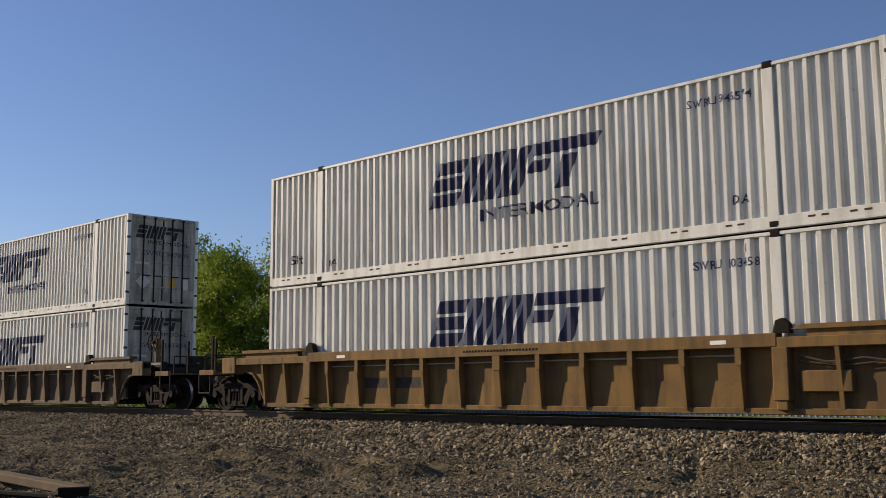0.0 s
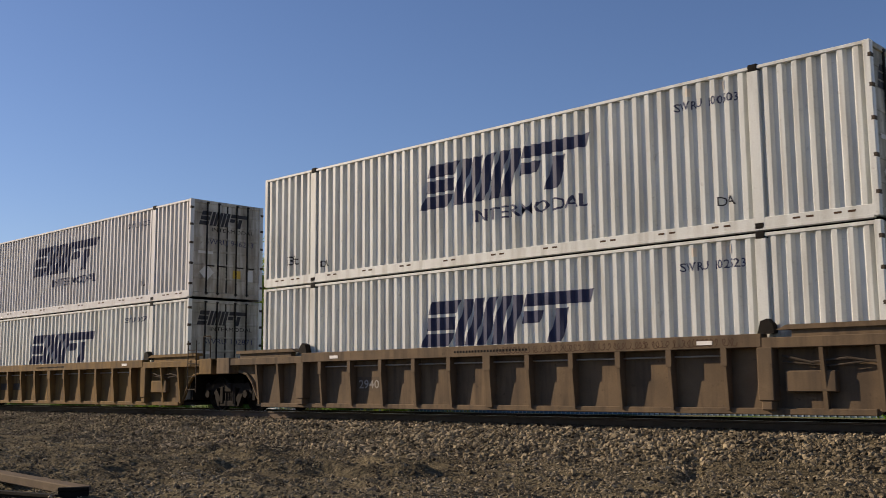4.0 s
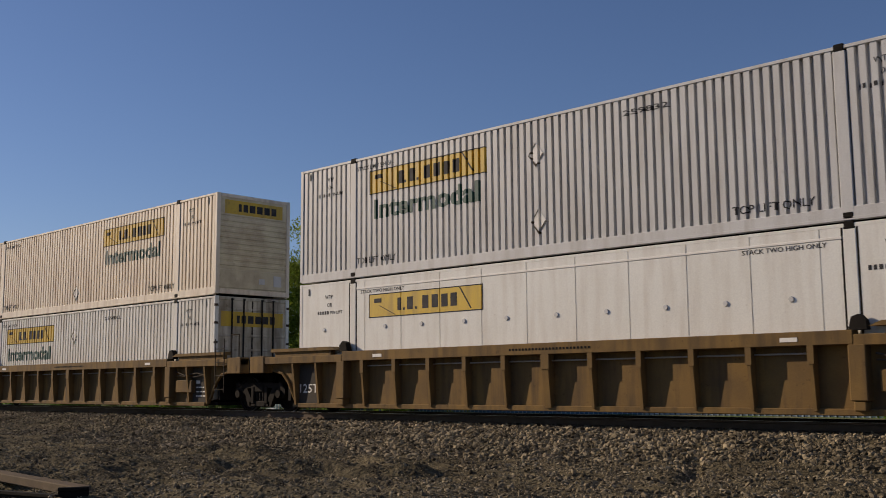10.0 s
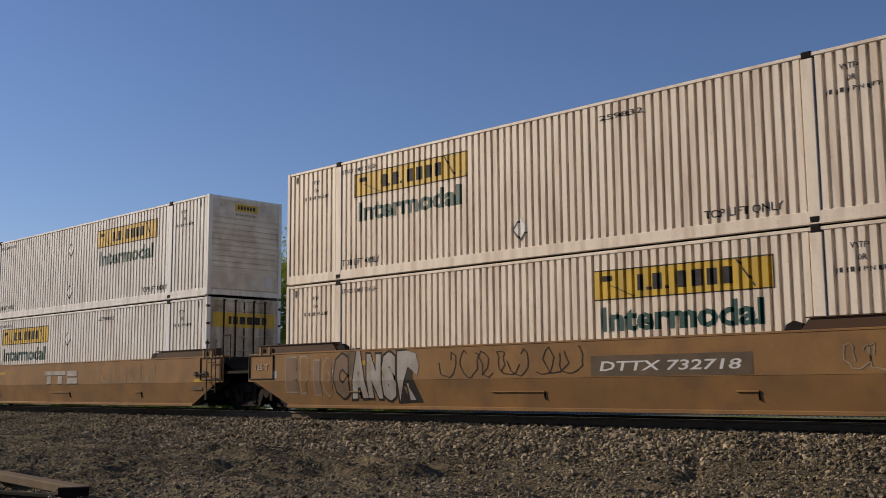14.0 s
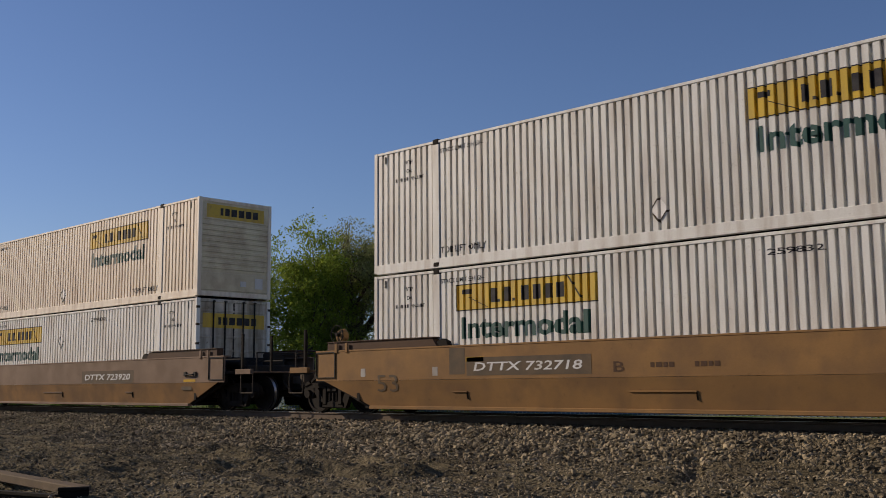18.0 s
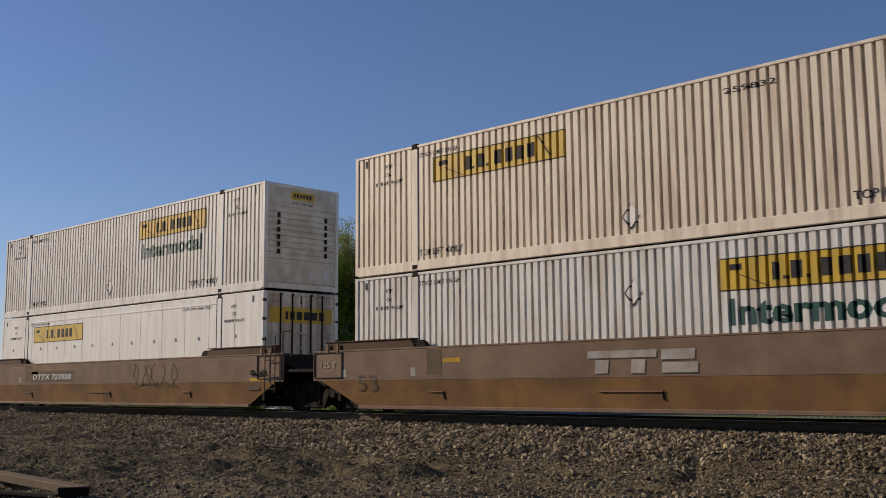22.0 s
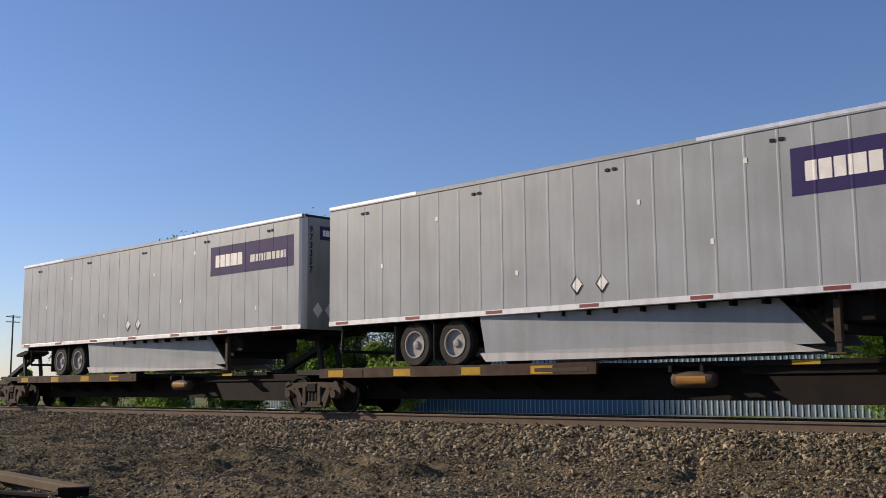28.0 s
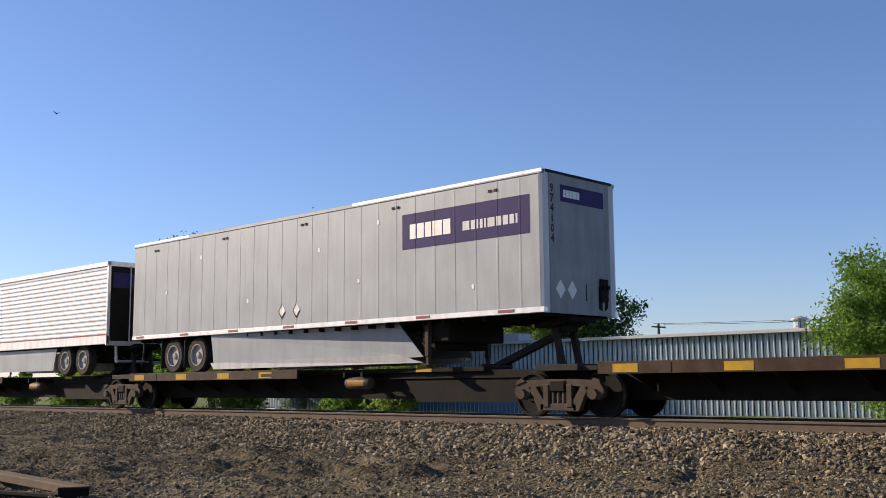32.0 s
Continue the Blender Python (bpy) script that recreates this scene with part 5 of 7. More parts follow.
# ---- spine car units and highway trailers ----
def spine_unit(x_mid, label):
    """Skeletal flat unit: deep centre sill, wheel platform at the rear, hitch at the front."""
    car = thing("spine_car", label, "flat car", "skeletal flat cars")
    TRAIN.append((car, x_mid, 0.0, 0.0))
    k = "spine"
    part("centre_sill", ((k, "sill"), lambda: Geo().prism([(-8.6, 0.62), (-7.6, 0.34), (7.0, 0.34), (8.3, 0.62), (8.7, 0.75), (8.7, 0.98), (-8.7, 0.98), (-8.7, 0.75)], "y", -0.42, 0.42)), GRIME, car)
    part("sill_web", ((k, "web"), lambda: Geo().prism([(3.7, 0.78), (4.1, 0.28), (7.3, 0.28), (8.0, 0.55), (7.4, 0.8)], "y", -0.62, -0.45).box(3.2, 7.9, -0.66, -0.44, 0.8, 0.98, 0.01)), WEBBROWN if "empty" in label else GRIME, car, "dark deep web plate")
    part("platform", ((k, "plat"), lambda: Geo().box(-7.65, 0.6, -1.34, 1.34, 0.98, 1.06, 0.008)), GRIME, car, "wheel platform deck")
    for s in (-1, 1):
        e = part("deck_edge", ((k, "edge", s), lambda s=s: Geo().box(-7.65, 0.6, s * 1.345, s * 1.4, 0.84, 1.075, 0.008)), BOARD, car, "worn orange-brown deck edge channel")
        if s < 0:
            for x in (-7.3, -5.0, -2.9, -1.0):
                part("yellow_mark", ((k, "ym", x), lambda x=x: Geo().box(x, x + 0.55, -1.405, -1.4, 0.87, 1.03)), BRAKEYEL, e, "yellow painted block")
            part("tape", ((k, "tape"), lambda: Geo().box(-6.3, -6.05, -1.41, -1.4, 0.85, 1.04).box(-0.9, 0.4, -1.406, -1.4, 0.9, 0.98)), CAST, e)
            for i in range(6):
                part("bracket", ((k, "br", i), lambda i=i: Geo().prism([(-0.45, 0.9), (-1.34, 0.97), (-1.34, 0.86), (-0.45, 0.5)], "x", -7.0 + 1.4 * i, -6.95 + 1.4 * i)), GRIME, car)
    part("air_tank", ((k, "tank"), lambda: Geo().lathe([(1.95, 0.05), (1.98, 0.12), (2.05, 0.15), (2.75, 0.15), (2.82, 0.12), (2.85, 0.05)], (0, -0.9, 0.72), "x", 16)), WEBBROWN, car, "dull brown brake air reservoir", smooth=True)
    # Orange band stands for the sunlit stripe between shaded parts of the tank.
    part("tank_band", ((k, "tkb"), lambda: Geo().add([(x, -0.9 - 0.153 * math.cos(a), 0.72 + 0.153 * math.sin(a)) for x in (2.1, 2.7) for a in (-0.45, -0.15, 0.15, 0.45)], [(i, i + 1, i + 5, i + 4) for i in range(3)])), TANKORANGE, car, "orange band painting sunlight on the reservoir")
    part("tank_bracket", ((k, "tb"), lambda: Geo().box(1.95, 2.02, -1.05, -0.42, 0.86, 0.98).box(2.6, 2.67, -1.05, -0.42, 0.86, 0.98)), GRIME, car)
    part("side_rail", ((k, "srail"), lambda: Geo().box(0.6, 6.3, -0.75, -0.5, 0.95, 1.05, 0.01)), GRIME, car)
    part("rail_mark", ((k, "rm"), lambda: Geo().box(4.2, 4.7, -0.757, -0.75, 0.96, 1.04)), BRAKEYEL, car)
    part("end_plate", ((k, "epf"), lambda: Geo().box(7.9, 9.0, -1.0, 1.0, 0.92, 1.06, 0.015)), DARK, car)
    part("end_plate", ((k, "epr"), lambda: Geo().box(-8.9, -8.0, -0.9, 0.9, 0.92, 1.02, 0.015)), DARK, car)
    h = part("hitch", ((k, "hitch"), lambda: Geo().prism([(7.45, 1.92), (7.7, 1.98), (8.3, 2.07), (8.42, 2.04), (8.4, 1.96), (8.0, 1.87), (7.5, 1.85)], "y", -0.42, 0.42).box(7.8, 8.1, -0.3, 0.3, 1.76, 1.9, 0.02)), GRIME, car, "raised trailer hitch head")
    for y in (-0.3, 0.3):
        part("hitch_leg", ((k, "leg", y), lambda y=y: Geo().prism([(7.86, 1.82), (8.0, 1.82), (8.16, 1.05), (8.02, 1.05)], "y", y - 0.045, y + 0.045)), DARK, h)
    part("hitch_strut", ((k, "strut"), lambda: Geo().prism([(6.05, 1.14), (6.2, 1.05), (7.92, 1.7), (7.88, 1.82)], "y", -0.1, 0.1)), DARK, h, "slanting hitch strut")
    part("strut_foot", ((k, "sfoot"), lambda: Geo().box(5.75, 6.3, -0.24, 0.24, 1.0, 1.12, 0.02)), DARK, h)
    return car


def trailer(x_left, code, wheels=(-5.2, -3.95), label="grey panelled highway trailer on a skeletal flat car"):
    t = thing("highway_trailer", label, "trailer", "highway trailers")
    TRAIN.append((t, x_left + HL, 0.0, 0.0))
    k = "trailer"
    z0, z1 = 2.1, 5.06

    def seam_profile():
        pts, x = [(-HL + 0.05, -1.28)], -HL + 0.66
        while x < HL - 0.3:
            pts += [(x - 0.03, -1.28), (x - 0.02, -1.284), (x + 0.016, -1.284), (x + 0.026, -1.28)]
            x += 0.62
        return pts + [(HL - 0.06, -1.28)]
    pr = seam_profile()
    for s in (-1, 1):
        flip = lambda g, s=s: g if s < 0 else g.mirrored_y()
        part("side_panel", ((k, "side", s), lambda: flip(sheet(pr, z0 + 0.12, z1 - 0.1))), TRAILER, t)
        part("top_rail", ((k, "top", s), lambda: flip(Geo().box(-HL, HL, -1.297, -1.2, z1 - 0.1, z1, 0.012))), TRAILER, t, "grey aluminium top rail")
        low = part("bottom_rail", ((k, "low", s), lambda: flip(Geo().box(-HL, HL, -1.3, -1.18, z0, z0 + 0.12, 0.01))), ALUM, t, "bright aluminium bottom rail")
        if s < 0:
            for i in range(0, 13, 2):
                part("tape_strip", ((k, "tp", i), lambda i=i: Geo().box(-7.8 + 1.22 * i, -7.35 + 1.22 * i, -1.305, -1.3, z0 + 0.035, z0 + 0.1)), REDMARK, low, "dark red reflective tape")
    part("rail_cap", ((k, "cap"), lambda: Geo().box(2.2, HL, -1.3, -1.2, z1 - 0.07, z1 + 0.012, 0.008)), ALUM, t, "bright aluminium cap on the top rail")
    part("rail_cap", ((k, "capr"), lambda: Geo().box(-HL, -5.0, -1.3, -1.2, z1 - 0.07, z1 + 0.012, 0.008)), ALUM, t, "bright aluminium cap on the top rail")
    part("roof", ((k, "roof"), lambda: Geo().box(-HL + 0.02, HL - 0.02, -1.25, 1.25, z1 - 0.05, z1 - 0.005)), ALUM, t)
    part("floor", ((k, "floor"), lambda: Geo().box(-HL + 0.05, HL - 0.05, -1.18, 1.18, z0 + 0.02, z0 + 0.1)), GRIME, t)
    part("rear_door", ((k, "rear"), lambda: Geo().box(-HL, -HL + 0.05, -1.27, 1.27, z0, z1 - 0.02)), TRAILER, t)
    part("front_header", ((k, "fhead"), lambda: Geo().box(HL - 0.08, HL + 0.008, -1.18, 1.18, z1 - 0.06, z1 + 0.004, 0.01)), DARK, t, "dark roof edge over the front wall")
    fw = part("front_wall", ((k, "front"), lambda: Geo().prism([(HL - 0.05, -1.12), (HL, -1.05), (HL, 1.05), (HL - 0.05, 1.12)], "z", z0, z1 - 0.02)), FRONTSHADE, t)
    for s in (-1, 1):
        part("front_corner", ((k, "fcorner", s), lambda s=s: Geo().prism([(HL - 0.1, s * 1.298), (HL - 0.02, s * 1.27), (HL, s * 1.2), (HL - 0.02, s * 1.08), (HL - 0.12, s * 1.2)], "z", z0, z1)), GREYW, t, "pale rounded corner post")
    # company mark as plain shapes on a purple panel
    sg = part("sign_panel", ((k, "sp"), lambda: decal([rect(0, 3.78, 0, 0.82)], pr, 3.95, 3.75, 0.004)), PURPLE, t, "dark purple panel")
    for i, q in enumerate(bar_word([0.2, 0.22, 0.2, 0.3, 0.22], 0.34, 0.035)):
        part("sign_mark", ((k, "sm", i), lambda q=q: decal([q], pr, 4.2, 3.98, 0.008)), PALE, sg, "pale block shape")
    for i, q in enumerate(bar_word([0.2, 0.12, 0.05, 0.08, 0.05, 0.2, 0.14, 0.14, 0.12, 0.05], 0.2, 0.045)):
        part("sign_word", ((k, "sw", i), lambda q=q: decal([q], pr, 5.85, 4.0, 0.008)), GREYW, sg, "thin pale bar")
    fs = part("front_sign", ((k, "fs"), lambda: end_decal([rect(-0.7, 0.85, 0, 0.36)], HL, 0, z1 - 0.62, 0.003)), PURPLE, t, "dark purple panel on the front wall")
    part("front_mark", ((k, "fm"), lambda: end_decal([[(a - 0.6, b) for a, b in q] for q in bar_word([0.09, 0.1, 0.09, 0.13, 0.1], 0.16, 0.015)], HL, 0, z1 - 0.52, 0.006)), PALE, fs)
    part("trailer_number", ((k, "no", code), lambda: [g for g in [Geo()] if [g.add([(HL + 0.004, -1.04 + px * 0.9, z1 - 0.45 - 0.21 * i + pz) for px, pz in tri], [(0, 1, 2)]) for i, ch in enumerate(code) for tri in letters(ch, 0.17, bold=0.06)] is not None][0]), BLACK, t)
    part("connector_plate", ((k, "cpl"), lambda: Geo().box(HL, HL + 0.04, 0.62, 0.92, z0 + 0.3, z0 + 0.8, 0.02).cyl((HL + 0.03, 0.7, z0 + 0.62), (HL + 0.09, 0.7, z0 + 0.62), 0.05, n=10).cyl((HL + 0.03, 0.85, z0 + 0.62), (HL + 0.09, 0.85, z0 + 0.62), 0.05, n=10)), GRIME, fw, "greasy black air and cable connector plate")
    part("grease_stain", ((k, "gs"), lambda: end_decal([[(0.58, 0.05), (0.72, 0.0), (0.74, 0.5), (0.6, 0.55)], [(0.8, 0.0), (0.92, 0.08), (0.98, 0.5), (0.84, 0.62)], rect(0.12, 0.16, 0.2, 0.55)], HL, 0, z0 + 0.1, 0.003)), GRIME, fw, "dark grease stain")
    for x, z in ((-6.2, 3.4), (-4.4, 4.3), (-2.1, 2.9), (0.9, 4.0), (2.4, 3.1), (3.1, 4.45), (6.1, 2.7)):
        part("patch", ((k, "ptch", x), lambda x=x, z=z: decal([rect(x, x + 0.07, z, z + 0.1)], flat_profile(-1.286), 0, 0, 0.002)), PALE, t, "small pale repair patch")
    for y in (-0.75, -0.35):
        part("placard", ((k, "fp", y), lambda y=y: end_decal([[(y - 0.16, 0), (y, -0.2), (y + 0.16, 0), (y, 0.2)]], HL, 0, z0 + 0.5, 0.003)), PALE, fw)
    for x in (-0.55, 0.05):
        diamond(t, pr, x, 2.58, 0.15)
    for x in (-6.9, -3.3, 0.2, 3.6, 6.6):
        for dx in (0, 0.16):
            part("marker_lamp", ((k, "lc", x, dx), lambda x=x + dx: Geo().box(x, x + 0.09, -1.3, -1.285, z1 - 0.32, z1 - 0.26, 0.004)), DARK, t)
    # running gear
    for s in (-1, 1):
        for x in wheels:
            w = part("wheel", (("twheel", s), lambda s=s: Geo().lathe([(s * 0.92, 0.32), (s * 0.9, 0.46), (s * 0.94, 0.505), (s * 1.12, 0.505), (s * 1.17, 0.46), (s * 1.16, 0.3)], (0, 0, 0), "y", 26, False)), RUBBER, t, "black dual tyre", smooth=True, at=(x, 0, 1.57))
            part("rim", (("trim", s), lambda s=s: Geo().lathe([(s * 1.1, 0.305), (s * 1.175, 0.31), (s * 1.175, 0.285), (s * 1.06, 0.265), (s * 1.03, 0.2), (s * 1.05, 0.14), (s * 1.08, 0.12), (s * 1.1, 0.1), (s * 1.14, 0.08), (s * 1.15, 0.02)], (0, 0, 0), "y", 24)), RIMGREY, w, "dusty grey wheel rim", smooth=True)
            for a in range(8 if s < 0 else 0):
                part("hand_hole", (("hole", a), lambda a=a: Geo().cyl((0.21 * math.cos(a * math.pi / 4), -1.02, 0.21 * math.sin(a * math.pi / 4)), (0.21 * math.cos(a * math.pi / 4), -1.045, 0.21 * math.sin(a * math.pi / 4)), 0.035, n=8)), DARK, w)
            part("mud_flap", (("flap", s), lambda s=s: Geo().box(-0.62, -0.6, s * 0.75, s * 1.2, -0.35, 0.45)), RUBBER, w)
        flip = lambda g, s=s: g if s < 0 else g.mirrored_y()
        def skirt(z_rear, z_front, low_rear, low_front, off):
            xa, xb = wheels[1] + 0.8, 4.2
            a = [(xa, -1.235 - off, z_rear), (xa + 0.15, -1.225 - off, low_rear), (xb, -0.86 - off, low_front), (xb - 0.75, -0.93 - off, z_front)]
            return Geo().add(a + [(x, y + 0.02, z) for x, y, z in a], [(0, 1, 2, 3), (7, 6, 5, 4), (0, 4, 5, 1), (1, 5, 6, 2), (2, 6, 7, 3), (3, 7, 4, 0)])
        sk = part("side_skirt", ((k, "skirt", s, wheels), lambda: flip(skirt(2.1, 2.1, 1.26, 1.3, 0.0))), TRAILER, t, "grey aerodynamic side skirt slanting inward")
        part("skirt_flap", ((k, "sflap", s, wheels), lambda: flip(skirt(1.32, 1.36, 1.14, 1.17, 0.008))), GREYW, sk)
        part("landing_leg", ((k, "leg", s), lambda: flip(Geo().box(4.45, 4.57, -1.08, -0.96, 1.3, 2.1, 0.01).box(4.36, 4.66, -1.15, -0.9, 1.1, 1.14, 0.01).box(4.47, 4.55, -1.06, -0.98, 1.14, 1.3))), CAST, t, "retracted landing leg")
    part("axle_frame", ((k, "axf"), lambda: Geo().box(wheels[0] - 0.9, wheels[1] + 0.8, -0.5, 0.5, 1.7, 2.08).cyl((wheels[0], -0.95, 1.57), (wheels[0], 0.95, 1.57), 0.07).cyl((wheels[1], -0.95, 1.57), (wheels[1], 0.95, 1.57), 0.07)), GRIME, t)
    part("rear_guard", ((k, "rg"), lambda: Geo().tube([(-HL + 0.1, -0.9, 2.1), (-HL + 0.05, -0.9, 1.5), (-HL + 0.05, 0.9, 1.5), (-HL + 0.1, 0.9, 2.1)], 0.04)), DARK, t, "underride guard bar")
    part("landing_brace", ((k, "lbr"), lambda: Geo().tube([(4.5, -1.0, 1.5), (4.5, 1.0, 1.5)], 0.03).tube([(4.5, -1.0, 1.4), (3.6, -0.6, 2.05)], 0.025)), GRIME, t)
    part("landing_box", ((k, "lbox"), lambda: Geo().box(4.25, 5.1, -0.95, 0.95, 1.62, 2.08, 0.03).box(4.42, 4.62, -0.9, 0.9, 1.45, 1.62, 0.02)), GRIME, t, "black landing gear bracing")
    for i in range(26):
        part("cross_member", ((k, "xm", i), lambda x=-7.7 + 0.61 * i: Geo().box(x - 0.03, x + 0.03, -1.17, 1.17, z0 - 0.1, z0 + 0.02)), GRIME, t)
    part("kingpin_plate", ((k, "kp"), lambda: Geo().box(7.0, HL - 0.15, -1.1, 1.1, z0 - 0.04, z0 + 0.02).cyl((7.35, 0, z0 - 0.12), (7.35, 0, z0 - 0.03), 0.07)), GRIME, t)
    return t


def ribbed_trailer(x_right):
    """Older silver trailer with level side ribs, its rear doors facing along the train."""
    t = thing("highway_trailer", "silver trailer with level side ribs and dark rear doors", "trailer", "highway trailers")
    TRAIN.append((t, x_right - HL, 0.0, 0.0))
    k = "old_trailer"
    z0, z1 = 2.0, 4.72

    def side():
        g = Geo()
        zs = []
        z = z0 + 0.3
        while z < z1 - 0.2:
            zs += [(z, -1.274), (z + 0.05, -1.274), (z + 0.07, -1.288), (z + 0.12, -1.288)]
            z += 0.15
        vs = [(x, y, zz) for x in (-HL, HL - 0.06) for zz, y in zs]
        n = len(zs)
        return g.add(vs, [(i, i + 1, n + i + 1, n + i) for i in range(n - 1)])
    for s in (-1, 1):
        flip = lambda g, s=s: g if s < 0 else g.mirrored_y()
        part("side_panel", ((k, "side", s), lambda: flip(side())), COOLWHITE, t, "silver panel pressed in level ribs")
        part("side_sheet", ((k, "sheet", s), lambda: flip(Geo().box(-HL, HL - 0.06, -1.268, -1.25, z0 + 0.1, z1 - 0.05))), COOLWHITE, t)
        part("top_rail", ((k, "top", s), lambda: flip(Geo().box(-HL, HL, -1.297, -1.2, z1 - 0.16, z1, 0.012))), ALUM, t)
        low = part("bottom_rail", ((k, "low", s), lambda: flip(Geo().box(-HL, HL, -1.3, -1.18, z0 + 0.04, z0 + 0.32, 0.01))), ALUM, t)
        part("stripe", ((k, "stripe", s), lambda: flip(Geo().box(-HL, HL, -1.304, -1.3, z0 + 0.33, z0 + 0.37))), REDMARK, low, "thin dark red stripe")
        for x in (5.05, 6.3):
            w = part("wheel", (("twheel", s), lambda s=s: Geo()), RUBBER, t, "black dual tyre", smooth=True, at=(x, 0, 1.57))
            part("rim", (("trim", s), lambda s=s: Geo()), RIMGREY, w, "dusty grey wheel rim", smooth=True)
        part("side_skirt", ((k, "skirt", s), lambda: flip(Geo().prism([(4.4, 2.0), (4.2, 1.25), (-3.0, 1.25), (-3.0, 2.0)], "y", -1.16, -1.14))), TRAILER, t)
    part("roof", ((k, "roof"), lambda: Geo().box(-HL, HL - 0.02, -1.25, 1.25, z1 - 0.05, z1 - 0.006)), ALUM, t)
    part("floor", ((k, "floor"), lambda: Geo().box(-HL, HL - 0.05, -1.18, 1.18, z0 + 0.05, z0 + 0.2)), GRIME, t)
    for s in (-1, 1):
        # Rear doors share the near-black underframe material.
        d = part("rear_door", ((k, "door", s), lambda s=s: Geo().box(HL - 0.06, HL - 0.02, s * 0.01, s * 1.2, z0 + 0.15, z1 - 0.15, 0.01)), GRIME, t, "near-black rear door leaf")
        part("locking_rod", ((k, "rod", s), lambda s=s: Geo().cyl((HL, s * 0.5, z0 + 0.1), (HL, s * 0.5, z1 - 0.1), 0.02, n=6)), GALV, d)
    part("door_sign", ((k, "ds"), lambda: end_decal([rect(-1.1, 1.1, 0, 0.5)], HL - 0.02, 0, z1 - 0.85, 0.003)), PURPLE, t, "dark purple panel across the rear doors")
    part("door_frame", ((k, "df"), lambda: Geo().box(HL - 0.08, HL, -1.297, -1.2, z0, z1).box(HL - 0.08, HL, 1.2, 1.297, z0, z1).box(HL - 0.08, HL, -1.2, 1.2, z1 - 0.15, z1).box(HL - 0.08, HL, -1.2, 1.2, z0, z0 + 0.15)), ALUM, t)
    part("rear_guard", ((k, "rg"), lambda: Geo().tube([(HL - 0.1, -0.9, z0), (HL - 0.05, -0.9, 1.5), (HL - 0.05, 0.9, 1.5), (HL - 0.1, 0.9, z0)], 0.045)), GALV, t)
    part("axle_frame", ((k, "axf"), lambda: Geo().box(4.2, 7.2, -0.5, 0.5, 1.7, 2.05).cyl((5.05, -0.95, 1.57), (5.05, 0.95, 1.57), 0.07).cyl((6.3, -0.95, 1.57), (6.3, 0.95, 1.57), 0.07)), GRIME, t)
    return t


# ---- the train, from the leading unit to the last that comes into view ----
UP, LOW = True, False
STARTS = {"a0": -21.92, "a1": -45.54, "a2": -65.38, "a3": -85.13, "b1": -108.75, "b2": -128.43, "b3": -148.36, "c1": -171.92, "c2": -191.70, "c3": -211.42, "d1": -235.08, "d2": -254.90, "d3": -274.71, "e1": -298.38}
DARK_CODES = {"a0": ("SWRU 946574", "SWRU 103458"), "a1": ("SWRU 947809", "SWRU 101434"), "a2": ("SWRU 100503", "SWRU 102523"), "a3": ("SWRU 946213", "SWRU 102871")}
for name, (c_up, c_low) in DARK_CODES.items():
    dark_marked(STARTS[name], UP, "wide" if name == "a2" else "medium", c_up, SILVER if name != "a3" else GREYW)
    dark_marked(STARTS[name], LOW, "wide", c_low)
S = STARTS
yellow_marked(S["b1"], UP, "fine", WHITE, "front", "near", True, [(-0.21, 3.82)])
yellow_marked(S["b1"], LOW, "fine", WHITE, "door", "far", True, [(-0.21, 5.33)])
yellow_marked(S["b2"], UP, "fine", GREYW, "door", "far", True, [(-0.35, 5.36), (-0.31, 3.96)])
yellow_marked(S["b2"], LOW, "smooth", SMOOTH, "door", "far")
yellow_marked(S["b3"], UP, "fine", CREAM, "front", "near", True, [(-0.21, 3.82)])
yellow_marked(S["b3"], LOW, "fine", WHITE, "door", "far", True, [(-0.21, 5.33)])
yellow_marked(S["c1"], UP, "fine", CREAM, "door", "far", True, [(-0.25, 3.85)])
yellow_marked(S["c1"], LOW, "fine", CREAM, "front", "near", True)
yellow_marked(S["c2"], UP, "fine", WHITE, "small", "near", True, [(-0.28, 5.33), (-0.28, 3.89)])
yellow_marked(S["c2"], LOW, "fine", WHITE, "door", "far", True, [(-0.28, 5.25)])
yellow_marked(S["c3"], UP, "fine", WHITE, "small", "near", True, [(-0.28, 3.85)])
yellow_marked(S["c3"], LOW, "fine", WHITE, "door", "far", True)
yellow_marked(S["d1"], UP, "fine", CREAM, "front", "near", True, [(-0.22, 3.82)])
yellow_marked(S["d1"], LOW, "fine", WHITE, "door", "far", True, [(-0.22, 5.2)])
yellow_marked(S["d2"], UP, "fine", CREAM, "door", "far", False, [(-0.22, 3.8)])
yellow_marked(S["d2"], LOW, "fine", WHITE, "small", "near", True, [(-0.22, 5.3)])
yellow_marked(S["d3"], UP, "fine", WHITE, "vented", "near", True, [(-0.2, 3.85)])
yellow_marked(S["d3"], LOW, "smooth", SMOOTH, "door", "far")
yellow_marked(S["e1"], UP, "fine", GREYW, "small", "near", True, [(-0.08, 5.36), (-0.08, 3.89)])
yellow_marked(S["e1"], LOW, "smooth", SMOOTH, "front", "near")

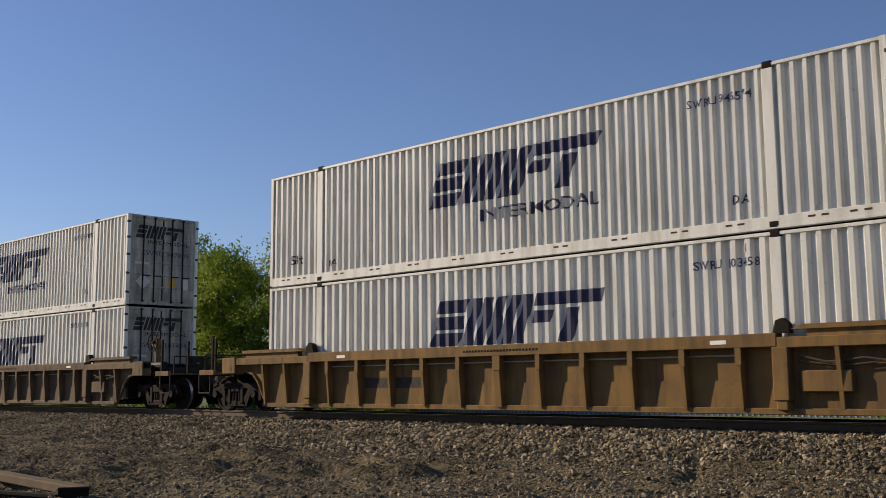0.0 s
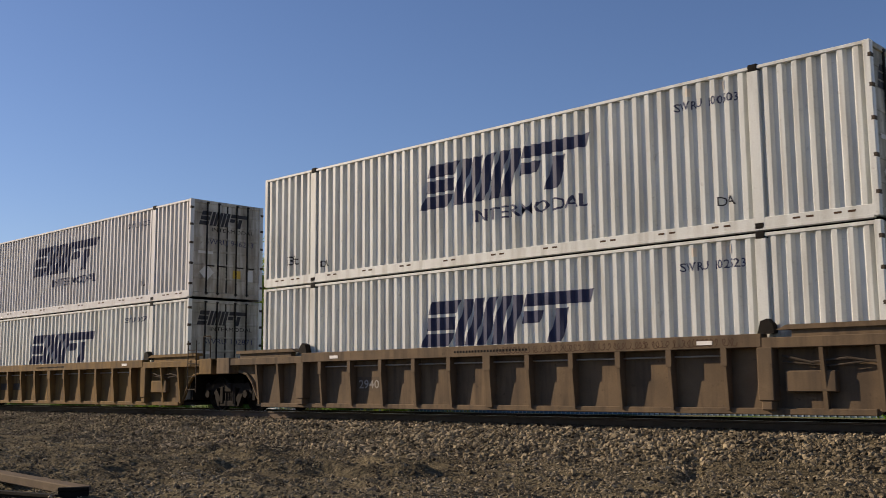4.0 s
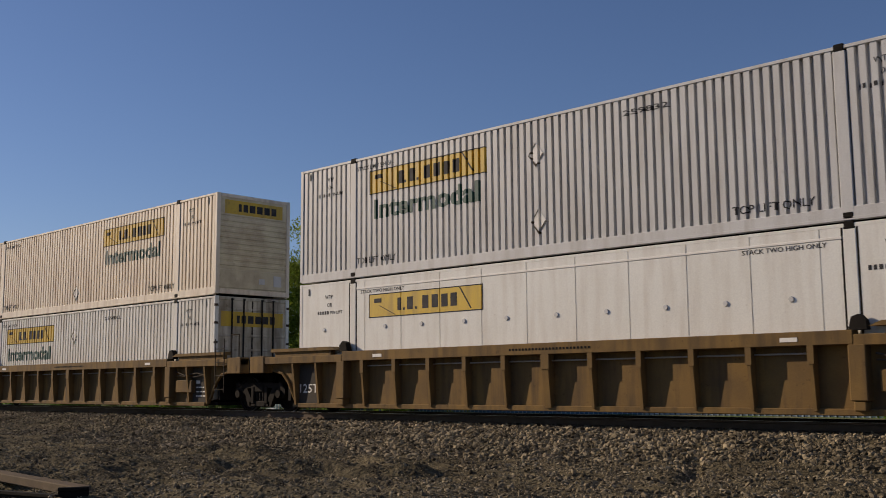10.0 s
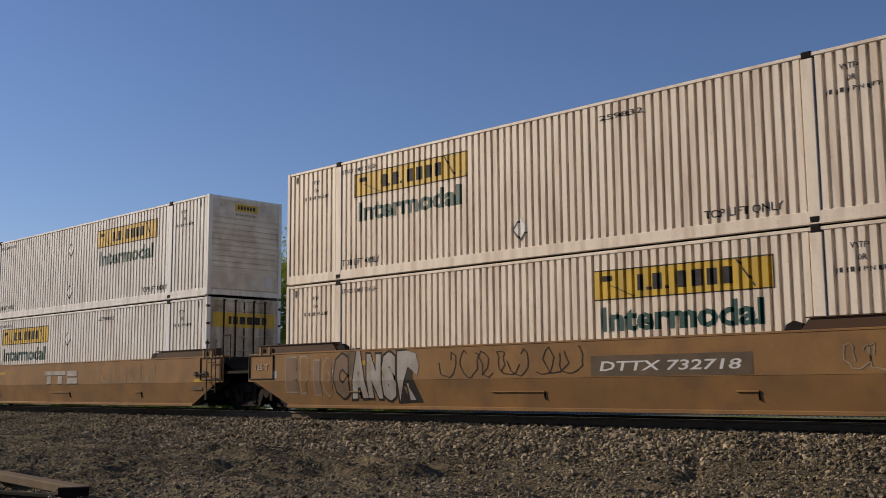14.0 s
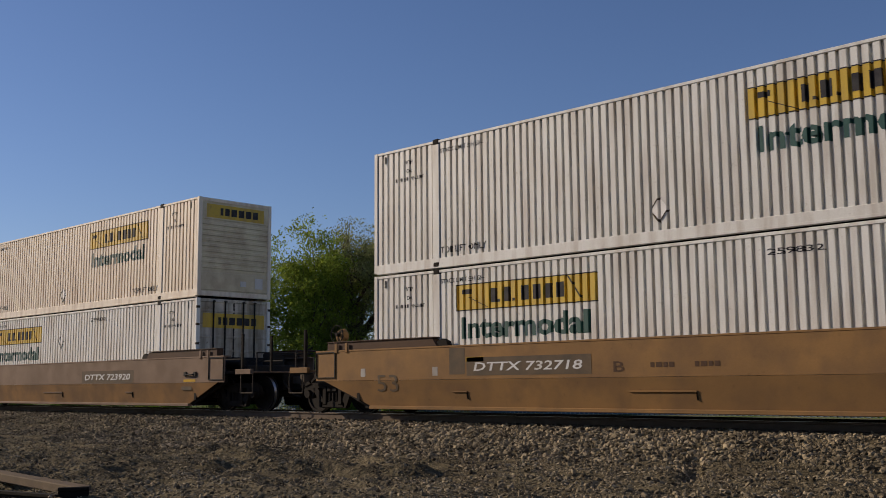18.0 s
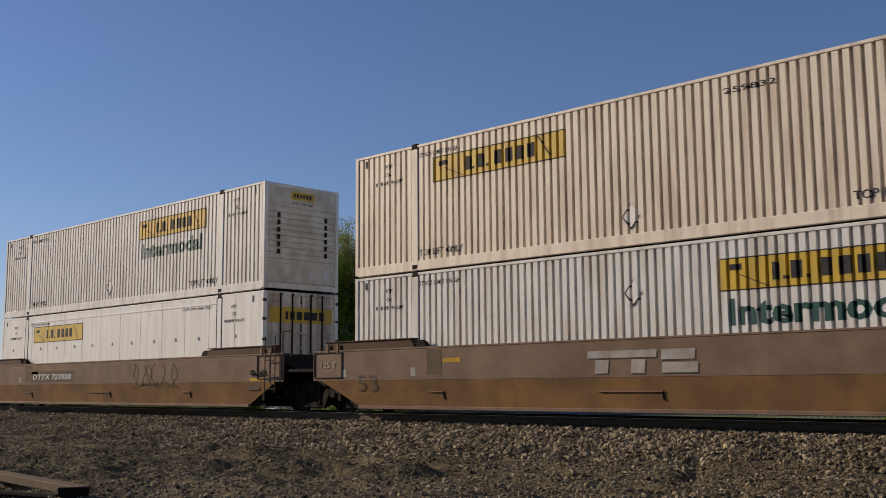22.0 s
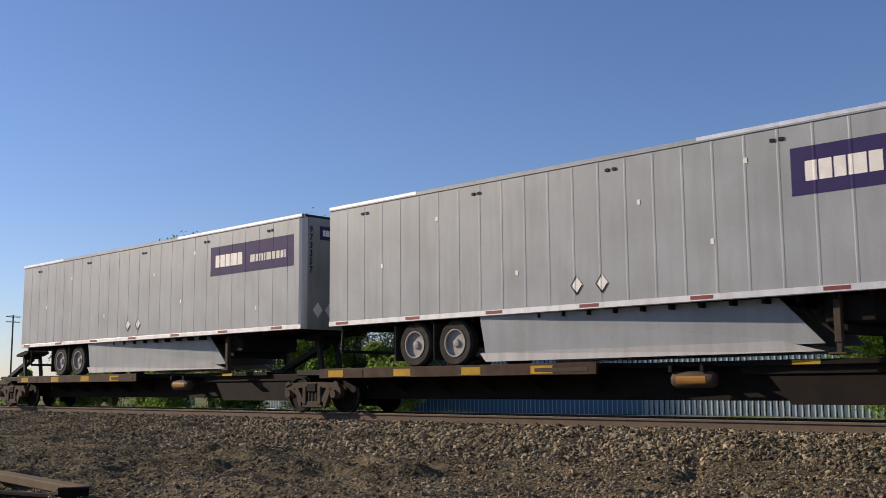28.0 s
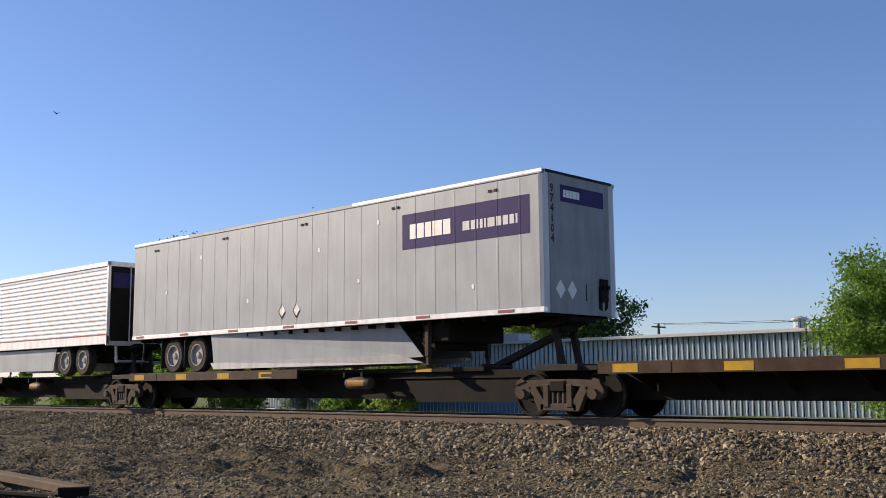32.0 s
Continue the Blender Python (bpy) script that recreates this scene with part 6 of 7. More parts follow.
for name, left, right, mat, marks in (("a0", "coupled", "joint", OCHRE, "N"), ("a1", "joint", "coupled", BROWN, "scrapes"), ("a2", "joint", "joint", BROWN, "scrapes"), ("a3", "coupled", "joint", OCHRE, "N"),
                                      ("b1", "joint", "coupled", OCHRE, "L5"), ("b2", "joint", "joint", OCHRE, "LR5"), ("b3", "coupled", "joint", OCHRE, "R5")):
    ribbed_well(S[name], left, right, mat, "stake-sided well cars", marks)
SMOOTH_LABEL = "{} smooth-sided well car with faded lettering, carrying two containers"
CARS = {}
for name, left, right, mat, tone in (("c1", "joint", "coupled", ORANGE, "dusty orange-brown"), ("c2", "joint", "joint", ORANGE, "dusty orange-brown"), ("c3", "coupled", "joint", ORANGE, "orange-brown"),
                                     ("d1", "joint", "coupled", TAN, "faded tan"), ("d2", "joint", "joint", TAN, "faded tan"), ("d3", "coupled", "joint", TAN, "dusty tan"), ("e1", "coupled", "coupled", TAN, "faded tan")):
    CARS[name] = smooth_well(S[name], left, right, mat, "smooth-sided well cars", SMOOTH_LABEL.format(tone))
car, pr = CARS["c1"]
car_number(car, pr, "DTTX 732718", 1.85, 0.9, 2.9)
tag_letters(car, [("C", -5.9, 0.5, 0.82, 0.6), ("A", -5.3, 0.48, 0.9, 0.66), ("N", -4.72, 0.5, 0.82, 0.56), ("S", -4.22, 0.46, 0.86, 0.56), ("R", -3.7, 0.44, 0.9, 0.78)], [TAN, CHALK, CHALK, CHALK, CHALK], DARK, 0.08, "fat sprayed capital with a dark outline")
tag_letters(car, [("E", -7.75, 0.62, 0.68, 0.5), ("P", -7.15, 0.6, 0.7, 0.44), ("I", -6.62, 0.56, 0.66, 0.26), ("C", -6.3, 0.55, 0.7, 0.36)], [TAN, ORANGE], FADED, 0.07, "faded sprayed capital with a pale outline")
part("scrawl", scrawl(21, -1.566, -2.2, 1.2, 0.8, 0.6, 0.02), DARK, car, "thin dark sprayed scrawl")
part("scrawl", scrawl(11, -1.566, 6.5, 7.5, 0.8, 0.5, 0.02), FADED, car, "faded sprayed scrawl")
car, pr = CARS["c2"]
three_bar_mark(car, pr, -1.3, 0.8)
part("scrawl", scrawl(5, -1.566, 2.4, 5.6, 0.75, 0.6, 0.02), FADED, car, "faded sprayed scrawl")
car, pr = CARS["c3"]
car_number(car, pr, "DTTX 732718", -4.7, 0.95, 2.8)
words(car, pr, "B", -1.2, 0.88, 0.2, 0.24, RUSTRED)
for i in range(2):
    bars(car, pr, -0.4 + 0.9 * i, 0.95, [0.08, 0.12, 0.08, 0.1], 0.09, RUSTRED)
car, pr = CARS["d1"]
car_number(car, pr, "DTTX 723920", 2.1, 0.9, 2.85)
car, pr = CARS["d2"]
three_bar_mark(car, pr, -1.15, 0.85)
car, pr = CARS["d3"]
car_number(car, pr, "DTTX 723920", -4.8, 0.95, 2.8)
part("scrawl", scrawl(9, -1.566, 1.9, 4.2, 0.62, 0.75, 0.02), DARK, car, "thin dark sprayed scrawl")
car, pr = CARS["e1"]
car_number(car, pr, "DTTX 645361", -4.9, 0.86)
three_bar_mark(car, pr, 1.85, 0.8, 2.5, 0.46, True)
part("scrawl", scrawl(14, -1.566, -3.9, -2.0, 1.12, 0.3, 0.02), FADED, car, "faded sprayed scrawl")
part("scrawl", scrawl(15, -1.566, -7.2, -6.6, 0.9, 0.35, 0.03), BRAKEYEL, car, "yellow sprayed scrawl")
for name in ("c1", "c2", "c3", "d1", "d2", "d3"):
    car, pr = CARS[name]
    if name in ("c3", "d1", "d2"):
        part("stencil_53", (("s53",), lambda: Geo().add([(-7.7 + a, -1.562 + max(0.0, 0.776 - b - 0.52) * 0.207 - 0.006, 0.52 + b) for t in letters("53", 0.4, 0.7) for a, b in t], [(3 * q, 3 * q + 1, 3 * q + 2) for q in range(len(letters("53", 0.4, 0.7)))])), NUMPATCH, car, "faded dark stencilled numerals")
    if name in ("c1", "c2", "d1", "d2"):
        words(car, flat_profile(-1.57), "125 T", -9.0, 1.08, 0.15, 0.56, CHALK)
    part("yellow_mark", (("ym", "well"), lambda: decal([rect(7.9, 8.5, 0.8, 0.87)], flat_profile(-1.56), 0, 0, 0.003)), BRAKEYEL, car, "small yellow marks")

# trucks: under every joint and near every coupled end
gap_pairs = [("a1", "a2"), ("a2", "a3"), ("b1", "b2"), ("b2", "b3"), ("c1", "c2"), ("c2", "c3"), ("d1", "d2"), ("d2", "d3")]
for p, q in gap_pairs:
    truck((S[p] + S[q] + 2 * HL) / 2)
for name, side in (("a0", -1), ("a1", 1), ("a3", -1), ("b1", 1), ("b3", -1), ("c1", 1), ("c3", -1), ("d1", 1), ("d3", -1), ("e1", 1), ("e1", -1)):
    truck(S[name] + HL + side * ENDX)
truck(S["a0"] + HL + ENDX)

# the trailers on their flat units
TRUCKS = (-304.3, -320.85, -338.2, -355.85, -373.0, -390.5)
for x in TRUCKS:
    truck(x, "dusty tan three-piece railway truck with two axles", CAST)
for a, b, lab in zip(TRUCKS, TRUCKS[1:], ("black skeletal flat car with a trailer on it", "black skeletal flat car with a trailer on it", "empty black skeletal flat car with a raised hitch", "black skeletal flat car with a trailer on it", "black skeletal flat car with a trailer on it")):
    spine_unit((a + b) / 2, lab)
trailer(-320.0, "973378")
trailer(-337.25, "973357")
trailer(-372.15, "974104", (-5.9, -4.65))
ribbed_trailer(-373.75)


# ---- land behind the track ----
def tree(name, x, y, height, spread_r, leaf, seed, density=1.0, trunk_r=0.22, low=0.25, leaf_size=0.16, label="", sparse=0.0, group="trees behind the track", airy=False):
    """Tapered trunk, forking limbs, and a crown of many small leaves round the twig ends."""
    rng = random.Random(seed)
    base = ground_height(x, y) - 0.1
    t = thing(name, label, "tree", group, at=(x, y, base))
    wood = Geo()
    tips = []
    thin = 0.9 if airy else 0.8

    def grow(p, d, r, length, level):
        steps = 3
        for i in range(steps):
            q = p + d * (length / steps)
            wood.cyl(p, q, r, r * thin, 7 if level < 2 else 4, caps=False)
            r *= thin
            p = q
            d = (d + Vector((rng.uniform(-1, 1), rng.uniform(-1, 1), rng.uniform(-0.3, 0.6))) * 0.16).normalized()
            if level >= 2 or (level == 1 and i):
                tips.append((p.copy(), length))
        if level >= 4 or length < 0.35:
            tips.append((p.copy(), length))
            return
        n = rng.choice((2, 3, 3)) if level else 7 if airy else rng.choice((4, 5))
        for k in range(n):
            a = 2 * math.pi * (k + rng.random() * 0.7) / n
            out = Vector((math.cos(a), math.sin(a), 0))
            tilt = rng.uniform(0.3, 1.25) if airy else rng.uniform(0.35, 0.85)
            nd = (d * (1 - 0.45 * tilt) + out * tilt * (spread_r / height) * 2.2).normalized()
            if nd.z < -0.1:
                nd.z = 0.05
            grow(p, nd, r * 0.72, length * rng.uniform(0.6, 0.82), level + 1)
    first = height * low
    grow(Vector((0, 0, 0)), Vector((rng.uniform(-0.08, 0.08), rng.uniform(-0.08, 0.08), 1)).normalized(), trunk_r, first, 0)
    top = max(p.z for p, _ in tips)
    wide = max(max(abs(p.x), abs(p.y)) for p, _ in tips)
    kz, kr = height / top, spread_r / wide
    wood.v = [(vx * kr if vz > 0.3 else vx, vy * kr if vz > 0.3 else vy, vz * kz) for vx, vy, vz in ((v[0], v[1], v[2]) for v in wood.v)]
    part("trunk", wood, BARK, t, "grey-brown trunk with forking limbs")
    nrng = np.random.default_rng(seed)
    pts = np.array([(p.x * kr, p.y * kr, p.z * kz) for p, _ in tips])
    n = int(14000 * density)
    pick = nrng.integers(0, len(pts), n)
    c = pts[pick] + nrng.normal(0, 1, (n, 3)) * np.array([0.26, 0.26, 0.2]) * (0.5 + 0.05 * height)
    m = 240
    q = nrng.normal(0, 1, (m, 3))
    q /= np.linalg.norm(q, axis=1)[:, None]
    q = q * (nrng.random((m, 1)) ** 0.45) * np.array([spread_r, spread_r, height * 0.47]) * nrng.uniform(0.8, 1.08, (m, 1)) + np.array([0, 0, height * 0.52])
    half = n * 9 // 20 if airy else n * 15 // 20
    c[:half] = q[nrng.integers(0, m, half)] + nrng.normal(0, 1, (half, 3)) * np.array([0.3, 0.3, 0.22]) * (0.45 + 0.06 * height)
    if sparse:
        c = c[nrng.random(n) > sparse]
        n = len(c)
    u = nrng.normal(0, 1, (n, 3))
    u /= np.linalg.norm(u, axis=1)[:, None]
    w = np.cross(u, nrng.normal(0, 1, (n, 3)))
    w /= np.linalg.norm(w, axis=1)[:, None]
    s = nrng.uniform(0.55, 1.25, (n, 1)) * leaf_size
    quad = np.stack([c - u * s, c + w * s * 0.45, c + u * s, c - w * s * 0.45], 1).reshape(-1, 3)
    me = bpy.data.meshes.new("crown")
    me.vertices.add(n * 4)
    me.vertices.foreach_set("co", quad.reshape(-1).astype(np.float32))
    me.loops.add(n * 4)
    me.loops.foreach_set("vertex_index", np.arange(n * 4, dtype=np.int32))
    me.polygons.add(n)
    me.polygons.foreach_set("loop_start", np.arange(0, n * 4, 4, dtype=np.int32))
    me.update(calc_edges=True)
    me.materials.append(leaf)
    cr = part("crown", me, leaf, t, "loose crown of small leaves")
    cr["kind"] = "stuff"
    return t


GREEN_TREE = "full green broadleaf tree behind the railway track"
OLIVE_TREE = "tall spring tree with thin olive leaves and bare twigs"
YELLOW_TREE = "yellow-green broadleaf tree behind the railway track"
for x, y, h, r, leaf, seed, dens, size, gaps, lab in (
        (-75, 22, 6.6, 3.4, LEAF_A, 21, 1.4, 0.13, 0, GREEN_TREE), (-69, 20, 9.6, 3.8, LEAF_A, 1, 2.0, 0.13, 0, GREEN_TREE), (-64, 20, 10.6, 3.8, LEAF_A, 2, 2.2, 0.13, 0, GREEN_TREE),
        (-58, 21, 11.6, 3.8, LEAF_A, 3, 2.2, 0.125, 0, GREEN_TREE), (-53, 19, 9.8, 3.6, LEAF_B, 4, 2.3, 0.1, 0, YELLOW_TREE), (-48.5, 21, 11.6, 3.6, LEAF_B, 5, 2.3, 0.1, 0.1, YELLOW_TREE),
        (-45, 19, 8.0, 3.2, LEAF_B, 22, 1.6, 0.12, 0.1, YELLOW_TREE), (-42.5, 20, 10.8, 3.6, LEAF_C, 6, 3.4, 0.085, 0.3, OLIVE_TREE), (-38, 20, 10.4, 3.6, LEAF_C, 7, 3.4, 0.085, 0.3, OLIVE_TREE),
        (-33.4, 21, 10.2, 4.6, LEAF_C, 8, 5.0, 0.08, 0.2, OLIVE_TREE), (-29.8, 20, 6.2, 2.6, LEAF_E, 23, 2.0, 0.1, 0.1, GREEN_TREE)):
    if x > -35:         # these stand behind the building
        x, y, h, r, size = x * 1.147 * 1.549 + 0.9, 49.0, 1.8 + (h - 1.6) * 1.147 * 1.549, r * 1.62, size * 1.5
    elif x > -47.5:     # these stand close to the building's wall
        x, y, h, r = x * 1.147, 25.4, 1.6 + (h - 1.6) * 1.147, r * 1.1
    tree("broadleaf_tree", x, y, h, r, leaf, seed, dens, low=0.13, leaf_size=size, label=lab, sparse=gaps, airy=lab == OLIVE_TREE)
tree("broadleaf_tree", -54.0, 50, 10.6, 5.5, LEAF_D, 9, 0.9, low=0.15, label="dark green tree standing behind the steel building")
tree("broadleaf_tree", -47.5, 50, 9.0, 3.2, LEAF_D, 24, 0.7, low=0.15, label="dark green tree standing behind the steel building")
tree("broadleaf_tree", -10.9, 13, 5.5, 2.45, LEAF_F, 10, 3.6, trunk_r=0.1, low=0.12, leaf_size=0.065, label="young bright green tree in front of the steel building")
for i in range(9):
    tree("shrub", -80 + 5.6 * i + (i % 3), 13 + (i * 37 % 5), 2.2 + 0.5 * (i % 3), 1.5, LEAF_F if i % 2 else LEAF_E, 40 + i, 0.3, trunk_r=0.05, low=0.08, leaf_size=0.14, label="leafy green shrub in rough grass behind the track", group="shrubs behind the track")


# the long steel building
def building():
    b = thing("steel_building", "long low steel building with white ribbed walls and grey roof", "building")
    y, x0, x1, z0, z1 = 28.0, -62.0, 30.0, -1.05, 3.04
    pts = []
    x = x0
    while x < x1:
        pts += [(x, y), (x + 0.2, y), (x + 0.21, y - 0.1), (x + 0.26, y - 0.1), (x + 0.264, y)]
        x += 0.305
    split = -29.5
    part("wall", sheet(pts, z0, z1), STEELWALL, b, "white ribbed steel wall")
    # Dark strips stand in for the shade on each rib's flank away from sun.
    rib_shades = Geo()
    for i in range(len(pts) // 5):
        rib_shades.box(pts[5 * i + 4][0] - 0.004, pts[5 * i + 4][0] + 0.035, y - 0.012, y + 0.01, z0, z1 - 0.1)
    ws = part("wall_seam", rib_shades, DARK, b, "dark strip painting the shade beside each rib")
    ws["kind"] = "stuff"
    # Blue base strip; its dark tone also stands in for tree shade.
    part("wall_base", Geo().box(x0, split, y - 0.09, y - 0.05, z0, z0 + 1.1), BLUEWALL, b, "blue wall base, partly standing in for tree shade")
    part("back_wall", Geo().box(x0, x1, y + 17.8, y + 18, z0, z1), STEELWALL, b)
    part("end_wall", Geo().prism([(y, z0), (y + 18, z0), (y + 18, z1), (y + 9, z1 + 0.5), (y, z1)], "x", x0, x0 + 0.1), BLUEWALL, b)
    part("end_wall", Geo().prism([(y, z0), (y + 18, z0), (y + 18, z1), (y + 9, z1 + 0.5), (y, z1)], "x", x1 - 0.1, x1), STEELWALL, b)
    part("roof", Geo().prism([(y - 0.3, z1), (y + 9, z1 + 0.5), (y + 18.3, z1), (y + 18.3, z1 + 0.08), (y + 9, z1 + 0.58), (y - 0.3, z1 + 0.08)], "x", x0 - 0.2, x1 + 0.2), ROOFGREY, b, "grey metal roof")
    part("gutter", Geo().box(x0 - 0.2, x1 + 0.2, y - 0.42, y - 0.28, z1 - 0.1, z1 + 0.06, 0.02), ROOFGREY, b, "grey gutter along the eaves")
    v = part("roof_vent", Geo().cyl((-21.75, y + 2.0, z1 + 0.1), (-21.75, y + 2.0, z1 + 0.6), 0.3, n=14).lathe([(z1 + 0.6, 0.42), (z1 + 0.66, 0.42), (z1 + 0.78, 0.1)], (-21.75, y + 2.0, 0), "z", 14), ROOFGREY, b, "round roof vent with a cap")
    part("aerial", Geo().tube([(-21.5, y + 1.5, z1 + 0.1), (-21.5, y + 1.5, z1 + 0.55)], 0.02).tube([(-22.6, y + 1.5, z1 + 0.5), (-20.8, y + 1.5, z1 + 0.5)], 0.012).tube([(-22.2, y + 1.2, z1 + 0.5), (-22.2, y + 1.8, z1 + 0.5)], 0.01).tube([(-21.9, y + 1.2, z1 + 0.5), (-21.9, y + 1.8, z1 + 0.5)], 0.01), GRIME, b, "roof aerial")
    part("roof_unit", Geo().box(-41.2, -38.0, y + 0.4, y + 1.6, z1 + 0.1, z1 + 0.55, 0.03).box(-40.6, -40.2, y + 0.38, y + 0.42, z1 + 0.2, z1 + 0.45), ROOFGREY, b, "pale flat roof unit")


building()


def utility_pole(x, y, h, label, arms=1):
    p = thing("utility_pole", label, "utility pole", "utility poles", at=(x, y, ground_height(x, y) - 0.2))
    part("pole", Geo().cyl((0, 0, 0), (0, 0, h), 0.15, 0.11, 10), TIMBER, p, smooth=True)
    for k in range(arms):
        a = part("crossarm", Geo().box(-0.06, 0.06, -1.1, 1.1, h - 0.35 - 0.8 * k, h - 0.22 - 0.8 * k, 0.01), TIMBER, p)
        for yy in (-0.95, -0.4, 0.4, 0.95):
            part("insulator", Geo().cyl((0, yy, h - 0.22 - 0.8 * k), (0, yy, h - 0.08 - 0.8 * k), 0.04, 0.03, 8), GALV, a)
    return p


utility_pole(-49.5, 62, 7.1, "wooden utility pole with one crossarm beyond the building")
utility_pole(-160, 52, 13.2, "tall wooden utility pole far along the line", 2)
utility_pole(-5.0, 75, 8.5, "wooden utility pole beyond the building")


def wires():
    for i, (a, b, sag) in enumerate((((-49.5, 61.2, 5.9), (-5.0, 74.2, 7.0), 0.5), ((-49.5, 62.8, 5.9), (-5.0, 75.8, 7.0), 0.6), ((-160, 51.2, 12.0), (-100, 60, 9.5), 0.8))):
        pts = []
        for k in range(13):
            s = k / 12
            pts.append((a[0] + (b[0] - a[0]) * s, a[1] + (b[1] - a[1]) * s, a[2] + (b[2] - a[2]) * s - sag * 4 * s * (1 - s)))
        me = Geo().tube(pts, 0.022, 4).mesh("overhead_wire")
        me.materials.append(DARK)
        tagged(new("overhead_wire", me), "thin dark overhead wire between utility poles", "wire", "overhead wires")


wires()


def grass():
    """Rough grass and weeds beyond the far shoulder of the track."""
    rng = np.random.default_rng(8)
    n = 26000
    x = rng.uniform(-95, -24, n)
    y = rng.uniform(3.4, 19, n)
    z = np.array([ground_height(a, b) for a, b in zip(x, y)])
    clump = np.array([noise.noise(Vector((a * 0.25, b * 0.25, 4.0))) for a, b in zip(x, y)])
    h = rng.uniform(0.12, 0.4, n) * (1 + 1.3 * np.clip(clump, 0, 1))
    a = rng.uniform(0, 6.28, n)
    dx, dy = np.cos(a) * 0.07, np.sin(a) * 0.07
    lean = rng.normal(0, 0.1, (n, 2))
    base = np.stack([x, y, z - 0.03], 1)
    tri = np.stack([base + np.stack([dx, dy, 0 * x], 1), base - np.stack([dx, dy, 0 * x], 1), base + np.stack([lean[:, 0], lean[:, 1], h], 1)], 1)
    me = bpy.data.meshes.new("rough_grass")
    me.vertices.add(n * 3)
    me.vertices.foreach_set("co", tri.reshape(-1).astype(np.float32))
    me.loops.add(n * 3)
    me.loops.foreach_set("vertex_index", np.arange(n * 3, dtype=np.int32))
    me.polygons.add(n)
    me.polygons.foreach_set("loop_start", np.arange(0, n * 3, 3, dtype=np.int32))
    me.update(calc_edges=True)
    me.materials.append(GRASSMAT)
    tagged(new("rough_grass", me), "rough green grass and weeds beyond the track", "grass", kind="stuff")


grass()


# a parked car and a pale heap glimpsed under the train
def parked_car(x, y):
    c = thing("parked_car", "silver parked saloon car on the grass beyond the track", "car", at=(x, y, ground_height(x, y)))
    c.rotation_euler = (0, 0, radians(12))
    body = [(-2.2, 0.3), (-2.15, 0.75), (-1.3, 0.85), (-0.75, 1.3), (0.65, 1.34), (1.25, 0.92), (2.1, 0.78), (2.2, 0.35)]
    part("body", Geo().prism(body, "y", -0.82, 0.82), ALUM, c, "dull silver car body")
    part("side_window", Geo().prism([(-1.05, 0.9), (-0.68, 1.24), (0.58, 1.27), (1.0, 0.92)], "y", -0.826, 0.826), DARK, c, "dark side glass")
    for sx in (-1.35, 1.4):
        for sy in (-1, 1):
            w = part("wheel", (("car_wheel", sy), lambda sy=sy: Geo().lathe([(sy * 0.66, 0.28), (sy * 0.68, 0.32), (sy * 0.83, 0.32), (sy * 0.86, 0.28)], (0, 0, 0), "y", 18)), RUBBER, c, at=(sx, 0, 0.32))
            part("hub_cap", (("car_hub", sy), lambda sy=sy: Geo().lathe([(sy * 0.84, 0.2), (sy * 0.87, 0.18), (sy * 0.88, 0.05)], (0, 0, 0), "y", 14)), GALV, w)
    for sy in (-0.6, 0.6):
        part("headlight", Geo().box(2.1, 2.2, sy - 0.16, sy + 0.16, 0.58, 0.74, 0.02), PALE, c, "clear headlight")
        part("tail_light", Geo().box(-2.2, -2.13, sy - 0.16, sy + 0.16, 0.58, 0.74, 0.02), REDMARK, c, "red tail light")


parked_car(-61.5, 19.5)


def rubble_heap(x, y, n, seed):
    h = thing("rubble_heap", "pale heap of broken concrete lying beyond the track", "rubble", "rubble heaps", at=(x, y, ground_height(x, y)))
    rng = random.Random(seed)
    for k in range(n):
        a, b, c = rng.uniform(0.12, 0.35), rng.uniform(0.1, 0.25), rng.uniform(0.08, 0.2)
        o = part("slab", Geo().box(-a, a, -b, b, 0, 2 * c, 0.03), PALE, h)
        o.location = (rng.uniform(-1.2, 1.2), rng.uniform(-0.5, 0.5), rng.uniform(0, 0.3))
        o.rotation_euler = (rng.uniform(-0.5, 0.5), rng.uniform(-0.5, 0.5), rng.uniform(0, 3))


rubble_heap(-33.6, 7.5, 14, 2)
rubble_heap(-45.0, 7.0, 8, 3)


# old timber and scrap on the dirt
def old_timber():
    t = thing("old_plank", "weathered notched timber lying on the dirt", "timber", at=(-13.35, -11.7, ground_height(-13.35, -11.7) + 0.1))
    part("beam", Geo().box(-1.9, 2.0, -0.1, 0.1, -0.03, 0.08, 0.012), TIMBER, t)
    t.rotation_euler = (0, radians(1), radians(-1.5))
    for x, y, r, a, lab in ((-11.5, -12.4, 0.6, 12, "dark rusty scrap rail on the dirt"), (-10.9, -12.1, 0.16, 60, "short rusty rail offcut on the dirt")):
        s = thing("scrap_rail", lab, "scrap metal", "scrap pieces", at=(x, y, ground_height(x, y) + 0.12))
        part("rail", Geo().prism(rail_profile(0), "x", -r, r), GRIME, s)
        s.rotation_euler = (0, 0, radians(a))
    st = thing("flat_stone", "single flat brown stone on the dirt", "stone", at=(-17.25, -5.4, ground_height(-17.25, -5.4)))
    part("rock", Geo().lathe([(-0.05, 0.16), (0.03, 0.2), (0.09, 0.15), (0.11, 0.05)], (0, 0, 0), "z", 9), STONE, st)
    st.scale = (1.3, 0.8, 0.9)


old_timber()


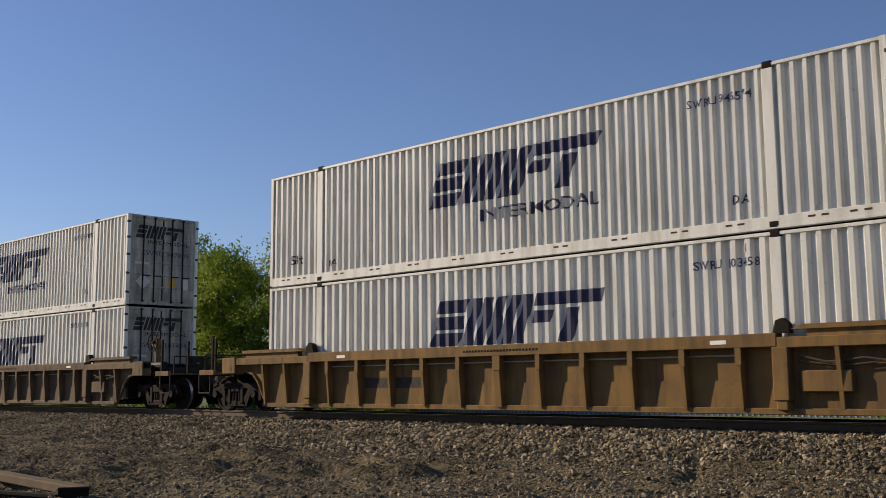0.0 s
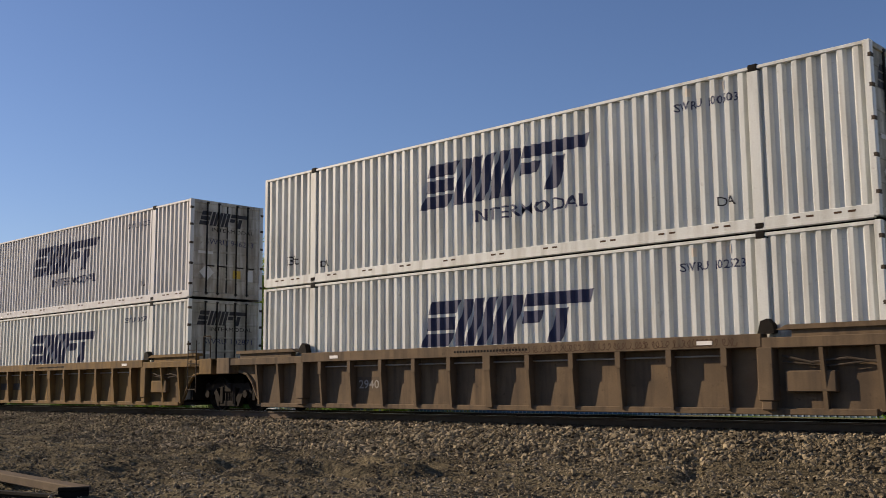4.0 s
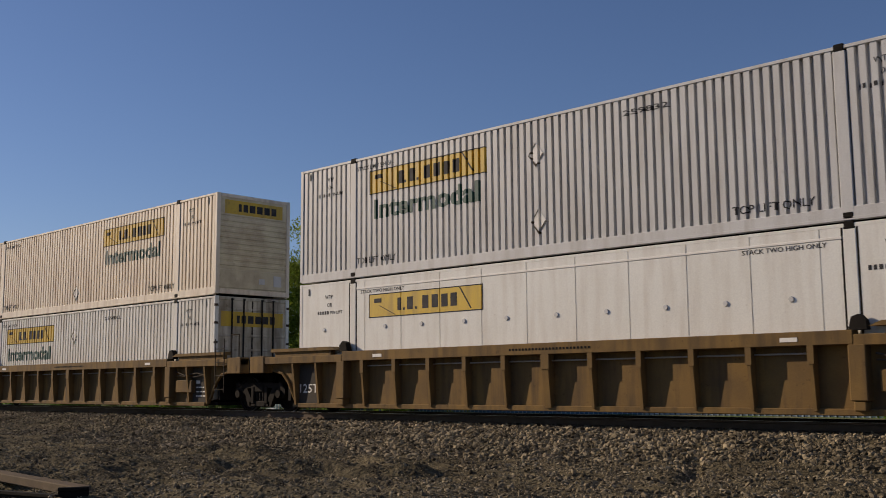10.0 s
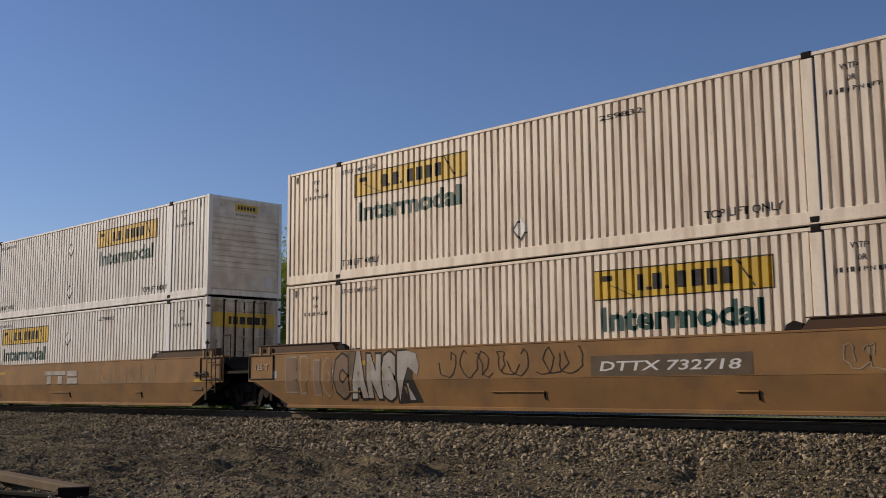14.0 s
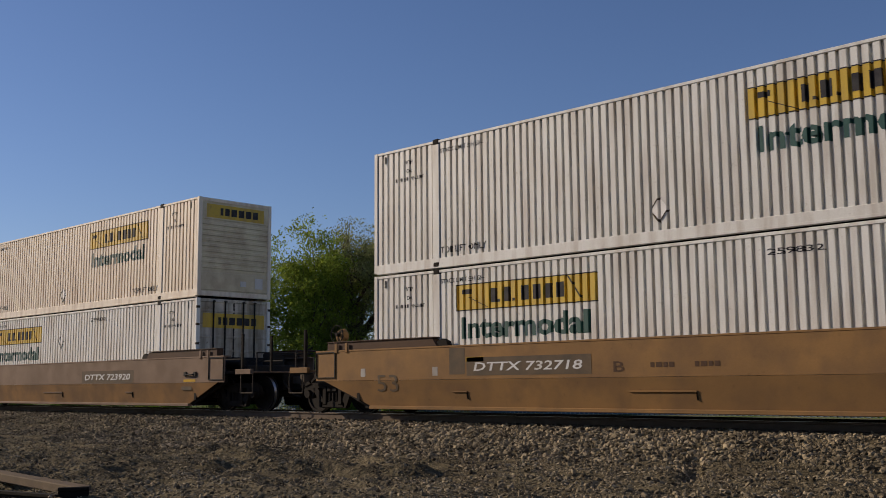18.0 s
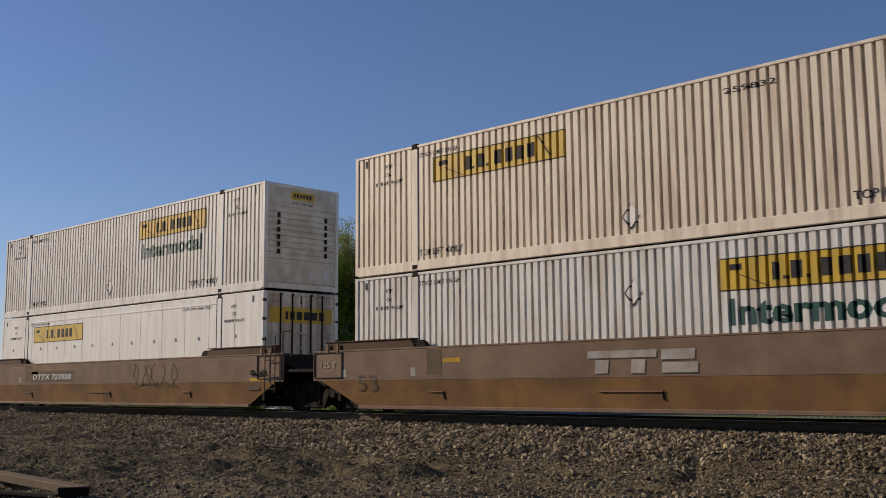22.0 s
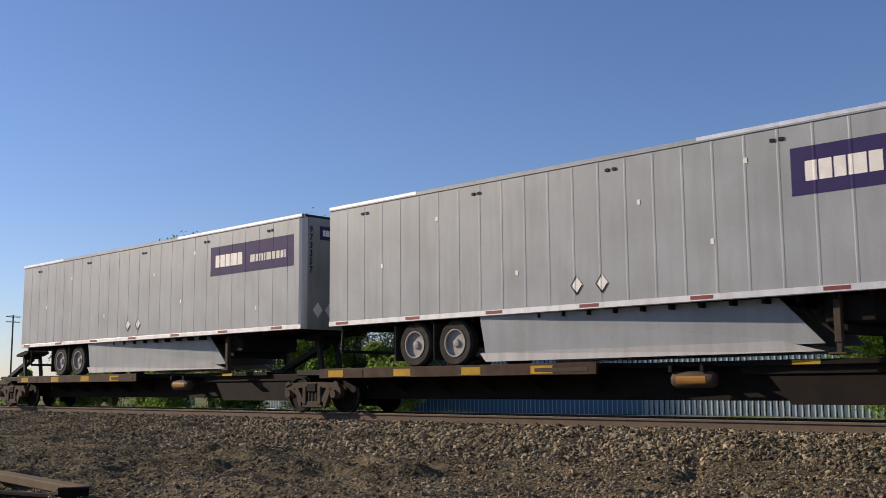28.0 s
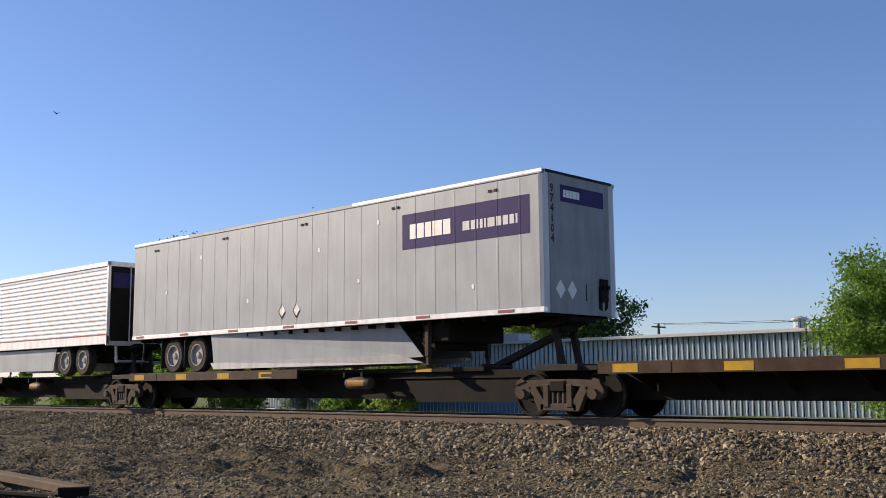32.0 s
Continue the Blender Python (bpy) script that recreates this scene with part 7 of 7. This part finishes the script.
def bird():
    b = thing("bird", "small dark bird flying across the sky", "bird")
    part("body", Geo().lathe([(-0.07, 0.004), (-0.04, 0.016), (0.01, 0.023), (0.04, 0.017), (0.057, 0.015), (0.075, 0.003)], (0, 0, 0), "x", 10), DARK, b, smooth=True)
    part("tail", Geo().prism([(-0.06, -0.007), (-0.115, -0.02), (-0.115, 0.02), (-0.06, 0.007)], "z", -0.003, 0.003), DARK, b)
    wings = []
    for s in (-1, 1):
        wings.append(part("wing", Geo().prism([(0.03, s * 0.01), (0.02, s * 0.1), (-0.02, s * 0.16), (-0.027, s * 0.09), (-0.033, s * 0.013)], "z", -0.003, 0.003), DARK, b, "spread dark wing"))
    return b, wings


BIRD, WINGS = bird()


# ---- what moves ----
def train_travel(t):
    """Metres that the train has rolled by the time t."""
    return 10.815 * t - 0.00416 * t * t + 0.000043 * t ** 3


def roll_wheels():
    """Turn the axles of the trucks while their part of the train rolls by."""
    turn = lambda t: math.degrees(train_travel(t) / WHEEL_R)
    first = {}
    for w, k in WHEELSETS:
        w.rotation_mode = "QUATERNION"
        if k not in first:
            walk(w, [(i / FPS, pose(k, 0, WHEEL_R, 0, turn(i / FPS), 0)) for i in range(0, 32 * FPS + 1)])
            first[k] = w.animation_data
        else:
            keys = w.animation_data_create()
            keys.action, keys.action_slot = first[k].action, first[k].action_slot


def motions():
    times = [0, 4, 8, 12, 16, 20, 24, 28, 32]
    for ob, x, y, z in TRAIN:
        walk(ob, [(t, pose(x + train_travel(t), y, z)) for t in times])
    flight = [(0, 411.0, 9.0), (30, 1.04, 5.49), (30.6, -7.16, 5.79), (30.9, -11.26, 6.59), (31, -12.83, 6.87), (31.3, -18.38, 8.11), (31.6, -24.82, 9.5), (31.9, -32.41, 10.38), (32, -35.31, 10.58)]
    walk(BIRD, [(t, pose(x, -1, z, 0, 0, 180)) for t, x, z in flight])
    beats = [0.0] + [30.4 + 0.1 * k for k in range(17)]
    for wing, side in zip(WINGS, (-1, 1)):
        walk(wing, [(t, pose(0, 0, 0, side * (30 if i % 2 else -20))) for i, t in enumerate(beats)])
    roll_wheels()


motions()
